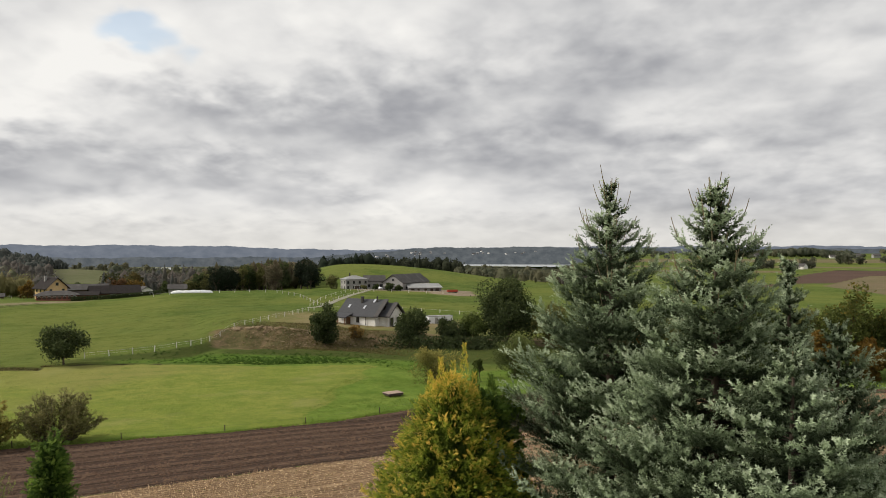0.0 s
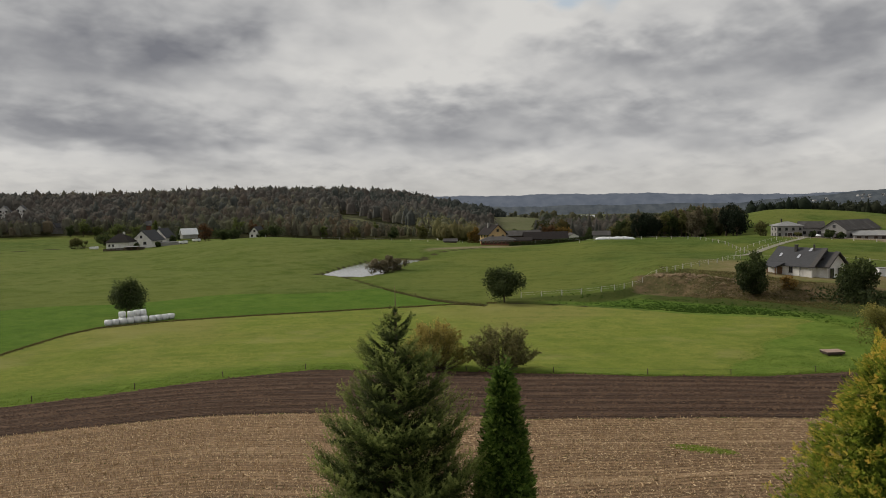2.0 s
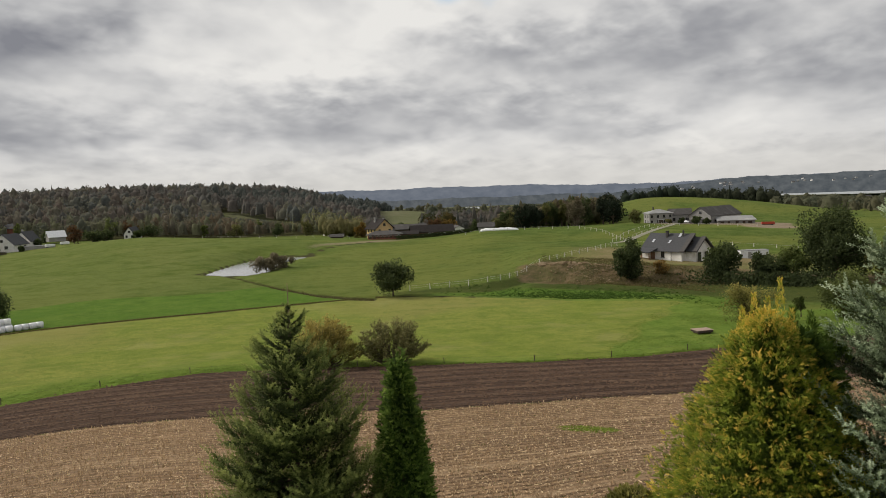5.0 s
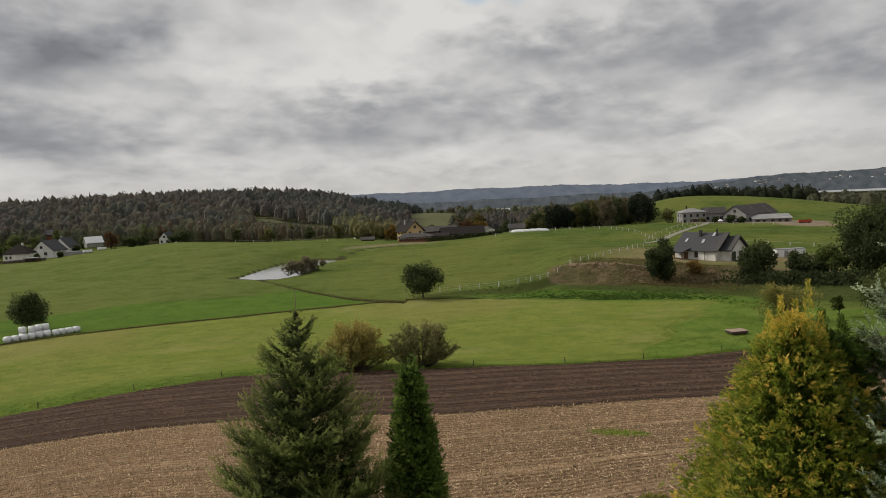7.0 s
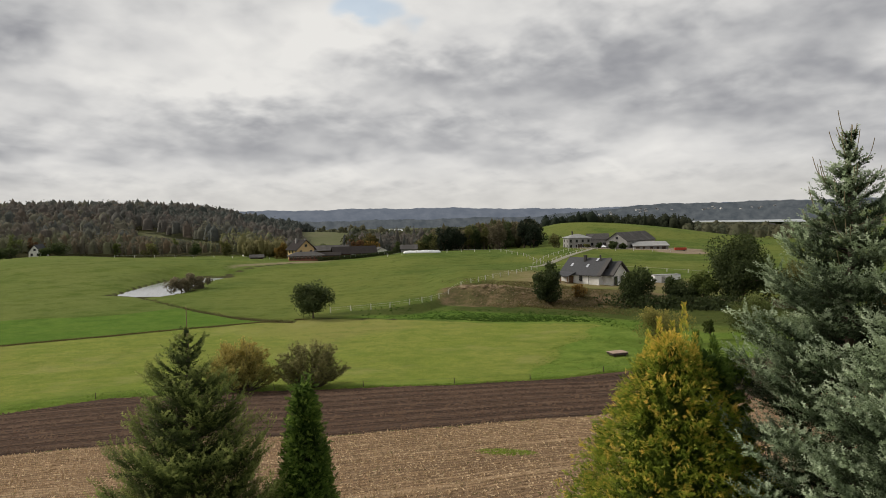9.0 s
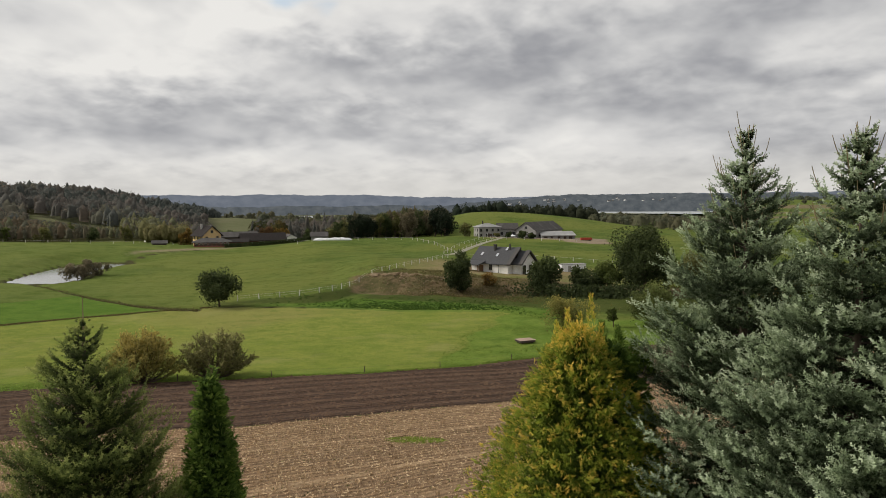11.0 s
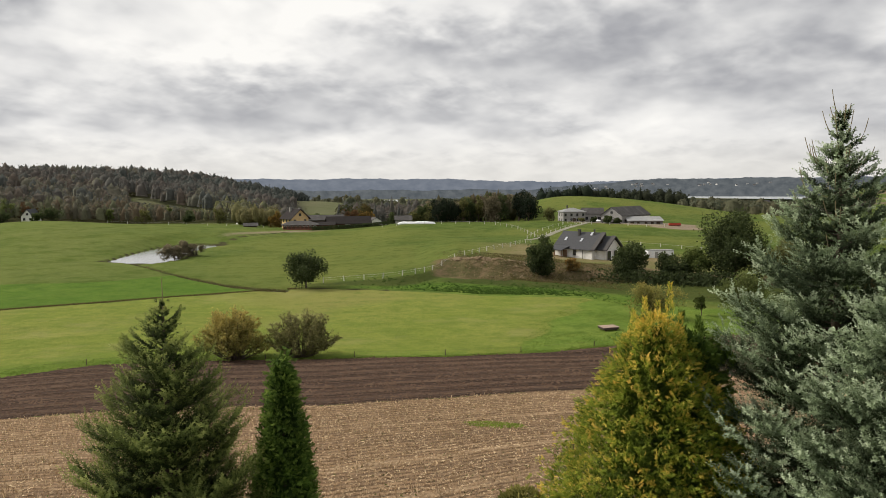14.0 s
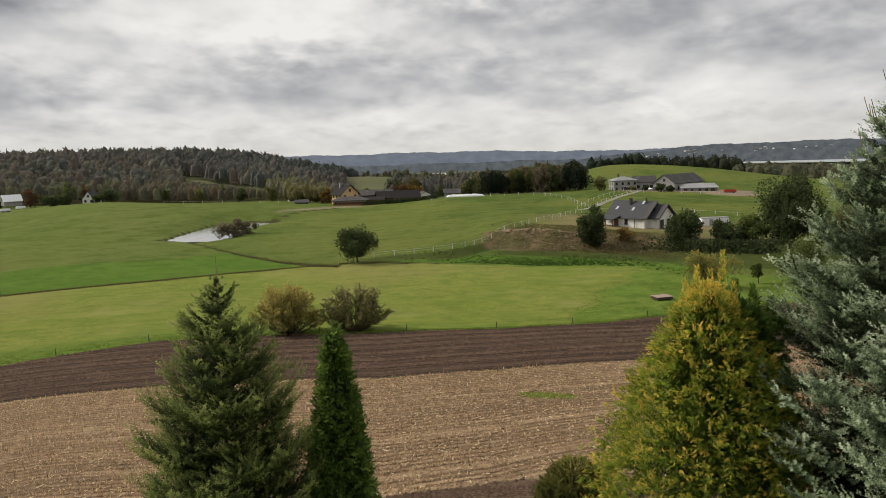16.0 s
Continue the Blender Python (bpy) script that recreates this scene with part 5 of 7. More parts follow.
def build_woods():
    shore = lambda a, r: CAM_Z - np.interp(a, [-24, -21.4, -19.1, -18.6, -0.5, 0.5, 3, 7, 12], [0.012, 0.0262, 0.0262, 0.012, 0.012, 0.0215, 0.0228, 0.0255, 0.0255]) * r + 0.004 * r * np.clip(3 * np.sin(a * 11) + 2 * np.sin(a * 4.3) - 2.6, 0, 1)
    upper = lambda a: np.interp(a, [-38.4, -33], [690, 545])
    lower = lambda a: np.interp(a, [-38.4, -33], [640, 528])
    clearing = lambda a, r: (a > -38.4) & (a < -32.9) & (r > lower(a)) & (r < upper(a))
    below = lambda a, r: np.where((a > -38.6) & (a < -32.7) & (r < upper(a)), CAM_Z + np.interp(a, [-38.4, -33], [-0.021, -0.033]) * r, 99.0)
    q = scatter(41, -68, -26.2, 545, 1060, 7.2, lambda a, r: ~clearing(a, r) & ~near_house(a, r) & (r > np.interp(a, [-53, -51, -30, -26], [572, 545, 560, 800])) & ~((a > -27.3) & (r < 1020)))
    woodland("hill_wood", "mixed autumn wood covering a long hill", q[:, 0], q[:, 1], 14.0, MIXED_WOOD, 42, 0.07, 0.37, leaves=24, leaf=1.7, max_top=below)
    q = scatter(43, -68, -28.0, 442, 582, 6.2, lambda a, r: ~clearing(a, r) & ~near_house(a, r) & (r > np.interp(a, [-62, -53.5, -51, -50, -48, -42, -34, -28], [556, 552, 510, 488, 470, 450, 442, 445])))
    woodland("edge_wood", "mixed trees along the foot of the wooded hill", q[:, 0], q[:, 1], 10.5, EDGE_WOOD, 44, 0.10, 0.32, leaves=28, leaf=1.15, max_top=below)
    q = scatter(45, -45.2, -43.2, 462, 500, 9)
    woodland("gold_edge", "orange autumn trees before the wooded hill", q[:, 0], q[:, 1], 9, GOLD_WOOD, 46, 0.0, 0.45, leaves=100, leaf=1.2)
    q = scatter(47, -31.5, -28.2, 395, 430, 4.6)
    woodland("gold_grove", "row of yellowing poplars beside the yellow house", q[:, 0], q[:, 1], 9.5, POPLAR_WOOD, 48, 0.0, 0.27, leaves=110, leaf=0.9)
    q = scatter(49, -28, -16.5, 430, 560, 10, lambda a, r: ~((a > -27) & (a < -24)))
    woodland("valley_grove", "autumn trees behind the farmstead", q[:, 0], q[:, 1], 12.5, MIXED_WOOD, 50, 0.15, 0.4, leaves=100, leaf=1.2)
    q = scatter(51, -24.0, -21.5, 425, 450, 8)
    woodland("rust_grove", "rusty orange autumn trees behind the barns", q[:, 0], q[:, 1], 13.5, GOLD_WOOD, 52, 0.0, 0.4, leaves=120, leaf=1.2)
    q = scatter(53, -26, 9.5, 620, 1150, 17, lambda a, r: ((r > 700) | (a < -10) | (a > 1.0)) & ~((a > -27.2) & (a < -23.8) & (r < 1020)))
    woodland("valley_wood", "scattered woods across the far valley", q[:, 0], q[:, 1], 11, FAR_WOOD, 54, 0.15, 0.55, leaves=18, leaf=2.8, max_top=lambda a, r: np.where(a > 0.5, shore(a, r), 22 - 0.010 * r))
    q = scatter(55, -9.2, 1.5, 640, 705, 5.0)
    woodland("pine_belt", "dark pine belt behind the round hill", q[:, 0], q[:, 1], 14.5, PINE_WOOD, 56, 0.15, 0.34, leaves=50, leaf=1.7)
    q = scatter(57, -27, 12, 1150, 1800, 26)
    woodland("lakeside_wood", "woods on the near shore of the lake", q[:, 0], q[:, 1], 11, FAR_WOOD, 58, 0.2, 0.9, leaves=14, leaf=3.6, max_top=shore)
    q = scatter(59, 21.3, 29, 1500, 1740, 16)
    woodland("ridge_wood", "dark wood on the open ridge", q[:, 0], q[:, 1], 22, FAR_WOOD, 60, 0.1, 0.5, leaves=40, leaf=3.5, max_top=lambda a, r: CAM_Z + np.interp(a, [21.3, 22.5, 25.5, 27.7, 29], [-0.006, -0.0013, 0.0029, -0.0035, -0.006]) * r)
    q = scatter(61, 9, 42, 1350, 2100, 60, lambda a, r: np.sin(a * 2.1) + np.sin(a * 0.9 + r * 0.01) > 0.2)
    woodland("far_ridge_wood", "far hedges and copses on the open ridge", q[:, 0], q[:, 1], 11, FAR_WOOD, 62, 0.1, 0.9, leaves=24, leaf=4.5)
    q = scatter(63, 8.6, 13, 520, 720, 14)
    woodland("slope_copse", "copse on the slope above the fields", q[:, 0], q[:, 1], 9, MIXED_WOOD, 64, 0.1, 0.5, leaves=70, leaf=1.7)


build_woods()


def at(az, r, dz=0.0):
    x, y = polar(az, r)
    return float(x), float(y), ground_z(x, y) + dz


def build_mid_trees():
    S = CAM_Z
    top = lambda az, r, slope: S + slope * r - ground_z(*polar(az, r))
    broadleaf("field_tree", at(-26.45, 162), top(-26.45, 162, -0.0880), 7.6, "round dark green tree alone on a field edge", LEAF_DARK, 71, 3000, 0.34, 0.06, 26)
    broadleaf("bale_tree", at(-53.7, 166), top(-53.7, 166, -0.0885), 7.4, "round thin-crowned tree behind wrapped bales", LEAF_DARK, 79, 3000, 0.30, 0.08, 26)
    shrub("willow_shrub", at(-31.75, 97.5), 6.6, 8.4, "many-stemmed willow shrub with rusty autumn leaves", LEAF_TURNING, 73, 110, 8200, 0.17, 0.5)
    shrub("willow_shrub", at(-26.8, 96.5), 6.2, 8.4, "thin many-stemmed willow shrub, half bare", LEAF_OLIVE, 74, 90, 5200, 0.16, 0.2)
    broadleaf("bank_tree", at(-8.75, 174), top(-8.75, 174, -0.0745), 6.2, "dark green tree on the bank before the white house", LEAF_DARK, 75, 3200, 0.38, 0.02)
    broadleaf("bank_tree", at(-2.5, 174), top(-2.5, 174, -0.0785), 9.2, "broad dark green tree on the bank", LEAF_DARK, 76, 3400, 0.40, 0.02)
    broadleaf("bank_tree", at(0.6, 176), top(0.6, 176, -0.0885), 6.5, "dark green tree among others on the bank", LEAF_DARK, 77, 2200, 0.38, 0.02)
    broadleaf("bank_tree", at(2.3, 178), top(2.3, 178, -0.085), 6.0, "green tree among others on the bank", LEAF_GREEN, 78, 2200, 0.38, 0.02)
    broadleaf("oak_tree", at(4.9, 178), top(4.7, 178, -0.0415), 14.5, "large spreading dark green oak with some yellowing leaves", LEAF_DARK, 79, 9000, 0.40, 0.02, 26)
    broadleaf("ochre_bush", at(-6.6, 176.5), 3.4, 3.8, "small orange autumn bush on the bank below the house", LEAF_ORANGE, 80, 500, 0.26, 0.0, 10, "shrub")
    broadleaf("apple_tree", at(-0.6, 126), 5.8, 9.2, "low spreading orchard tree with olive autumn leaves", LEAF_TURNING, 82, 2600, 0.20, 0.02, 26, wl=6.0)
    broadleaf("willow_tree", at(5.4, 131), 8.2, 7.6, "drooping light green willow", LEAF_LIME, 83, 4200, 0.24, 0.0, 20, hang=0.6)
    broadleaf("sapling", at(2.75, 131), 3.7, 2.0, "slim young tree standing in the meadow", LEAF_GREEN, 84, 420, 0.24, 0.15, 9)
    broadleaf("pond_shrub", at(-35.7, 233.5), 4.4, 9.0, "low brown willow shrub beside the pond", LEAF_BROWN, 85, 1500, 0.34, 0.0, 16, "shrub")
    broadleaf("pond_shrub", at(-34.75, 238), 4.6, 8.5, "low brown willow shrub beside the pond", LEAF_BROWN, 86, 1400, 0.34, 0.0, 16, "shrub")
    # dark leaves added under the bank trees, in place of shade and brush
    rs = np.random.default_rng(87)
    n = 3200
    a = 1.0 + rs.uniform(-1, 1, n) * rs.uniform(2.0, 6.5, n)
    r = 172 - np.abs(rs.normal(0, 2.5, n))
    x, y = polar(a, r)
    pos = np.column_stack([x, y, height(x, y) + rs.uniform(0, 1, n) ** 1.3 * np.interp(r, [154, 162, 170], [0.25, 0.7, 2.6])])
    V, F, T = leaf_quads(pos, rs.uniform(0.5, 0.95, n), 88, rs.uniform(0.05, 0.5, n))
    me = mesh_np("shade_brush", V, F, T)
    me.materials.append(LEAF_DARK)
    tagged(new("shade_brush", me), "dark brush added for the shade at the foot of the bank", "undergrowth", kind="stuff")
    # the tall mixed clump on the crest: its inner mass, then the trees of its rim
    crest = lambda a: np.interp(a, [-18.6, -17.8, -16.6, -15.8, -14.6, -13.2, -12, -10.9, -10.2, -9.5], [-0.036, -0.030, -0.018, -0.021, -0.017, -0.010, -0.010, -0.014, -0.0075, -0.014])
    q = scatter(65, -18.6, -9.7, 404, 440, 5.0)
    woodland("crest_clump", "dense autumn trees filling the clump on the crest", q[:, 0], q[:, 1], 17, CLUMP_WOOD, 66, 0.05, 0.26, leaves=110, leaf=1.0, max_top=lambda a, r: CAM_Z + (crest(a) - 0.002) * r)
    rs = np.random.default_rng(90)
    for i, a in enumerate(np.linspace(-18.2, -9.6, 38)):
        r = 395 + rs.uniform(-16, 26)
        slope = float(crest(a)) - rs.uniform(0, 0.007)
        kind = rs.choice(3, p=[0.25, 0.35, 0.40]) if a < -10.7 else 3
        kind = 3 if -17 < a < -15.2 else kind
        mat_l = (LEAF_DARK, LEAF_OLIVE, LEAF_BROWN, PINE_DARK)[kind]
        lab = ("tall dark green tree in the clump on the crest", "tall olive-leaved tree in the clump on the crest", "tall grey-brown autumn tree in the clump on the crest", "tall dark pine in the clump on the crest")[kind]
        broadleaf("clump_tree", at(a, r), top(a, r, slope), rs.uniform(6, 9.5), lab, mat_l, 900 + i, 900, 0.58, 0.05, 16, group="trees of the clump on the crest")
    for a, r, h, w, mt in ((-48.3, 432, 9.5, 9, 3), (-47.2, 440, 8, 8, 0), (-46.3, 442, 7, 8, 0), (-50.6, 420, 5, 6, 0), (-53.0, 424, 6.5, 7, 0), (-54.9, 430, 8, 9, 0), (-56.6, 425, 6, 9, 2), (-52.9, 392, 2.6, 3, 0), (-51.5, 398, 2.8, 3, 0), (-8.3, 352, 6.5, 7, 2), (-4.0, 346, 3.6, 4, 0), (-28.6, 372, 7, 7, 4), (-25.6, 388, 7.5, 8, 0), (-23.2, 402, 10, 9, 3), (-21.9, 400, 9, 9, 4), (-19.9, 402, 9, 8, 0), (-4.95, 350, 2.4, 3.6, 0), (-3.3, 346, 2.8, 4.2, 0), (-5.9, 351, 1.8, 2.6, 2), (-56.2, 548, 11, 7, 5), (-55.3, 552, 7, 9, 5), (-54.0, 546, 8, 12, 5), (-52.8, 540, 7, 11, 5), (-51.6, 505, 12, 5, 5), (-57.0, 546, 9, 5, 0), (-50.0, 478, 7, 6, 0), (-43.4, 445, 9, 9, 0), (-44.3, 440, 5, 6, 0), (-37.6, 440, 8, 9, 2), (-34.6, 436, 8, 8, 0), (-32.6, 432, 9, 8, 2), (-46.0, 470, 12, 8, 5), (-44.9, 465, 10, 8, 3), (-39.8, 450, 10, 4, 5), (-36.0, 455, 11, 4.5, 5), (-47.0, 425, 6, 8, 0)):
        mat_l = (LEAF_DARK, LEAF_TURNING, LEAF_OLIVE, LEAF_RUST, LEAF_GOLD, LEAF_LIME)[mt]
        lab = ("dark green tree standing among the buildings", "turning tree among the buildings", "olive autumn tree standing among the buildings", "rust-coloured autumn tree beside a barn", "golden autumn tree beside a farmstead", "pale yellow-green birch before the wooded hill")[mt]
        broadleaf("yard_tree", at(a, r), h, w, lab, mat_l, 1000 + int(r * 7 + a * 10) % 900, 520, 0.6, 0.03, 10, group="trees among the buildings")
    # round trees on the far slope
    for a, r, h, w in ((22.5, 850, 11, 12), (23.1, 862, 12, 13), (24.36, 866, 12.5, 12.5), (25.25, 885, 11, 9), (25.8, 880, 12.5, 11), (27.5, 1075, 14, 13), (28.0, 1057, 15, 15), (28.7, 1065, 12, 12), (30.2, 1080, 12, 14), (26.6, 1400, 11, 11)):
        broadleaf("copse_tree", at(a, r), h, w, "round grey-green tree on the far slope", LEAF_GREY, 1500 + int(r + a * 10) % 400, 420, 1.1, 0.02, 12, group="round trees on the far slope")
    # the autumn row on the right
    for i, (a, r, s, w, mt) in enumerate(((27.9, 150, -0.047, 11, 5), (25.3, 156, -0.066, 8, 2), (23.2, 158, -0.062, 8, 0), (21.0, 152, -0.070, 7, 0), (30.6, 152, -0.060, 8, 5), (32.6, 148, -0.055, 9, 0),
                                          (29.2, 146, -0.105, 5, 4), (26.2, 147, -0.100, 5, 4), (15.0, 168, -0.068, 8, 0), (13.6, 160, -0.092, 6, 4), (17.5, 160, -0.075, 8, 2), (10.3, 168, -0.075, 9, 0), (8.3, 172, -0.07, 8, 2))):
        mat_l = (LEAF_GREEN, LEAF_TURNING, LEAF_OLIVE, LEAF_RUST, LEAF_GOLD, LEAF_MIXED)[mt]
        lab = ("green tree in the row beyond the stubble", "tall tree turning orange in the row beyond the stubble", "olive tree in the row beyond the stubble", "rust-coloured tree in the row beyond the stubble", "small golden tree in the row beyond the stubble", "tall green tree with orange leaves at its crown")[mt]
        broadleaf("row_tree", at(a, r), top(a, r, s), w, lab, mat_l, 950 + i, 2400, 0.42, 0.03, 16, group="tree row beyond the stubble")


build_mid_trees()


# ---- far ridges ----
# Far hills glow of themselves, with the haze put into their blue-grey colours.
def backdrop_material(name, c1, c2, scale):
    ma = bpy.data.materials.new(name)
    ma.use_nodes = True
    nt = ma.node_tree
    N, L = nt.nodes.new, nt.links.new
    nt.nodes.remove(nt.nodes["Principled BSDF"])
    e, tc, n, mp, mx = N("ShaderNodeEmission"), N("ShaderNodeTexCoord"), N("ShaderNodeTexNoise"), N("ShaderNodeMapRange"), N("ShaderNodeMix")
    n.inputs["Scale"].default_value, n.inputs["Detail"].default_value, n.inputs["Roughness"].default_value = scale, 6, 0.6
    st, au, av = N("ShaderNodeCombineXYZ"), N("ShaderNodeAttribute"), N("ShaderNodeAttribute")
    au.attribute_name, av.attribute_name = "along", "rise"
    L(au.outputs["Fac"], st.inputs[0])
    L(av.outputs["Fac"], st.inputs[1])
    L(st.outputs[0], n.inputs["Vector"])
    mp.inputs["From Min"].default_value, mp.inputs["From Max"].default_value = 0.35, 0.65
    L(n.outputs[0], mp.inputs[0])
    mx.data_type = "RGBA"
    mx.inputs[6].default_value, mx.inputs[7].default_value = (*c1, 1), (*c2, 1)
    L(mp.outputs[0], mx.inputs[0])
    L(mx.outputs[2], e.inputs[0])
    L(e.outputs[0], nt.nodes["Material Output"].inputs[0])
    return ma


def ridge(name, label, r, az0, az1, top, rough, mat_r, seed, drop=60, back=200):
    az = np.arange(az0, az1, 0.05)
    t = top(az)
    rs = np.random.default_rng(seed)
    for f, a in ((0.9, 0.5), (2.3, 0.3), (5.1, 0.2), (11.0, 0.13)):
        t = t + rough * a * np.sin(az * f + rs.uniform(0, 6.28))
    t = t + rough * 0.10 * rs.normal(size=len(az))
    rows = []
    for k, (rr, zz) in enumerate(((r - 600, -24 + 0 * t), (r - 250, CAM_Z * 0.3 + t * r * 0.5 - 9), (r, CAM_Z + t * r), (r + back, CAM_Z + t * r - drop))):
        x, y = polar(az, rr)
        rows.append(np.column_stack([x, y, zz]))
    n = len(az)
    V = np.concatenate(rows)
    j, i = np.meshgrid(np.arange(3), np.arange(n - 1), indexing="ij")
    F = np.stack([j * n + i, j * n + i + 1, (j + 1) * n + i + 1, (j + 1) * n + i], -1).reshape(-1, 4)[:, ::-1]
    me = mesh_np(name, V, F, smooth=True, extra={"along": np.tile(np.radians(az) * r, 4), "rise": V[:, 2] * 2.0})
    me.materials.append(mat_r)
    tagged(new(name, me), label, "hills", kind="structure")


# emission colours that stand for hills seen through haze
HAZE_BLUE = backdrop_material("haze_blue_hills", (0.125, 0.143, 0.175), (0.165, 0.183, 0.215), 0.016)
LAKE_HILLS = backdrop_material("hazed_lake_hills", (0.072, 0.083, 0.092), (0.120, 0.130, 0.136), 0.035)
ridge("backdrop_far", "far wooded ridge under the clouds, blue with painted haze", 4500, -75, 60, lambda a: np.interp(a, [-75, -35, -30, -24, -18, -13, -8, -2, 8, 20, 60], [0.004, 0.006, 0.0045, 0.0045, 0.004, 0.0015, -0.0015, 0.000, 0.0025, 0.0035, 0.0035]), 0.0012, HAZE_BLUE, 1)
def lake_hill(a):
    return np.interp(a, [-36, -22, -9.5, -5, -2, 4, 12, 22, 45], [-0.0095, -0.0105, -0.0105, -0.004, 0.001, 0.0025, 0.002, 0.0, 0.0])


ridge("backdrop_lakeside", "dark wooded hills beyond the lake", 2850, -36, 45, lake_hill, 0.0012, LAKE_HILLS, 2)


# ---- buildings ----
def window(parent, side, L, W, u, z, w, h, frame_mat=None):
    """A window with frame, sill and a recessed pane on one side of a block of L by W metres."""
    m = {"f": pose(u, -W / 2, z), "b": pose(u, W / 2, z, 0, 0, 180), "r": pose(L / 2, u, z, 0, 0, 90), "l": pose(-L / 2, u, z, 0, 0, -90)}[side]
    t = 0.09
    bm = boxes((-w / 2, w / 2, -0.06, 0.02, h - t, h), (-w / 2, w / 2, -0.06, 0.02, 0, t), (-w / 2, -w / 2 + t, -0.06, 0.02, t, h - t), (w / 2 - t, w / 2, -0.06, 0.02, t, h - t), (-0.03, 0.03, -0.05, 0.02, t, h - t))
    fr = part("window", bm, frame_mat or FRAME_WHITE, parent, "", m)
    part("pane", boxes((-w / 2 + t, w / 2 - t, -0.03, 0.01, t, h - t)), GLASS, fr, "dark glass pane")
    part("sill", boxes((-w / 2 - 0.08, w / 2 + 0.08, -0.16, 0.02, -0.06, 0)), frame_mat or FRAME_WHITE, fr)
    return fr


def gable_walls(L, W, eave, top, y_off=0.0, x_off=0.0, foot=-0.8):
    bm = bmesh.new()
    prism(bm, [(-W / 2 + y_off, foot), (W / 2 + y_off, foot), (W / 2 + y_off, eave), (y_off, top), (-W / 2 + y_off, eave)], -L / 2 + x_off, L / 2 + x_off)
    return bm


def roof_slab(L, W, eave, top, over=0.5, thick=0.2, y_off=0.0, x_off=0.0, side=1):
    """One slope of a gable roof with its eaves and verges; side -1 is the front."""
    k = (top - eave) / (W / 2)
    y1, z1 = side * (W / 2 + over), eave - k * over
    poly = [(y_off, top + 0.05), (y_off + y1, z1 + 0.05), (y_off + y1, z1 + thick + 0.05), (y_off, top + thick + 0.05)]
    if side < 0:
        poly = poly[::-1]
    bm = bmesh.new()
    prism(bm, poly, -L / 2 - over + x_off, L / 2 + over + x_off)
    bmesh.ops.recalc_face_normals(bm, faces=bm.faces)
    return bm


def hip_roof(L, W, z0, z1, over=0.5, thick=0.15):
    bm = bmesh.new()
    a, b = L / 2 + over, W / 2 + over
    rl = max(L / 2 - W / 2, 0.3)
    lo = [bm.verts.new((x, y, z0 - 0.1)) for x, y in ((-a, -b), (a, -b), (a, b), (-a, b))]
    mi = [bm.verts.new((x, y, z0 - 0.1 + thick)) for x, y in ((-a, -b), (a, -b), (a, b), (-a, b))]
    r0, r1 = bm.verts.new((-rl, 0, z1)), bm.verts.new((rl, 0, z1))
    bm.faces.new(lo[::-1])
    for i in range(4):
        bm.faces.new((lo[i], lo[(i + 1) % 4], mi[(i + 1) % 4], mi[i]))
    bm.faces.new((mi[0], mi[1], r1, r0)), bm.faces.new((mi[2], mi[3], r0, r1)), bm.faces.new((mi[1], mi[2], r1)), bm.faces.new((mi[3], mi[0], r0))
    return bm


def chimney(parent, x, y, z0, z1, s=0.5, mat_c=None):
    c = part("chimney", boxes((x - s / 2, x + s / 2, y - s / 2, y + s / 2, z0, z1)), mat_c or FRAME_DARK, parent)
    part("cap", boxes((x - s / 2 - 0.08, x + s / 2 + 0.08, y - s / 2 - 0.08, y + s / 2 + 0.08, z1, z1 + 0.12)), FRAME_DARK, c)
    return c


def house(name, loc, rz, L, W, eave, top, wall, roof, label, category="house", windows=(), doors=(), chim=(), over=0.5, hip=False, frame_mat=None, group=""):
    root = thing(name, loc, label, category, group, rz)
    if hip:
        part("wall", boxes((-L / 2, L / 2, -W / 2, W / 2, -0.8, eave)), wall, root)
        part("roof", hip_roof(L, W, eave, top, over), roof, root)
    else:
        part("wall", gable_walls(L, W, eave, top), wall, root)
        for s in (-1, 1):
            part("roof_slope", roof_slab(L, W, eave, top, over, side=s), roof, root)
    for w in windows:
        window(root, w[0], L, W, *w[1:], frame_mat)
    for side, u, w, h in doors:
        m = {"f": pose(u, -W / 2, 0), "r": pose(L / 2, u, 0, 0, 0, 90), "l": pose(-L / 2, u, 0, 0, 0, -90)}[side]
        d = part("door", boxes((-w / 2, w / 2, -0.06, 0.02, 0, h)), DARK_WOOD, root, "dark door", m)
        part("door_frame", boxes((-w / 2 - 0.1, -w / 2, -0.09, 0.02, 0, h + 0.1), (w / 2, w / 2 + 0.1, -0.09, 0.02, 0, h + 0.1), (-w / 2, w / 2, -0.09, 0.02, h, h + 0.1)), FRAME_WHITE, d)
    for c in chim:
        chimney(root, *c)
    return root


def skylight(parent, x, u, W, eave, top, w=0.8, h=1.3):
    """A roof window lying on the front slope, u of the way from the ridge to the eave."""
    k = math.degrees(math.atan2(top - eave, W / 2))
    y, z = -W / 2 * u, top - (top - eave) * u + 0.27
    fr = part("skylight", boxes((-w / 2, w / 2, -h / 2, h / 2, 0, 0.07)), FRAME_DARK, parent, "roof window reflecting the sky", pose(x, y, z, k, 0, 0))
    part("pane", boxes((-w / 2 + 0.06, w / 2 - 0.06, -h / 2 + 0.06, h / 2 - 0.06, 0.07, 0.085)), SKYLIGHT, fr, "shining glass pane")


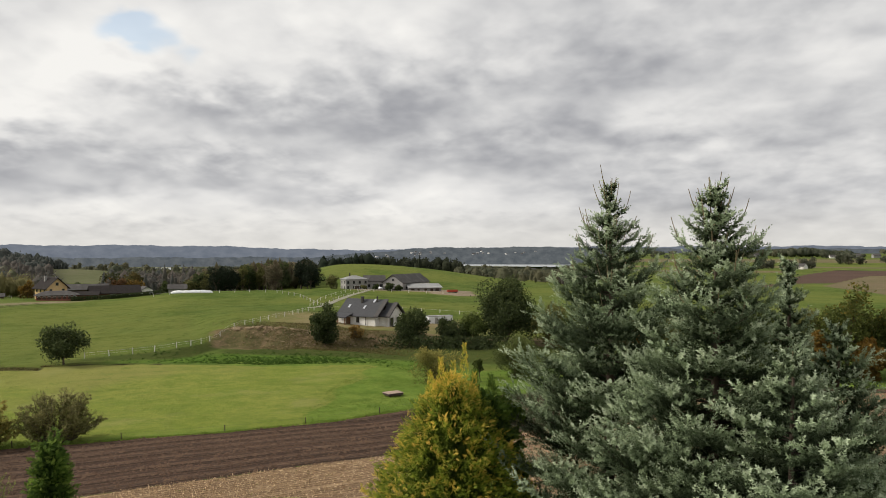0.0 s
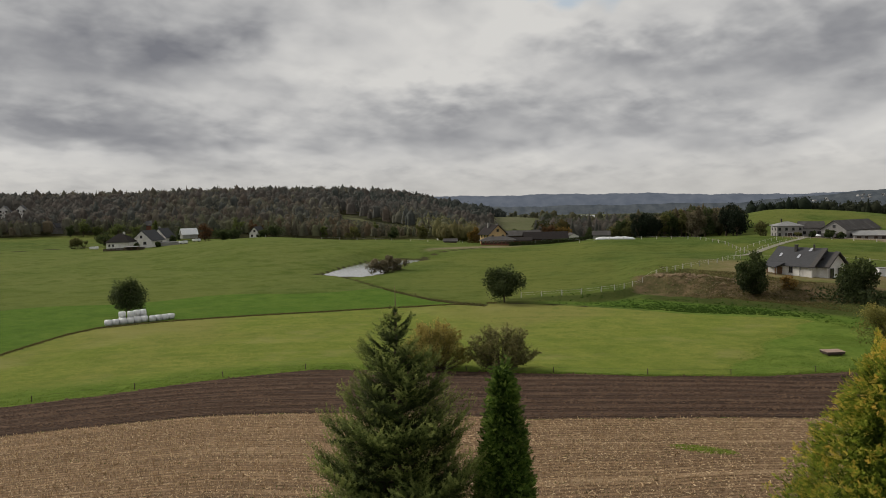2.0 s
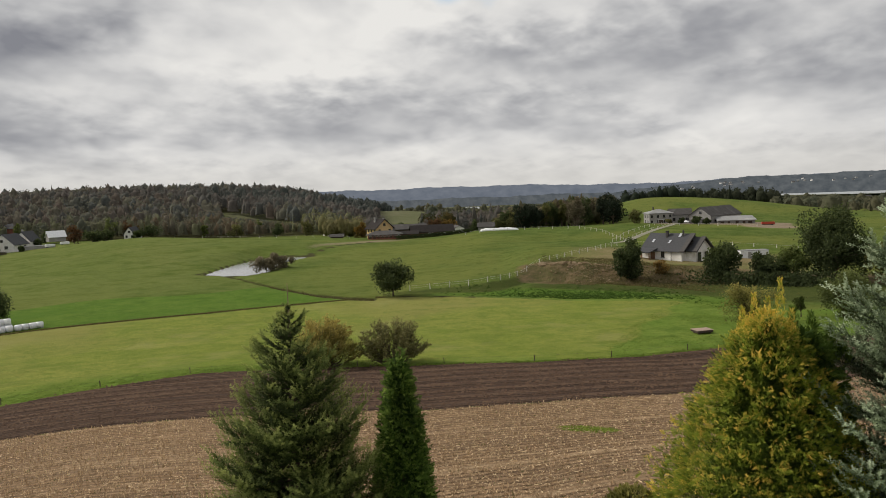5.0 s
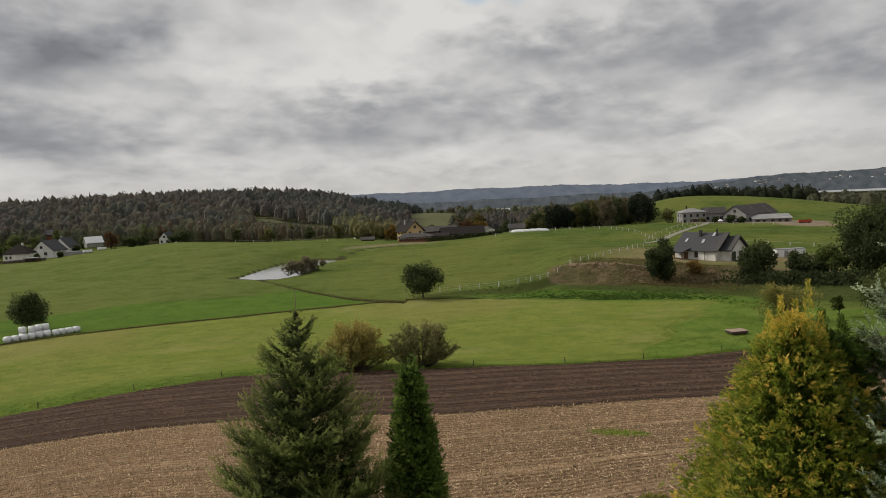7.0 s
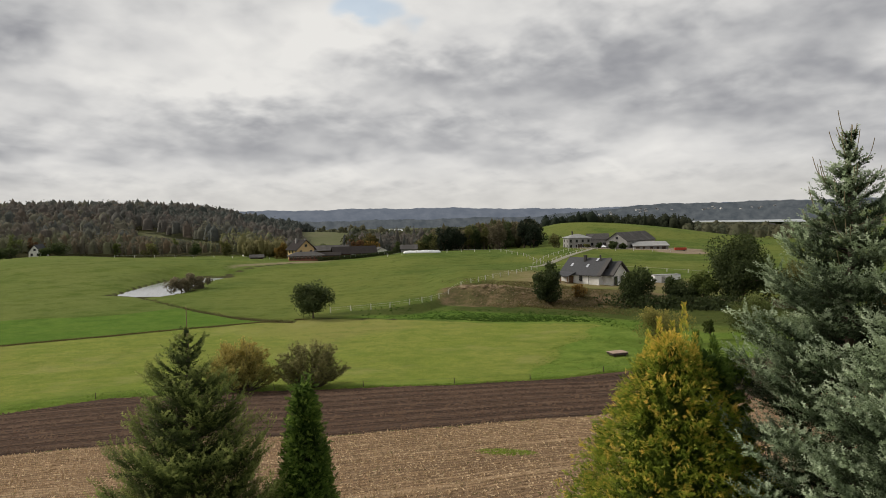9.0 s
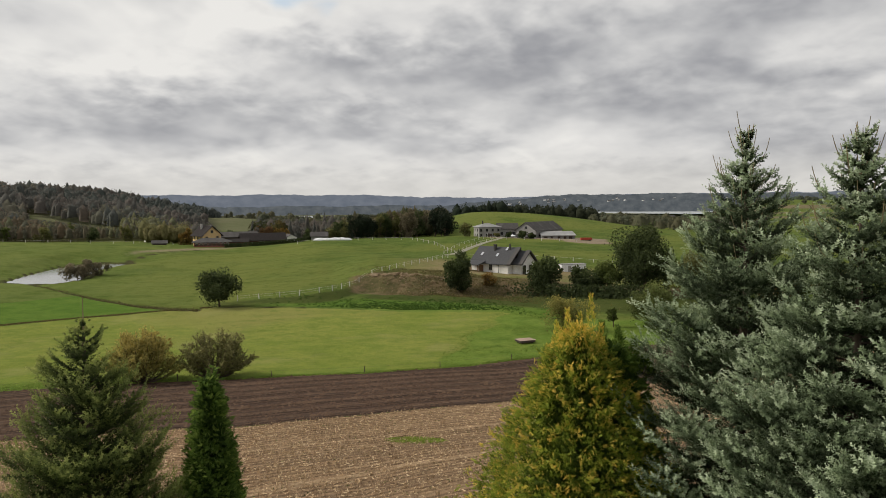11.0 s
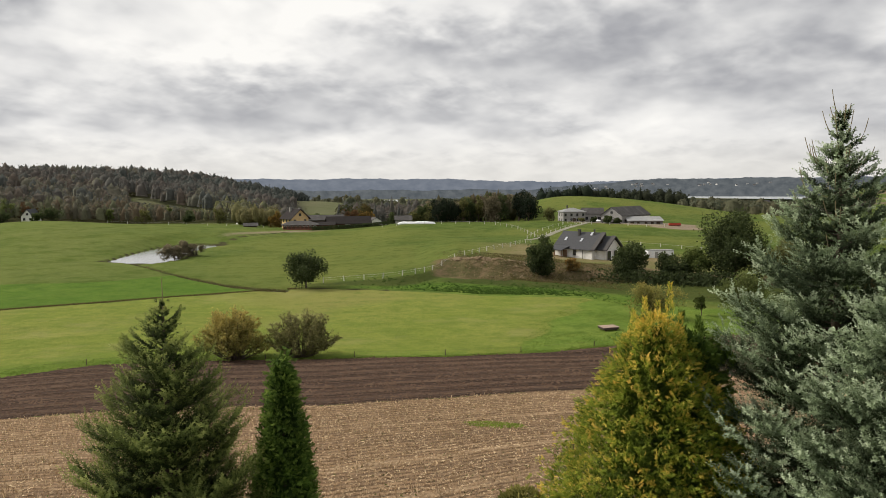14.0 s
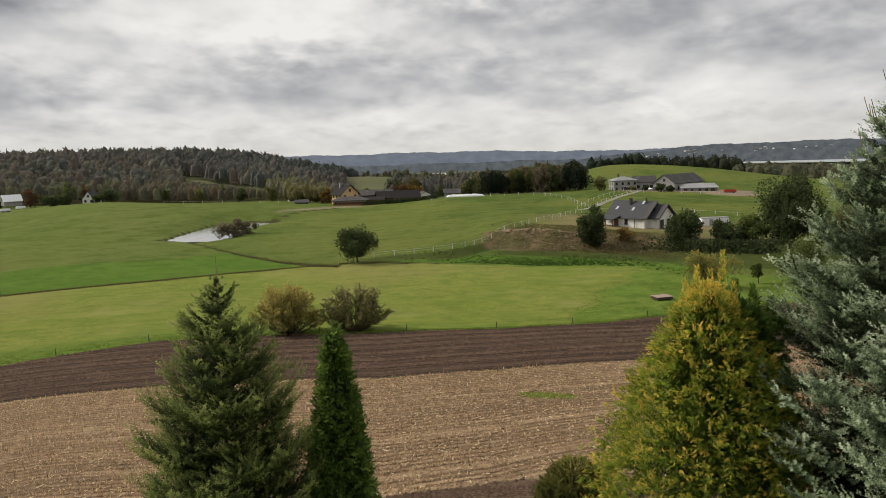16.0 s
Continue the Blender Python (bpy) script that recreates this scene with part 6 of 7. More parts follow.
def white_house():
    az, r = -5.72, 203
    x, y = polar(az, r)
    root = thing("white_house", (float(x), float(y), CAM_Z - 0.0985 * r + 0.05), "new white one-storey house with an anthracite tiled roof and roof windows", "house", rz=-az - 37)
    L, W, ev, tp = 12.0, 8.6, 2.8, 6.5
    part("wall", gable_walls(L, W, ev, tp, foot=-1.5), WHITE_WALL, root)
    for s in (-1, 1):
        part("roof_slope", roof_slab(L, W, ev, tp, 0.55, side=s), SLATE_ROOF, root)
    part("verge_board", roof_slab(0.16, W, ev, tp, 0.56, 0.34, x_off=6.46, side=-1), FRAME_DARK, root, "black verge board")
    L2, W2, e2, t2 = 2.8, 6.6, 2.8, 5.7
    wing = part("wing", gable_walls(L2, W2, e2, t2, 0.75, 7.4, -1.5), WHITE_WALL, root, "white gabled wing")
    for s in (-1, 1):
        part("wing_roof", roof_slab(L2, W2, e2, t2, 0.5, y_off=0.75, x_off=7.4, side=s), SLATE_ROOF, wing)
        part("verge_board", roof_slab(0.16, W2, e2, t2, 0.52, 0.36, y_off=0.75, x_off=9.02, side=s), FRAME_DARK, wing)
    for xx, u in ((-3.9, 0.52), (1.2, 0.55), (3.1, 0.13)):
        skylight(root, xx, u, W, ev, tp)
    skylight(root, 7.0, 0.62, 5.4, 3.2, 6.2)
    chimney(root, -0.6, -1.0, 5.2, 7.3, 0.6)
    part("vent_pipe", boxes((3.9, 4.2, -0.9, -0.6, 6.0, 7.6)), FRAME_DARK, root)
    for xx in (0.4,):
        window(root, "f", L, W, xx, 0.9, 1.0, 1.5, FRAME_DARK)
    part("downpipe", boxes((3.05, 3.17, -4.62, -4.5, 0, 2.9)), FRAME_DARK, root)
    for yy in (-1.2, 1.6):
        fr = window(wing, "r", 2 * 9.0, 7, yy, 0.1, 1.3, 2.2, FRAME_DARK)
    # porch under the roof's lower corner
    bm = bmesh.new()
    prism(bm, [(-4.3, 3.0), (-4.3, 3.2), (-7.6, 2.35), (-7.6, 2.15)], -6.6, -1.2)
    bmesh.ops.recalc_face_normals(bm, faces=bm.faces)
    part("porch_roof", bm, SLATE_ROOF, root)
    for xx, yy in ((-6.2, -7.2), (-3.9, -7.2), (-1.6, -7.2)):
        part("porch_post", boxes((xx - 0.09, xx + 0.09, yy - 0.09, yy + 0.09, -0.6, 2.2)), TIMBER, root, "brown timber post")
    part("porch_floor", boxes((-6.4, -1.4, -7.4, -4.5, -0.8, 0.02)), GREY_WALL, root)
    part("door", boxes((-3.2, -1.9, -4.58, -4.48, 0.02, 2.15)), TIMBER, root, "brown timber front door")


def farm():
    r = 360
    wins = [("f", u, z, 1.0, 1.2) for u in (-4.2, -1.4, 1.4, 4.2) for z in (0.9, 3.2)] + [("l", u, z, 1.0, 1.2) for u in (-2, 2) for z in (0.9, 3.2)]
    loc = lambda az, rr, slope: (*map(float, polar(az, rr)), CAM_Z + slope * rr)
    house("farm_residence", loc(-6.65, r, -0.0535), 6.65 + 18, 10.5, 8.5, 5.2, 6.9, GREY_WALL, PALE_ROOF, "two-storey white farmhouse with a pale hipped roof", windows=wins, doors=[("f", 0.0, 2.2, 2.3)], hip=True, chim=[(-2, 0.5, 6, 8.0)], frame_mat=FRAME_DARK)
    house("farm_link", loc(-5.15, r + 5, -0.053), 5.15 + 6, 9.5, 6, 4.3, 6.6, GREY_WALL, GREY_ROOF, "low linking wing with a grey roof between farm buildings", "outbuilding", windows=[("f", u, 1.4, 1.6, 1.3) for u in (-3, 0, 3)], frame_mat=FRAME_DARK)
    # gabled barn, its gable turned to the valley: ridge along local x
    house("farm_barn", loc(-2.75, r + 6, -0.0560), 2.75 + 58, 24, 11, 4.8, 8.4, GREY_WALL, GREY_ROOF, "long grey gabled barn with an attic window", "barn",
          windows=[("l", -2.2, 2.4, 1.3, 1.1), ("l", 1.6, 2.4, 1.3, 1.1), ("l", -0.2, 5.6, 1.3, 1.1)] + [("f", u, 2.2, 2.2, 0.7) for u in (-8, -3, 2, 7)], doors=[("l", -4.2, 1.4, 2.6)], frame_mat=FRAME_DARK)
    az, rr = -1.45, r - 4
    root = thing("farm_annex", loc(az, rr, -0.0570), "low lean-to barn with a pale sheet roof and open bays", "barn", rz=-az + 12)
    bm = bmesh.new()
    prism(bm, [(-3.6, -0.8), (3.6, -0.8), (3.6, 3.7), (-3.6, 2.4)], -7.6, 7.6)
    part("wall", bm, GREY_WALL, root)
    bm = bmesh.new()
    prism(bm, [(-4.4, 2.3), (4.0, 3.85), (4.0, 4.05), (-4.4, 2.5)], -8.1, 8.1)
    part("roof", bm, PALE_ROOF, root)
    # dark panels put in place of the open bays' inner shade
    for u, w in ((-5.9, 1.6), (-3.2, 1.0), (0.2, 1.2), (3.0, 1.2), (5.6, 1.6)):
        part("bay_panel", boxes((u - w / 2, u + w / 2, -3.66, -3.5, 0, 2.0)), DARK_WOOD, root, "dark panel standing in for an open bay's shade")
    house("farm_shed", loc(-3.9, r - 9, -0.0585), 3.9, 6.5, 4.5, 2.2, 3.3, DARK_WOOD, GREY_ROOF, "low dark timber shed with a grey roof", "shed")
    root = thing("garden_umbrella", loc(-4.75, r - 6, -0.0570), "open white garden umbrella beside the farm", "umbrella")
    V, F = tube([[0, 0, -0.3], [0, 0, 1.2], [0, 0, 2.5]], [0.04, 0.04, 0.03], 6)
    part("pole", mesh_np("pole", V, F), FRAME_WHITE, root)
    V, F = tube([[0, 0, 2.0], [0, 0, 2.35], [0, 0, 2.75]], [1.9, 1.1, 0.03], 8)
    part("canopy", mesh_np("canopy", V, F), FILM_WHITE, root, "white canopy")
    # red wagon
    root = thing("farm_wagon", loc(0.7, 346, -0.0590), "faded red farm wagon standing on bare soil", "wagon", rz=-0.7 + 10)
    part("bed", boxes((-2.4, 2.4, -1.0, 1.0, 0.8, 1.0)), DARK_WOOD, root)
    part("side_board", boxes((-2.4, 2.4, -1.05, -0.98, 1.0, 1.9)), RED_PAINT, root)
    part("side_board", boxes((-2.4, 2.4, 0.98, 1.05, 1.0, 1.9)), RED_PAINT, root)
    part("end_board", boxes((-2.47, -2.4, -1.0, 1.0, 1.0, 1.9)), RED_PAINT, root)
    part("end_board", boxes((2.4, 2.47, -1.0, 1.0, 1.0, 1.9)), RED_PAINT, root)
    for xx in (-1.5, 1.5):
        for yy in (-0.9, 0.9):
            V, F = tube([[xx, yy - 0.12, 0.45], [xx, yy + 0.12, 0.45]], [0.45, 0.45], 14)
            n = len(V)
            V = np.concatenate([V, [[xx, yy - 0.12, 0.45], [xx, yy + 0.12, 0.45]]])
            caps = np.array([[n, (i + 1) % 14, i, i] for i in range(14)] + [[n + 1, 14 + i, 14 + (i + 1) % 14, 14 + (i + 1) % 14] for i in range(14)])[:, :3]
            part("wheel", mesh_np("wheel", V, [F, caps]), RUBBER, root)


def shed_container():
    az, r = -0.25, 214
    root = thing("white_container", (*map(float, polar(az, r)), CAM_Z - 0.0985 * r), "long low white site container", "container", rz=-az + 24)
    part("body", boxes((-3.9, 3.4, -1.25, 1.25, -0.6, 2.3)), FILM_WHITE, root)
    part("roof", boxes((-4.0, 3.5, -1.35, 1.35, 2.3, 2.42)), PALE_ROOF, root)
    for u in np.linspace(-3.2, 2.8, 6):
        part("rib", boxes((u - 0.06, u + 0.06, -1.3, -1.25, 0, 2.28)), FRAME_WHITE, root)
    part("door", boxes((-2.0, -1.1, -1.31, -1.25, 0, 2.0)), GREY_WALL, root)


def yellow_farm():
    r = 345
    loc = lambda az, rr, slope: (*map(float, polar(az, rr)), CAM_Z + slope * rr)
    house("yellow_house", loc(-27.2, r + 12, -0.0600), 27.2 - 62, 9.5, 8.6, 5.6, 9.4, YELLOW_WALL, BROWN_ROOF, "yellow gabled country house with a dark roof", windows=[("r", u, z, 1.1, 1.3) for u in (-2.6, 2.6) for z in (0.9, 3.6)] + [("r", 0.0, 6.4, 1.2, 1.2)] + [("f", u, 3.6, 1.1, 1.3) for u in (-3, 0, 3)], chim=[(-1.5, -1.5, 7, 10.4, 0.8, GREY_WALL), (2.0, 1.2, 7, 10.0, 0.7, GREY_WALL)], over=0.9, frame_mat=FRAME_DARK)
    az = -26.85
    root = thing("brick_pavilion", loc(az, r - 2, -0.0612), "low red-brick pavilion with white arches and a grey hipped roof", "pavilion", rz=-az)
    part("wall", boxes((-7.5, 7.5, -3.5, 3.5, -0.6, 1.0)), BRICK, root, "red brick base wall")
    part("upper_wall", boxes((-7.4, 7.4, -3.35, 3.4, 1.0, 2.5)), DARK_WOOD, root)
    for u in np.linspace(-7.2, 7.2, 9):
        part("pillar", boxes((u - 0.22, u + 0.22, -3.55, -3.3, 1.0, 2.5)), BRICK, root)
    for u in np.linspace(-6.3, 6.3, 8):
        V, F = tube([[u + 0.62 * math.cos(t), -3.42, 1.75 + 0.55 * math.sin(t)] for t in np.linspace(0, math.pi, 9)], [0.13] * 9, 5)
        part("arch", mesh_np("arch", V, F), FRAME_WHITE, root, "white arch")
    part("roof", hip_roof(15, 7.2, 2.6, 4.3, 0.7), GREY_ROOF, root)
    house("long_barn", loc(-23.3, r + 12, -0.0600), 23.3 + 8, 19, 8, 3.0, 5.6, STABLE_WALL, BROWN_ROOF, "long low red-brown timber stable with a dark roof", "barn", windows=[("f", u, 1.2, 1.2, 0.8) for u in (-7.5, -5, 5.5, 8)], doors=[("f", -1.0, 2.2, 2.2), ("f", 3.0, 1.4, 2.2)], over=0.9)
    house("stable_wing", loc(-25.0, r + 6, -0.0612), 25.0 - 8, 8.5, 6, 2.5, 3.6, BRICK, BROWN_ROOF, "low red-brown stable wing with a dark roof", "barn", over=0.7)
    house("back_barn", loc(-25.0, r + 32, -0.0550), 25.0, 17, 8, 2.8, 4.9, DARK_WOOD, GREY_ROOF, "dark barn with a grey roof behind the stable", "barn")
    house("white_shed", loc(-21.35, r + 30, -0.0560), 21.35 - 75, 7, 5, 2.4, 3.7, WHITE_WALL, GREY_ROOF, "small white gabled shed", "shed")
    house("grey_shed", loc(-19.2, r + 40, -0.0545), 19.2, 8, 6, 2.2, 4.0, GREY_WALL, GREY_ROOF, "grey shed with a pitched roof behind the crest", "shed")
    house("low_hut", loc(-30.4, r + 20, -0.0585), 30.4, 6, 4, 1.8, 2.8, DARK_WOOD, GREY_ROOF, "low dark hut with a grey roof", "shed")
    # plastic-covered clamp on the crest
    az, rr = -18.2, 330
    root = thing("silage_clamp", (*map(float, polar(az, rr)), ground_z(*polar(az, rr)) - 0.1), "long low silage clamp under white plastic film", "silage clamp", rz=-az - 2)
    s = np.linspace(-1, 1, 25)
    V, F = tube(np.column_stack([s * 8.4, 0.1 * np.sin(s * 7), 0.1 * np.sin(s * 5) + 0.1]), 1.75 * (1 - np.abs(s) ** 6) ** 0.5 * (1 + 0.06 * np.sin(s * 17)) + 0.05, 12)
    V[:, 2] = np.maximum(V[:, 2] * 0.6, -0.4)
    part("cover", mesh_np("cover", V, F, smooth=True), FILM_WHITE, root)
    # dark clipped hedge below the stable
    rs = np.random.default_rng(5)
    n = 5200
    a, rr = rs.uniform(-26.0, -20.3, n), r - 9 + rs.normal(0, 0.5, n)
    xx, yy = polar(a, rr)
    pos = np.column_stack([xx, yy, height(xx, yy) + rs.uniform(0, 1.7, n)])
    V, F, T = leaf_quads(pos, rs.uniform(0.35, 0.6, n), 6, rs.uniform(0.05, 0.45, n))
    me = mesh_np("hedge", V, F, T)
    me.materials.append(LEAF_DARK)
    tagged(new("hedge", me), "dark clipped hedge below the stable", "hedge", kind="stuff")


def left_houses():
    r = 400
    loc = lambda az, rr, slope: (*map(float, polar(az, rr)), CAM_Z + slope * rr)
    house("hipped_house", loc(-53.85, r, -0.0500), 53.85 - 25, 11, 8.5, 3.3, 7.4, WHITE_WALL, BROWN_ROOF, "white house with a dark brown hipped roof", windows=[("f", u, 1.2, 0.9, 1.2) for u in (-4, -2.2)] + [("l", u, 1.2, 0.9, 1.2) for u in (-2, 1)], hip=True, chim=[(1.5, 0, 6.4, 8.2, 0.8, WHITE_WALL)], frame_mat=FRAME_DARK)
    root = thing("carport", loc(-53.2, r - 16, -0.0545), "open timber carport with a pale flat roof on posts", "carport", rz=43.2)
    part("roof", boxes((-3.1, 3.1, -2.6, 2.6, 2.45, 2.68)), PALE_ROOF, root, "pale sheet roof")
    for u in (-2.7, 0.0, 2.7):
        for v in (-2.2, 2.2):
            part("post", boxes((u - 0.12, u + 0.12, v - 0.12, v + 0.12, -0.8, 2.45)), TIMBER, root)
    part("back_wall", boxes((-2.7, 2.7, 2.26, 2.36, -0.6, 2.4)), DARK_WOOD, root, "dark boarded back wall")
    house("gabled_house", loc(-52.1, r + 10, -0.0475), 52.1 + 60, 12, 10.5, 2.9, 7.6, WHITE_WALL, SLATE_ROOF, "white gabled house with a dark slate roof", windows=[("l", 0.4, 4.0, 1.2, 1.3), ("l", 2.6, 0.9, 1.3, 1.3), ("l", -1.5, 0.9, 1.6, 1.4), ("f", -1, 0.8, 1.4, 1.4), ("f", 3, 0.8, 1.4, 1.4)], frame_mat=FRAME_DARK)
    house("gabled_house", loc(-51.1, r + 22, -0.0455), 51.1 + 60, 9, 8, 3.4, 7.8, WHITE_WALL, SLATE_ROOF, "second white gabled house with a dark roof and chimney", windows=[("l", 0.0, 3.9, 1.2, 1.3), ("l", 1.8, 0.9, 1.3, 1.3)], chim=[(-2.0, 0.8, 6, 9.0, 0.7, GREY_WALL)], frame_mat=FRAME_DARK)
    house("cottage", loc(-44.6, 455, -0.0430), 44.6 + 62, 8, 6.4, 3.0, 6.6, WHITE_WALL, SLATE_ROOF, "small white gabled cottage with a dark roof below the wood", windows=[("l", 0.0, 3.7, 1.2, 1.1), ("l", 1.6, 1.0, 1.2, 1.3), ("l", -1.6, 1.0, 1.2, 1.3)], frame_mat=FRAME_DARK)
    house("white_barn", loc(-49.4, 470, -0.0385), 49.4 + 14, 8.6, 6.5, 1.8, 4.8, GREY_WALL, FILM_WHITE, "barn with a bright white sheet roof", "barn")
    for k, a in enumerate(np.arange(-54.9, -52.4, 0.30)):
        x, y = polar(a, 386)
        root = thing("board_fence", (float(x), float(y), ground_z(x, y)), "weathered dark board fence panel before the garden", "fence panel", "board fence round the garden", rz=-a)
        part("rail", boxes((-1.0, 1.0, 0.03, 0.08, 0.35, 0.45)), DARK_WOOD, root)
        for u in np.arange(-0.9, 1.0, 0.3):
            part("board", boxes((u - 0.13, u + 0.13, 0, 0.03, -0.1, 1.25)), DARK_WOOD, root)
    house("garden_wall", loc(-50.6, r + 8, -0.0470), 50.6, 16, 1.2, 0.9, 1.2, GREY_WALL, PALE_ROOF, "low pale garden wall", "wall", over=0.1)
    for i, (az, rr, s) in enumerate(((-55.6, 396, -0.0500), (-48.9, 404, -0.0450), (-49.8, 398, -0.0470))):
        root = thing("garden_wagon", loc(az, rr, s), "small pale covered trailer parked by the gardens", "trailer", rz=-az + 10 * i)
        bm = boxes((-2.0, 2.0, -0.9, 0.9, 0.35, 1.5))
        bmesh.ops.bevel(bm, geom=bm.edges[:], offset=0.18, segments=2, affect="EDGES")
        part("body", bm, FILM_WHITE, root)
        for xx in (-1.2, 1.2):
            V, F = tube([[xx, -0.9, 0.3], [xx, 0.9, 0.3]], [0.32, 0.32], 10)
            part("wheel", mesh_np("wheel", V, F), RUBBER, root)


def far_houses():
    """Single houses far off: on the wooded hill, across the lake and on the open ridge."""
    rs = np.random.default_rng(77)
    for az, r, L, wall in HILL_HOUSES:
        x, y = map(float, polar(az, r))
        gable = az < -59
        house("hillside_house", (x, y, ground_z(x, y) + 0.8), -az + (80 if gable else rs.uniform(-50, 50)), L, 9 if gable else 7, 5.2 if gable else 3.6, 9.6 if gable else 6.4, wall, SLATE_ROOF if gable else (GREY_ROOF, SLATE_ROOF, BROWN_ROOF)[int(rs.integers(3))], "white gabled house in a gap of the wood" if gable else "house half hidden in the wood on the hill", windows=[("l", u, z, 1.3, 1.5) for u in (-2, 2) for z in (1.2, 4.2)] if gable else (), frame_mat=FRAME_DARK, group="houses among the trees")
    for i in range(28):
        az = float(np.clip(rs.normal(-1.5, 2.2), -5, 3)) if i < 18 else rs.uniform(2, 11)
        t, k = float(lake_hill(az)), rs.uniform(0.08, 0.45)
        z2, z3 = -2.4 + 1425 * t, CAM_Z + 2850 * t
        x, y = map(float, polar(az, 2600 + 250 * k - 6))
        house("village_house", (x, y, z2 + (z3 - z2) * k - 1), -az + rs.uniform(-60, 60), 7, 5, 2.8, 4.6, (WHITE_WALL, GREY_WALL, GREY_WALL)[int(rs.integers(3))], (PALE_ROOF, PALE_ROOF, GREY_ROOF)[int(rs.integers(3))], "small far house in the village beyond the lake", group="village beyond the lake")
    for az, r, L, s, wall in ((27.1, 1430, 12, -0.0105, WHITE_WALL), (28.5, 1480, 11, -0.009, GREY_WALL), (29.6, 1470, 12, -0.009, GREY_WALL), (22.3, 1490, 11, -0.009, GREY_WALL), (25.17, 868, 9, -0.0234, WHITE_WALL), (31.3, 1470, 12, -0.009, BRICK), (6.6, 1250, 14, -0.0292, WHITE_WALL)):
        x, y = map(float, polar(az, r))
        house("ridge_house", (x, y, CAM_Z + s * r - 1.0), -az + rs.uniform(-40, 40), L, 8, 3.6, 6.2, wall, GREY_ROOF, "pale farmhouse on the far open ridge", group="houses on the ridge")


def lane():
    route = [(-10.0, 247), (-9.3, 256), (-8.6, 270), (-7.7, 290), (-6.8, 312), (-5.9, 334), (-5.3, 350)]
    pts = np.array([polar(a, r) for a, r in route])
    t = np.linspace(0, len(route) - 1, 80)
    c = np.column_stack([np.interp(t, range(len(route)), pts[:, i]) for i in (0, 1)])
    d = unit(np.gradient(c, axis=0))
    nrm = np.column_stack([-d[:, 1], d[:, 0]])
    rows = [c + nrm * w for w in (-1.15, -0.4, 0.4, 1.15)]
    V = np.concatenate([np.column_stack([q, height(q[:, 0], q[:, 1]) + 0.12]) for q in rows])
    j, i = np.meshgrid(np.arange(3), np.arange(79), indexing="ij")
    F = np.stack([j * 80 + i, j * 80 + i + 1, (j + 1) * 80 + i + 1, (j + 1) * 80 + i], -1).reshape(-1, 4)
    me = mesh_np("farm_lane", V, F[:, ::-1], smooth=True)
    me.materials.append(material("pale_gravel", (0.25, 0.235, 0.19), (0.18, 0.175, 0.13), 0.8, 0.95, 0.5, 8, third=(0.17, 0.17, 0.08)))
    tagged(new("farm_lane", me), "pale gravel lane climbing to the farm", "lane", kind="structure")


white_house()
lane()
farm()
shed_container()
yellow_farm()
left_houses()
far_houses()


# ---- fences, bales and small things ----
def post_mesh(w, h, cap=0.03):
    bm = boxes((-w / 2, w / 2, -w / 2, w / 2, -0.4, h))
    top = [v for v in bm.verts if v.co.z > h - 0.01]
    bmesh.ops.scale(bm, vec=(0.8, 0.8, 1), verts=top)
    me = bpy.data.meshes.new("post")
    bm.to_mesh(me)
    bm.free()
    return me


def fence(label, route, gap, h, w, mat_p, rails=(), seed=0):
    """Posts set along a route of bearings and distances, with thin rails that follow the ground."""
    rs = np.random.default_rng(seed)
    pts = np.array([polar(a, r) for a, r in route])
    seg = np.hypot(*np.diff(pts, axis=0).T)
    run = np.concatenate([[0], np.cumsum(seg)])
    n = max(2, int(run[-1] / gap))
    d = np.clip(np.linspace(0, run[-1], n) + rs.normal(0, gap * 0.04, n), 0, run[-1])
    px, py = np.interp(d, run, pts[:, 0]), np.interp(d, run, pts[:, 1])
    pz = height(px, py)
    root = thing("fence", (float(px[0]), float(py[0]), float(pz[0])), label, "fence")
    me = post_mesh(w, h)
    me.materials.append(mat_p)
    for x, y, z in zip(px, py, pz):
        part("post", me, mat_p, root, "", pose(x - px[0], y - py[0], z - pz[0], rs.normal(0, 2.0), rs.normal(0, 2.0), rs.uniform(0, 90)))
    for zr, rad in rails:
        s = np.linspace(0, run[-1], n * 3)
        x, y = np.interp(s, run, pts[:, 0]), np.interp(s, run, pts[:, 1])
        V, F = tube(np.column_stack([x - px[0], y - py[0], height(x, y) + zr - pz[0]]), np.full(len(s), rad), 4)
        part("rail", mesh_np("rail", V, F), mat_p, root)
    return root


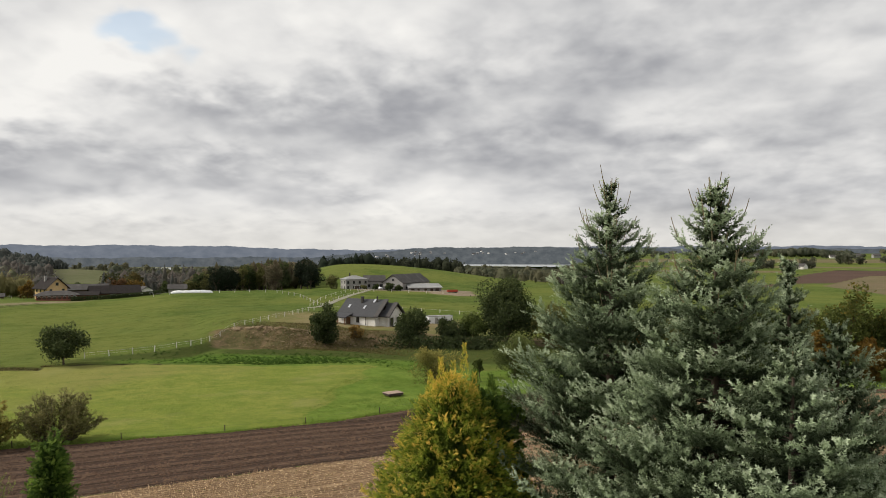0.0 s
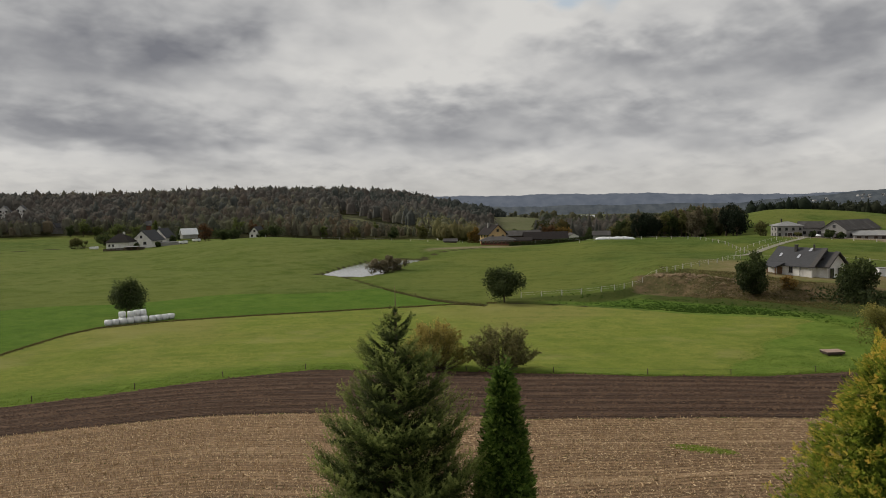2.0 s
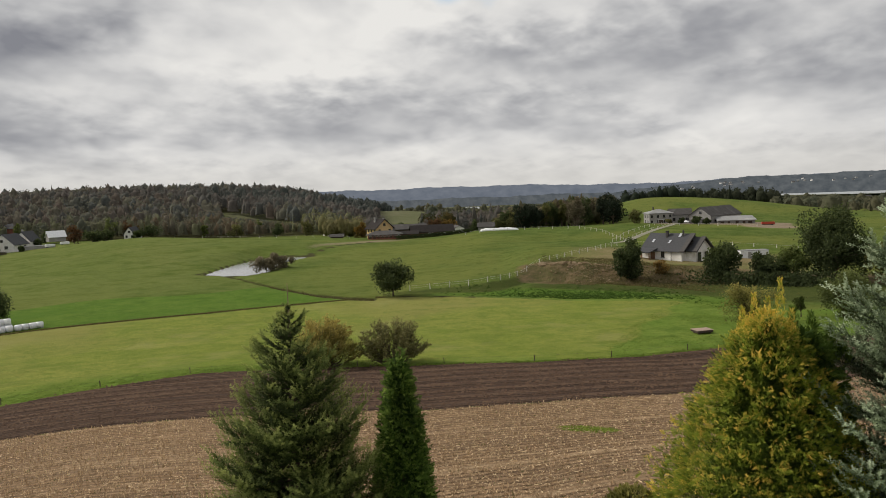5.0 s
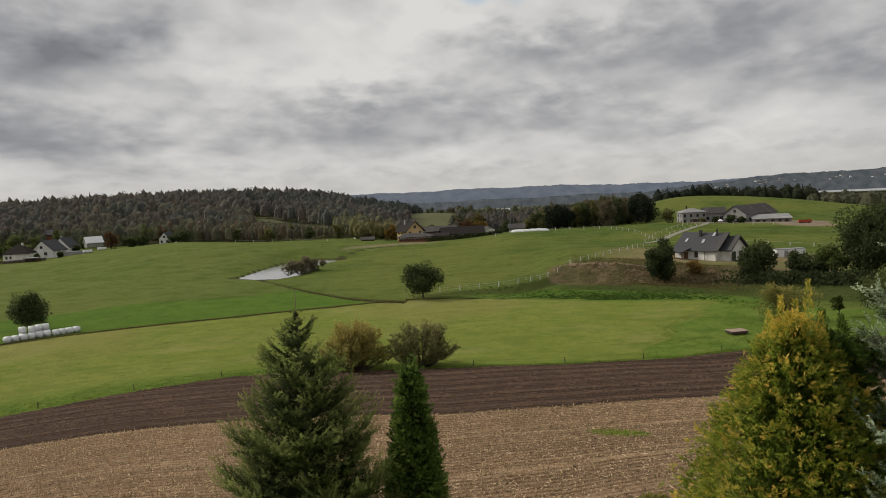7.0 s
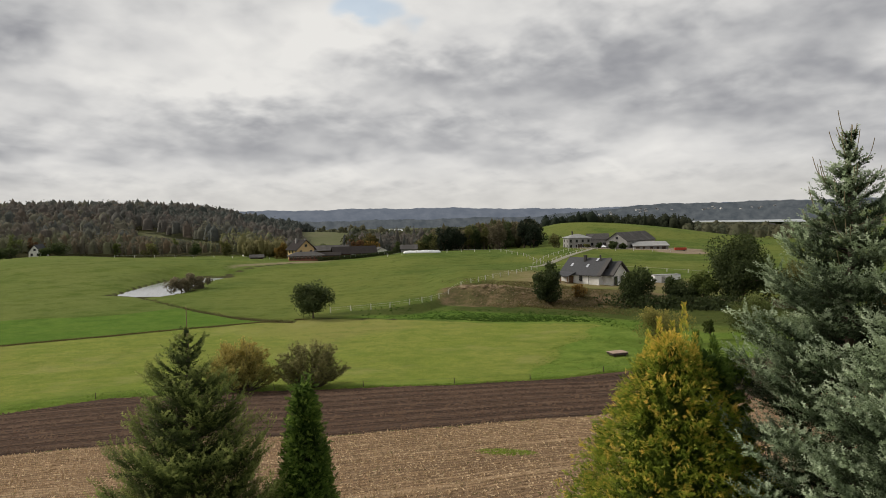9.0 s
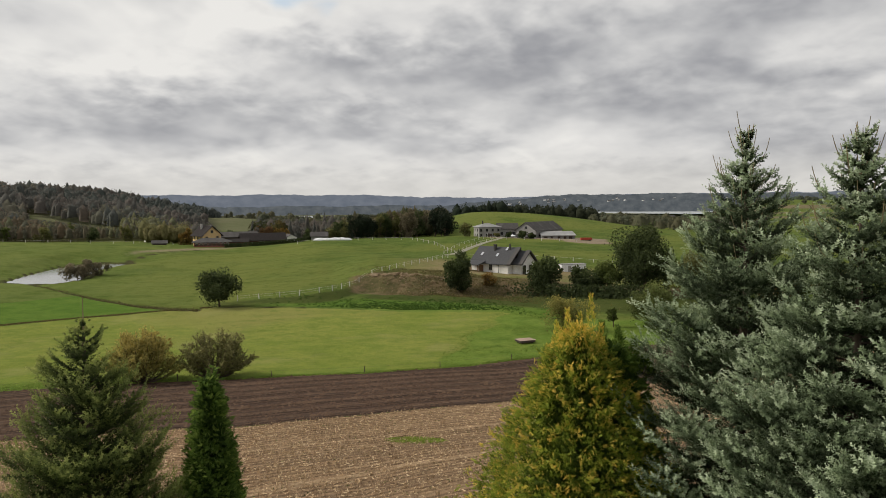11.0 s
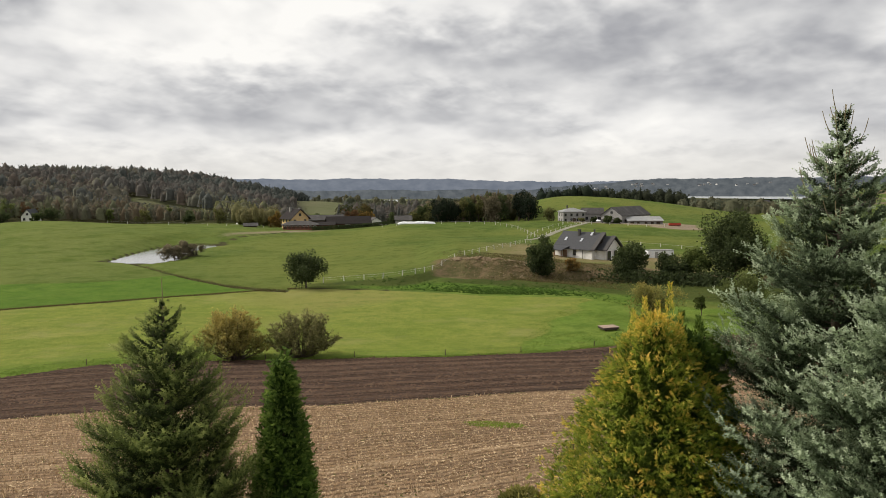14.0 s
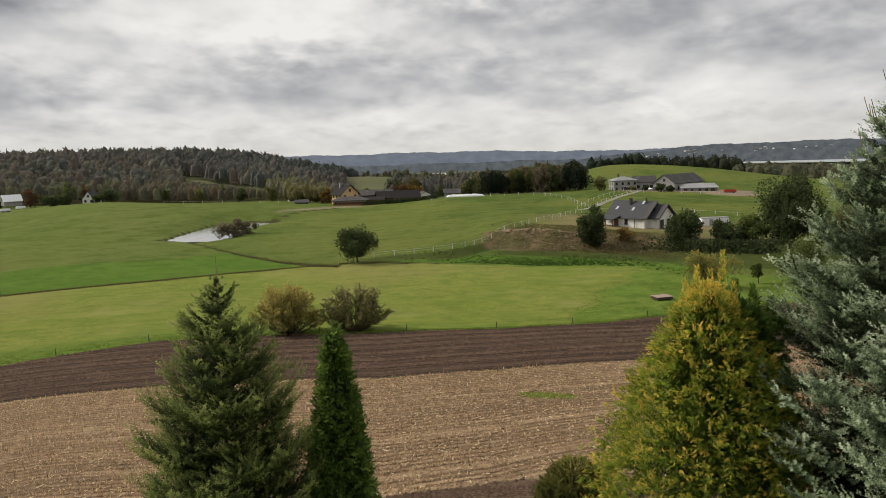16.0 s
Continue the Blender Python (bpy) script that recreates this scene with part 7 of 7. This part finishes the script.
def build_fences():
    fence("white wooden pasture fence climbing the bank", [(a, float(fence_r(a))) for a in np.linspace(-25.2, -9.6, 22)], 4.1, 1.25, 0.15, WHITE_POST, ((1.05, 0.017), (0.6, 0.012)), 1)
    fence("white post fence along the crest of the pasture", [(-20.8, 322), (-18.5, 326), (-15, 330), (-12.4, 326), (-10.6, 300), (-9.4, 270), (-9.1, 262)], 6.0, 1.25, 0.2, WHITE_POST, ((1.0, 0.025),), 2)
    fence("white post fence beside the lane", [(-9.0, 258), (-8.3, 280), (-7.2, 305), (-5.6, 340)], 7.5, 1.2, 0.15, WHITE_POST, ((1.0, 0.025),), 3)
    fence("white post fence beside the lane", [(-9.9, 258), (-9.1, 285), (-8.0, 310), (-6.6, 345)], 7.5, 1.2, 0.15, WHITE_POST, ((1.0, 0.025),), 4)
    fence("white post fence above the farmyard meadow", [(-6.4, 338), (-4, 336), (-2, 334), (0.0, 334)], 6.0, 1.2, 0.2, WHITE_POST, ((0.9, 0.025),), 5)
    fence("pale post fence behind the house's yard", [(-8.8, 244), (-6, 246), (-2, 248), (1.5, 246), (4, 244)], 5.5, 1.1, 0.18, WHITE_POST, ((0.9, 0.02),), 6)
    route = [(a, float(edge_plough(a)) + 0.8) for a in np.arange(-60, 1, 3.0)]
    fence("thin dark pasture fence along the ploughed strip", route, 9.5, 0.8, 0.09, DARK_WOOD, ((0.7, 0.006),), 7)
    fence("pale fence along the far pond meadow", [(-40, 372), (-36, 376), (-32, 372), (-29.5, 366)], 7.0, 1.1, 0.18, WHITE_POST, ((0.9, 0.02),), 8)
    fence("thin wire fence in the orchard meadow", [(1.5, 120), (4.0, 124), (7.0, 126)], 6, 1.1, 0.1, DARK_WOOD, ((0.9, 0.01),), 10)


def bale_mesh():
    bm = bmesh.new()
    bmesh.ops.create_cone(bm, segments=20, radius1=0.62, radius2=0.62, depth=1.2, cap_ends=True)
    bmesh.ops.bevel(bm, geom=[e for e in bm.edges if len(e.link_faces) == 2 and e.calc_face_angle(0) > 1.0], offset=0.12, segments=2, affect="EDGES")
    for v in bm.verts:
        v.co *= 1 + 0.03 * noise.noise(v.co * 3)
        if v.co.x < -0.52:
            v.co.x = -0.52 + (v.co.x + 0.52) * 0.3
    bmesh.ops.rotate(bm, matrix=Matrix.Rotation(radians(90), 3, "Y"), verts=bm.verts)
    me = bpy.data.meshes.new("bale")
    bm.to_mesh(me)
    bm.free()
    for p in me.polygons:
        p.use_smooth = True
    me.materials.append(FILM_WHITE)
    return me


def build_bales():
    me = bale_mesh()
    rs = np.random.default_rng(3)
    rows = [(-55.0 + 0.47 * i, 155.0 + 0.35 * i, 0) for i in range(6)] + [(-52.15, 156.8, 0), (-51.75, 157.2, 0), (-51.3, 157.6, 0), (-50.9, 158.0, 0)]
    rows += [(-54.1, 157.3, 1), (-53.55, 157.0, 1), (-53.15, 158.2, 1), (-52.75, 158.4, 1), (-54.1, 157.5, 0), (-53.55, 157.2, 0), (-53.1, 158.3, 0), (-52.7, 158.5, 0)]
    for az, r, up in rows:
        x, y = map(float, polar(az, r))
        b = tagged(new("hay_bale", me), "round hay bale wrapped in white film on the meadow", "bale", "bales stacked on the meadow")
        b.matrix_world = pose(x, y, ground_z(x, y) + 0.56 + up * 1.12, 0, 0, -az + rs.uniform(-30, 30))


def build_raft():
    az, r = -3.75, 115
    x, y = map(float, polar(az, r))
    root = thing("wooden_platform", (x, y, ground_z(x, y)), "low weathered wooden platform lying in the grass", "platform", rz=-az + 30)
    for i in range(8):
        part("board", boxes((-1.3, 1.3, -0.96 + i * 0.245, -0.96 + i * 0.245 + 0.225, 0.50, 0.56)), GREY_WOOD, root)
    for yy in (-0.9, 0.84):
        part("side_beam", boxes((-1.25, 1.25, yy, yy + 0.12, 0.2, 0.50)), DARK_WOOD, root)
    for xx in (-1.2, 1.08):
        part("end_beam", boxes((xx, xx + 0.12, -0.78, 0.84, 0.2, 0.50)), DARK_WOOD, root)
    for xx in (-0.95, 0.75):
        for yy in (-0.78, 0.62):
            part("foot", boxes((xx, xx + 0.2, yy, yy + 0.2, -0.1, 0.50)), DARK_WOOD, root)


def build_garden_shrub():
    g = garden(-9.2, 17.0)
    thuja("dwarf_conifer", g, CAM_Z - 0.412 * 17 - g[2], 1.6, "rounded dwarf conifer with golden-green tips", foliage("dwarf_conifer_sprays", (0.04, 0.045, 0.016), (0.15, 0.15, 0.040), (0.30, 0.27, 0.08), 0.3), 35, 2600, 0.16, 0.28, 0.8, 0.2, 8, 0, 0.2, 0.2)


# ---- loose cover on the ground ----
def stubble():
    """Cut maize stalks in rows, with broken straw lying between them."""
    rs = np.random.default_rng(101)
    n = 44000
    az, t = rs.uniform(-65, 33, n), rs.uniform(0, 1, n) ** 0.8
    lo, hi = edge_near(az), edge_stubble(az)
    r = lo + (hi - lo) * t
    row = np.round((r - hi) / 0.75) * 0.75 + rs.normal(0, 0.05, n)
    r = hi + row
    ok = (r > lo) & (r < hi) & (r < 100)
    az, r = az[ok], r[ok]
    x, y = polar(az, r)
    P = np.column_stack([x, y, height(x, y) - 0.02])
    n = len(P)
    d = unit(np.column_stack([rs.normal(0, 0.28, (n, 2)), np.ones(n)]))
    L = rs.uniform(0.10, 0.27, n)
    a, b = frames_of(d)
    w = rs.uniform(0.014, 0.03, n)[:, None]
    V = np.stack([P - a * w, P + a * w, P + d * L[:, None] + a * w * 0.8, P + d * L[:, None] - a * w * 0.8], 1).reshape(-1, 3)
    F = np.arange(4 * n).reshape(-1, 4)
    tint = np.repeat(rs.uniform(0.2, 1, n), 4)
    m = 38000
    az, t = rs.uniform(-65, 33, m), rs.uniform(0, 1, m) ** 0.8
    lo, hi = edge_near(az), np.minimum(edge_stubble(az), 100)
    x, y = polar(az, lo + (hi - lo) * t)
    P = np.column_stack([x, y, height(x, y) + 0.03])
    an = rs.uniform(0, 6.28, m)
    d = np.column_stack([np.cos(an), np.sin(an), rs.normal(0.05, 0.15, m)]) * rs.uniform(0.08, 0.30, m)[:, None]
    s = np.column_stack([-np.sin(an), np.cos(an), rs.normal(0, 0.5, m)]) * rs.uniform(0.018, 0.045, m)[:, None]
    V2 = np.stack([P - s, P + s, P + d + s * 0.6, P + d - s * 0.6], 1).reshape(-1, 3)
    F2 = np.arange(4 * m).reshape(-1, 4) + len(V)
    me = mesh_np("stubble", np.concatenate([V, V2]), np.concatenate([F, F2]), np.concatenate([tint, np.repeat(rs.uniform(0.3, 1, m), 4)]))
    me.materials.append(foliage("dry_straw", (0.15, 0.092, 0.050), (0.35, 0.24, 0.135), (0.62, 0.48, 0.30), 0.2, 0.7, 0.15))
    tagged(new("stubble", me), "cut maize stubble and straw litter in rows", "stubble", kind="stuff")


def clods():
    """Lumps of turned soil on the ploughed strip, heaped along the furrows."""
    rs = np.random.default_rng(103)
    n = 14000
    az, t = rs.uniform(-65, 6, n), rs.uniform(0, 1, n)
    lo, hi = edge_stubble(az), edge_plough(az)
    near = np.arange(n) < 2400
    az = np.where(near, rs.uniform(-30, 2, n), az)
    lo, hi = np.where(near, 29.0, lo), np.where(near, edge_near(az), hi)
    r = lo + (hi - lo) * t
    r = lo + np.round((r - lo) / 0.95) * 0.95 + rs.normal(0, 0.17, n) + 0.25 * np.sin(az * 1.7)
    x, y = polar(az, r)
    o = np.array([[1, 0, 0], [-1, 0, 0], [0, 1, 0], [0, -1, 0], [0, 0, 0.8], [0, 0, -0.5]], float)
    f = np.array([[0, 2, 4], [2, 1, 4], [1, 3, 4], [3, 0, 4]])
    s = rs.uniform(0.05, 0.20, n) * np.where(near, 0.6, 1.0)
    V = o[None] * s[:, None, None] * rs.uniform(0.6, 1.5, (n, 6, 3))
    an = rs.uniform(0, 6.28, n)
    c, q = np.cos(an)[:, None], np.sin(an)[:, None]
    V = np.stack([V[..., 0] * c - V[..., 1] * q, V[..., 0] * q + V[..., 1] * c, V[..., 2]], -1)
    V += np.column_stack([x, y, height(x, y)])[:, None]
    F = (f[None] + 6 * np.arange(n)[:, None, None]).reshape(-1, 3)
    me = mesh_np("soil_clods", V.reshape(-1, 3), F)
    me.materials.append(material("turned_soil", (0.082, 0.048, 0.029), (0.052, 0.031, 0.020), 0.9, 1.0, 0.4, 12, third=(0.115, 0.070, 0.043)))
    tagged(new("soil_clods", me), "turned brown soil clods along the furrows", "soil", kind="stuff")


def bank_lumps():
    """Crumbled earth and stones lying on the face of the bank."""
    rs = np.random.default_rng(107)
    n = 900
    az = -10.5 + rs.normal(0, 2.4, n)
    r = np.interp(az, [-17, -12, -8, -3.7], [184, 176, 173, 168]) + rs.normal(0, 1, n) * 4 + 4
    x, y = polar(az, r)
    V0, f = ico(1)
    s = rs.uniform(0.06, 0.24, n) * rs.uniform(0.5, 1.2, n)
    # heaps along the upper edge
    edge = np.arange(n) < 150
    az = np.where(edge, rs.uniform(-15.5, -9.8, n), az)
    r = np.where(edge, np.interp(az, [-17, -14, -9], [190, 184.5, 180.5]) + rs.normal(0, 0.8, n), r)
    s = np.where(edge, rs.uniform(0.15, 0.55, n), s)
    x, y = polar(az, r)
    V = V0[None] * s[:, None, None] * rs.uniform(0.6, 1.4, (n, len(V0), 1)) * np.array([1.2, 1.0, 0.7])
    V = V + np.column_stack([x, y, height(x, y)])[:, None]
    F = (f[None] + len(V0) * np.arange(n)[:, None, None]).reshape(-1, 3)
    me = mesh_np("bank_earth", V.reshape(-1, 3), F)
    me.materials.append(material("dry_bank_earth", (0.20, 0.145, 0.085), (0.13, 0.092, 0.052), 0.9, 1.0, 0.4, 9, third=(0.27, 0.21, 0.14)))
    tagged(new("bank_earth", me), "crumbled brown earth and stones on the bank", "soil", kind="stuff")


def tufts(name, label, az, r, h, mat_g, seed, blades=5, lean=0.45, width=0.05):
    rs = np.random.default_rng(seed)
    az, r = np.repeat(az, blades), np.repeat(r, blades)
    n = len(az)
    x, y = polar(az, r)
    x, y = x + rs.normal(0, 0.14, n), y + rs.normal(0, 0.14, n)
    P = np.column_stack([x, y, height(x, y) - 0.03])
    d = unit(np.column_stack([rs.normal(0, lean, (n, 2)), np.ones(n)]))
    L = np.repeat(h, blades) * rs.uniform(0.5, 1.2, n)
    a, _ = frames_of(d)
    th = rs.uniform(0, 6.28, n)[:, None]
    a = a * np.cos(th) + np.cross(d, a) * np.sin(th)
    w = width * rs.uniform(0.6, 1.4, n)[:, None]
    V = np.stack([P - a * w, P + a * w, P + d * L[:, None]], 1).reshape(-1, 3)
    T = np.clip(np.repeat(rs.uniform(0.1, 0.8, n), 3) + np.tile([-0.15, -0.15, 0.2], n), 0, 1)
    me = mesh_np(name, V, np.arange(3 * n).reshape(-1, 3), T)
    me.materials.append(mat_g)
    tagged(new(name, me), label, "grass", kind="stuff")


def build_cover():
    rs = np.random.default_rng(105)
    green = foliage("grass_blades", (0.030, 0.052, 0.010), (0.085, 0.125, 0.020), (0.17, 0.20, 0.04), 0.3)
    rank = foliage("rank_grass", (0.080, 0.128, 0.020), (0.140, 0.200, 0.032), (0.22, 0.28, 0.06), 0.35)
    fresh = foliage("fresh_weeds", (0.12, 0.18, 0.03), (0.24, 0.33, 0.05), (0.34, 0.42, 0.09), 0.4)
    lush = foliage("lush_weeds", (0.018, 0.040, 0.008), (0.045, 0.095, 0.014), (0.085, 0.15, 0.025), 0.3)
    dry = foliage("dry_grass", (0.055, 0.055, 0.018), (0.13, 0.115, 0.042), (0.27, 0.20, 0.10), 0.3)
    az = rs.uniform(-65, 2, 6000)
    tufts("edge_grass", "rough grass along the edge of the ploughed strip", az, edge_plough(az) + np.abs(rs.normal(0.2, 1, 6000)) * np.interp(az, [-62, -40, -20], [4.0, 2.0, 0.8]), rs.uniform(0.05, 0.18, 6000), rank, 1)
    az = rs.uniform(-22, -2, 16000)
    r = rs.uniform(100, 147, 16000)
    r = r + 1.5 * np.sin(az * 2.3 + r * 0.2)
    ok = (r > edge_plough(az) + 1) & (r < edge_meadow(az) + 8) & (az > -5.5 - (146 - r) * 0.118) & (noise3(np.column_stack(polar(az, r)), 0.5, 12) > -0.1)
    tufts("rough_grass", "rough uncut grass round the end of the mown meadow", az[ok], r[ok], rs.uniform(0.05, 0.20, ok.sum()), rank, 9, 3, 0.8, 0.05)
    az = -12 + rs.normal(0, 4.2, 2600)
    tufts("weeds", "lush dark weeds below the bank", az, edge_meadow(az) + 2 + np.abs(rs.normal(0, 7, 2600)), rs.uniform(0.10, 0.38, 2600), lush, 3, 7, 0.7, 0.06)
    az = -8.5 + rs.normal(0, 3.0, 9000)
    tufts("bank_grass", "long dry grass on the bank", az, rs.uniform(0, 1, 9000) * 26 + np.interp(az, [-17, -12, -8, -3.7, 2.3, 9], [180, 171, 167, 158, 150, 149]), rs.uniform(0.1, 0.5, 9000), dry, 4, 4, 0.7, 0.05)
    az = rs.uniform(-38.3, -28, 3500)
    tufts("ditch_reeds", "brown reeds along the ditch", az, ditch_r(az) + rs.normal(0, 1.0, 3500), rs.uniform(0.08, 0.32, 3500), dry, 5, 4, 0.5, 0.05)
    az = rs.uniform(-62, -27, 5000)
    tufts("boundary_grass", "long dark grass on the field boundary", az, edge_meadow(az) + rs.normal(0.3, 0.35, 5000), rs.uniform(0.1, 0.32, 5000), dry, 6, 4, 0.5, 0.06)
    a = rs.uniform(0, 6.28, 1800)
    q = rs.uniform(0, 1, 1800) ** 0.5
    cx, cy = polar(-12.1, 55.2)
    x, y = cx + np.cos(a) * q * 2.2, cy + np.sin(a) * q * 1.0
    tufts("green_patch", "bright green weeds growing through the stubble", np.degrees(np.arctan2(x, y)), np.hypot(x, y), rs.uniform(0.05, 0.18, 1800), fresh, 7, 3, 0.8, 0.03)
    az = rs.uniform(-58, -2, 420)
    lo, hi = edge_near(az), edge_stubble(az)
    tufts("stray_weeds", "stray green weeds in the stubble", az, lo + (hi - lo) * rs.uniform(0, 1, 420), rs.uniform(0.08, 0.22, 420), green, 8, 5, 0.7, 0.03)


def wooden_post():
    """A grey pole standing at the field edge."""
    x, y = polar(28.75, 142)
    root = thing("wooden_post", (float(x), float(y), ground_z(x, y) - 0.3), "grey weathered wooden pole at the field edge", "post")
    V, F = tube([[0, 0, 0], [0.02, 0, 2.4], [0.0, 0.02, 4.6]], [0.13, 0.11, 0.09], 8)
    part("shaft", mesh_np("shaft", V, F, smooth=True), DRY_TWIG, root)


wooden_post()
build_fences()
build_bales()
build_raft()
build_garden_shrub()
stubble()
clods()
bank_lumps()
build_cover()
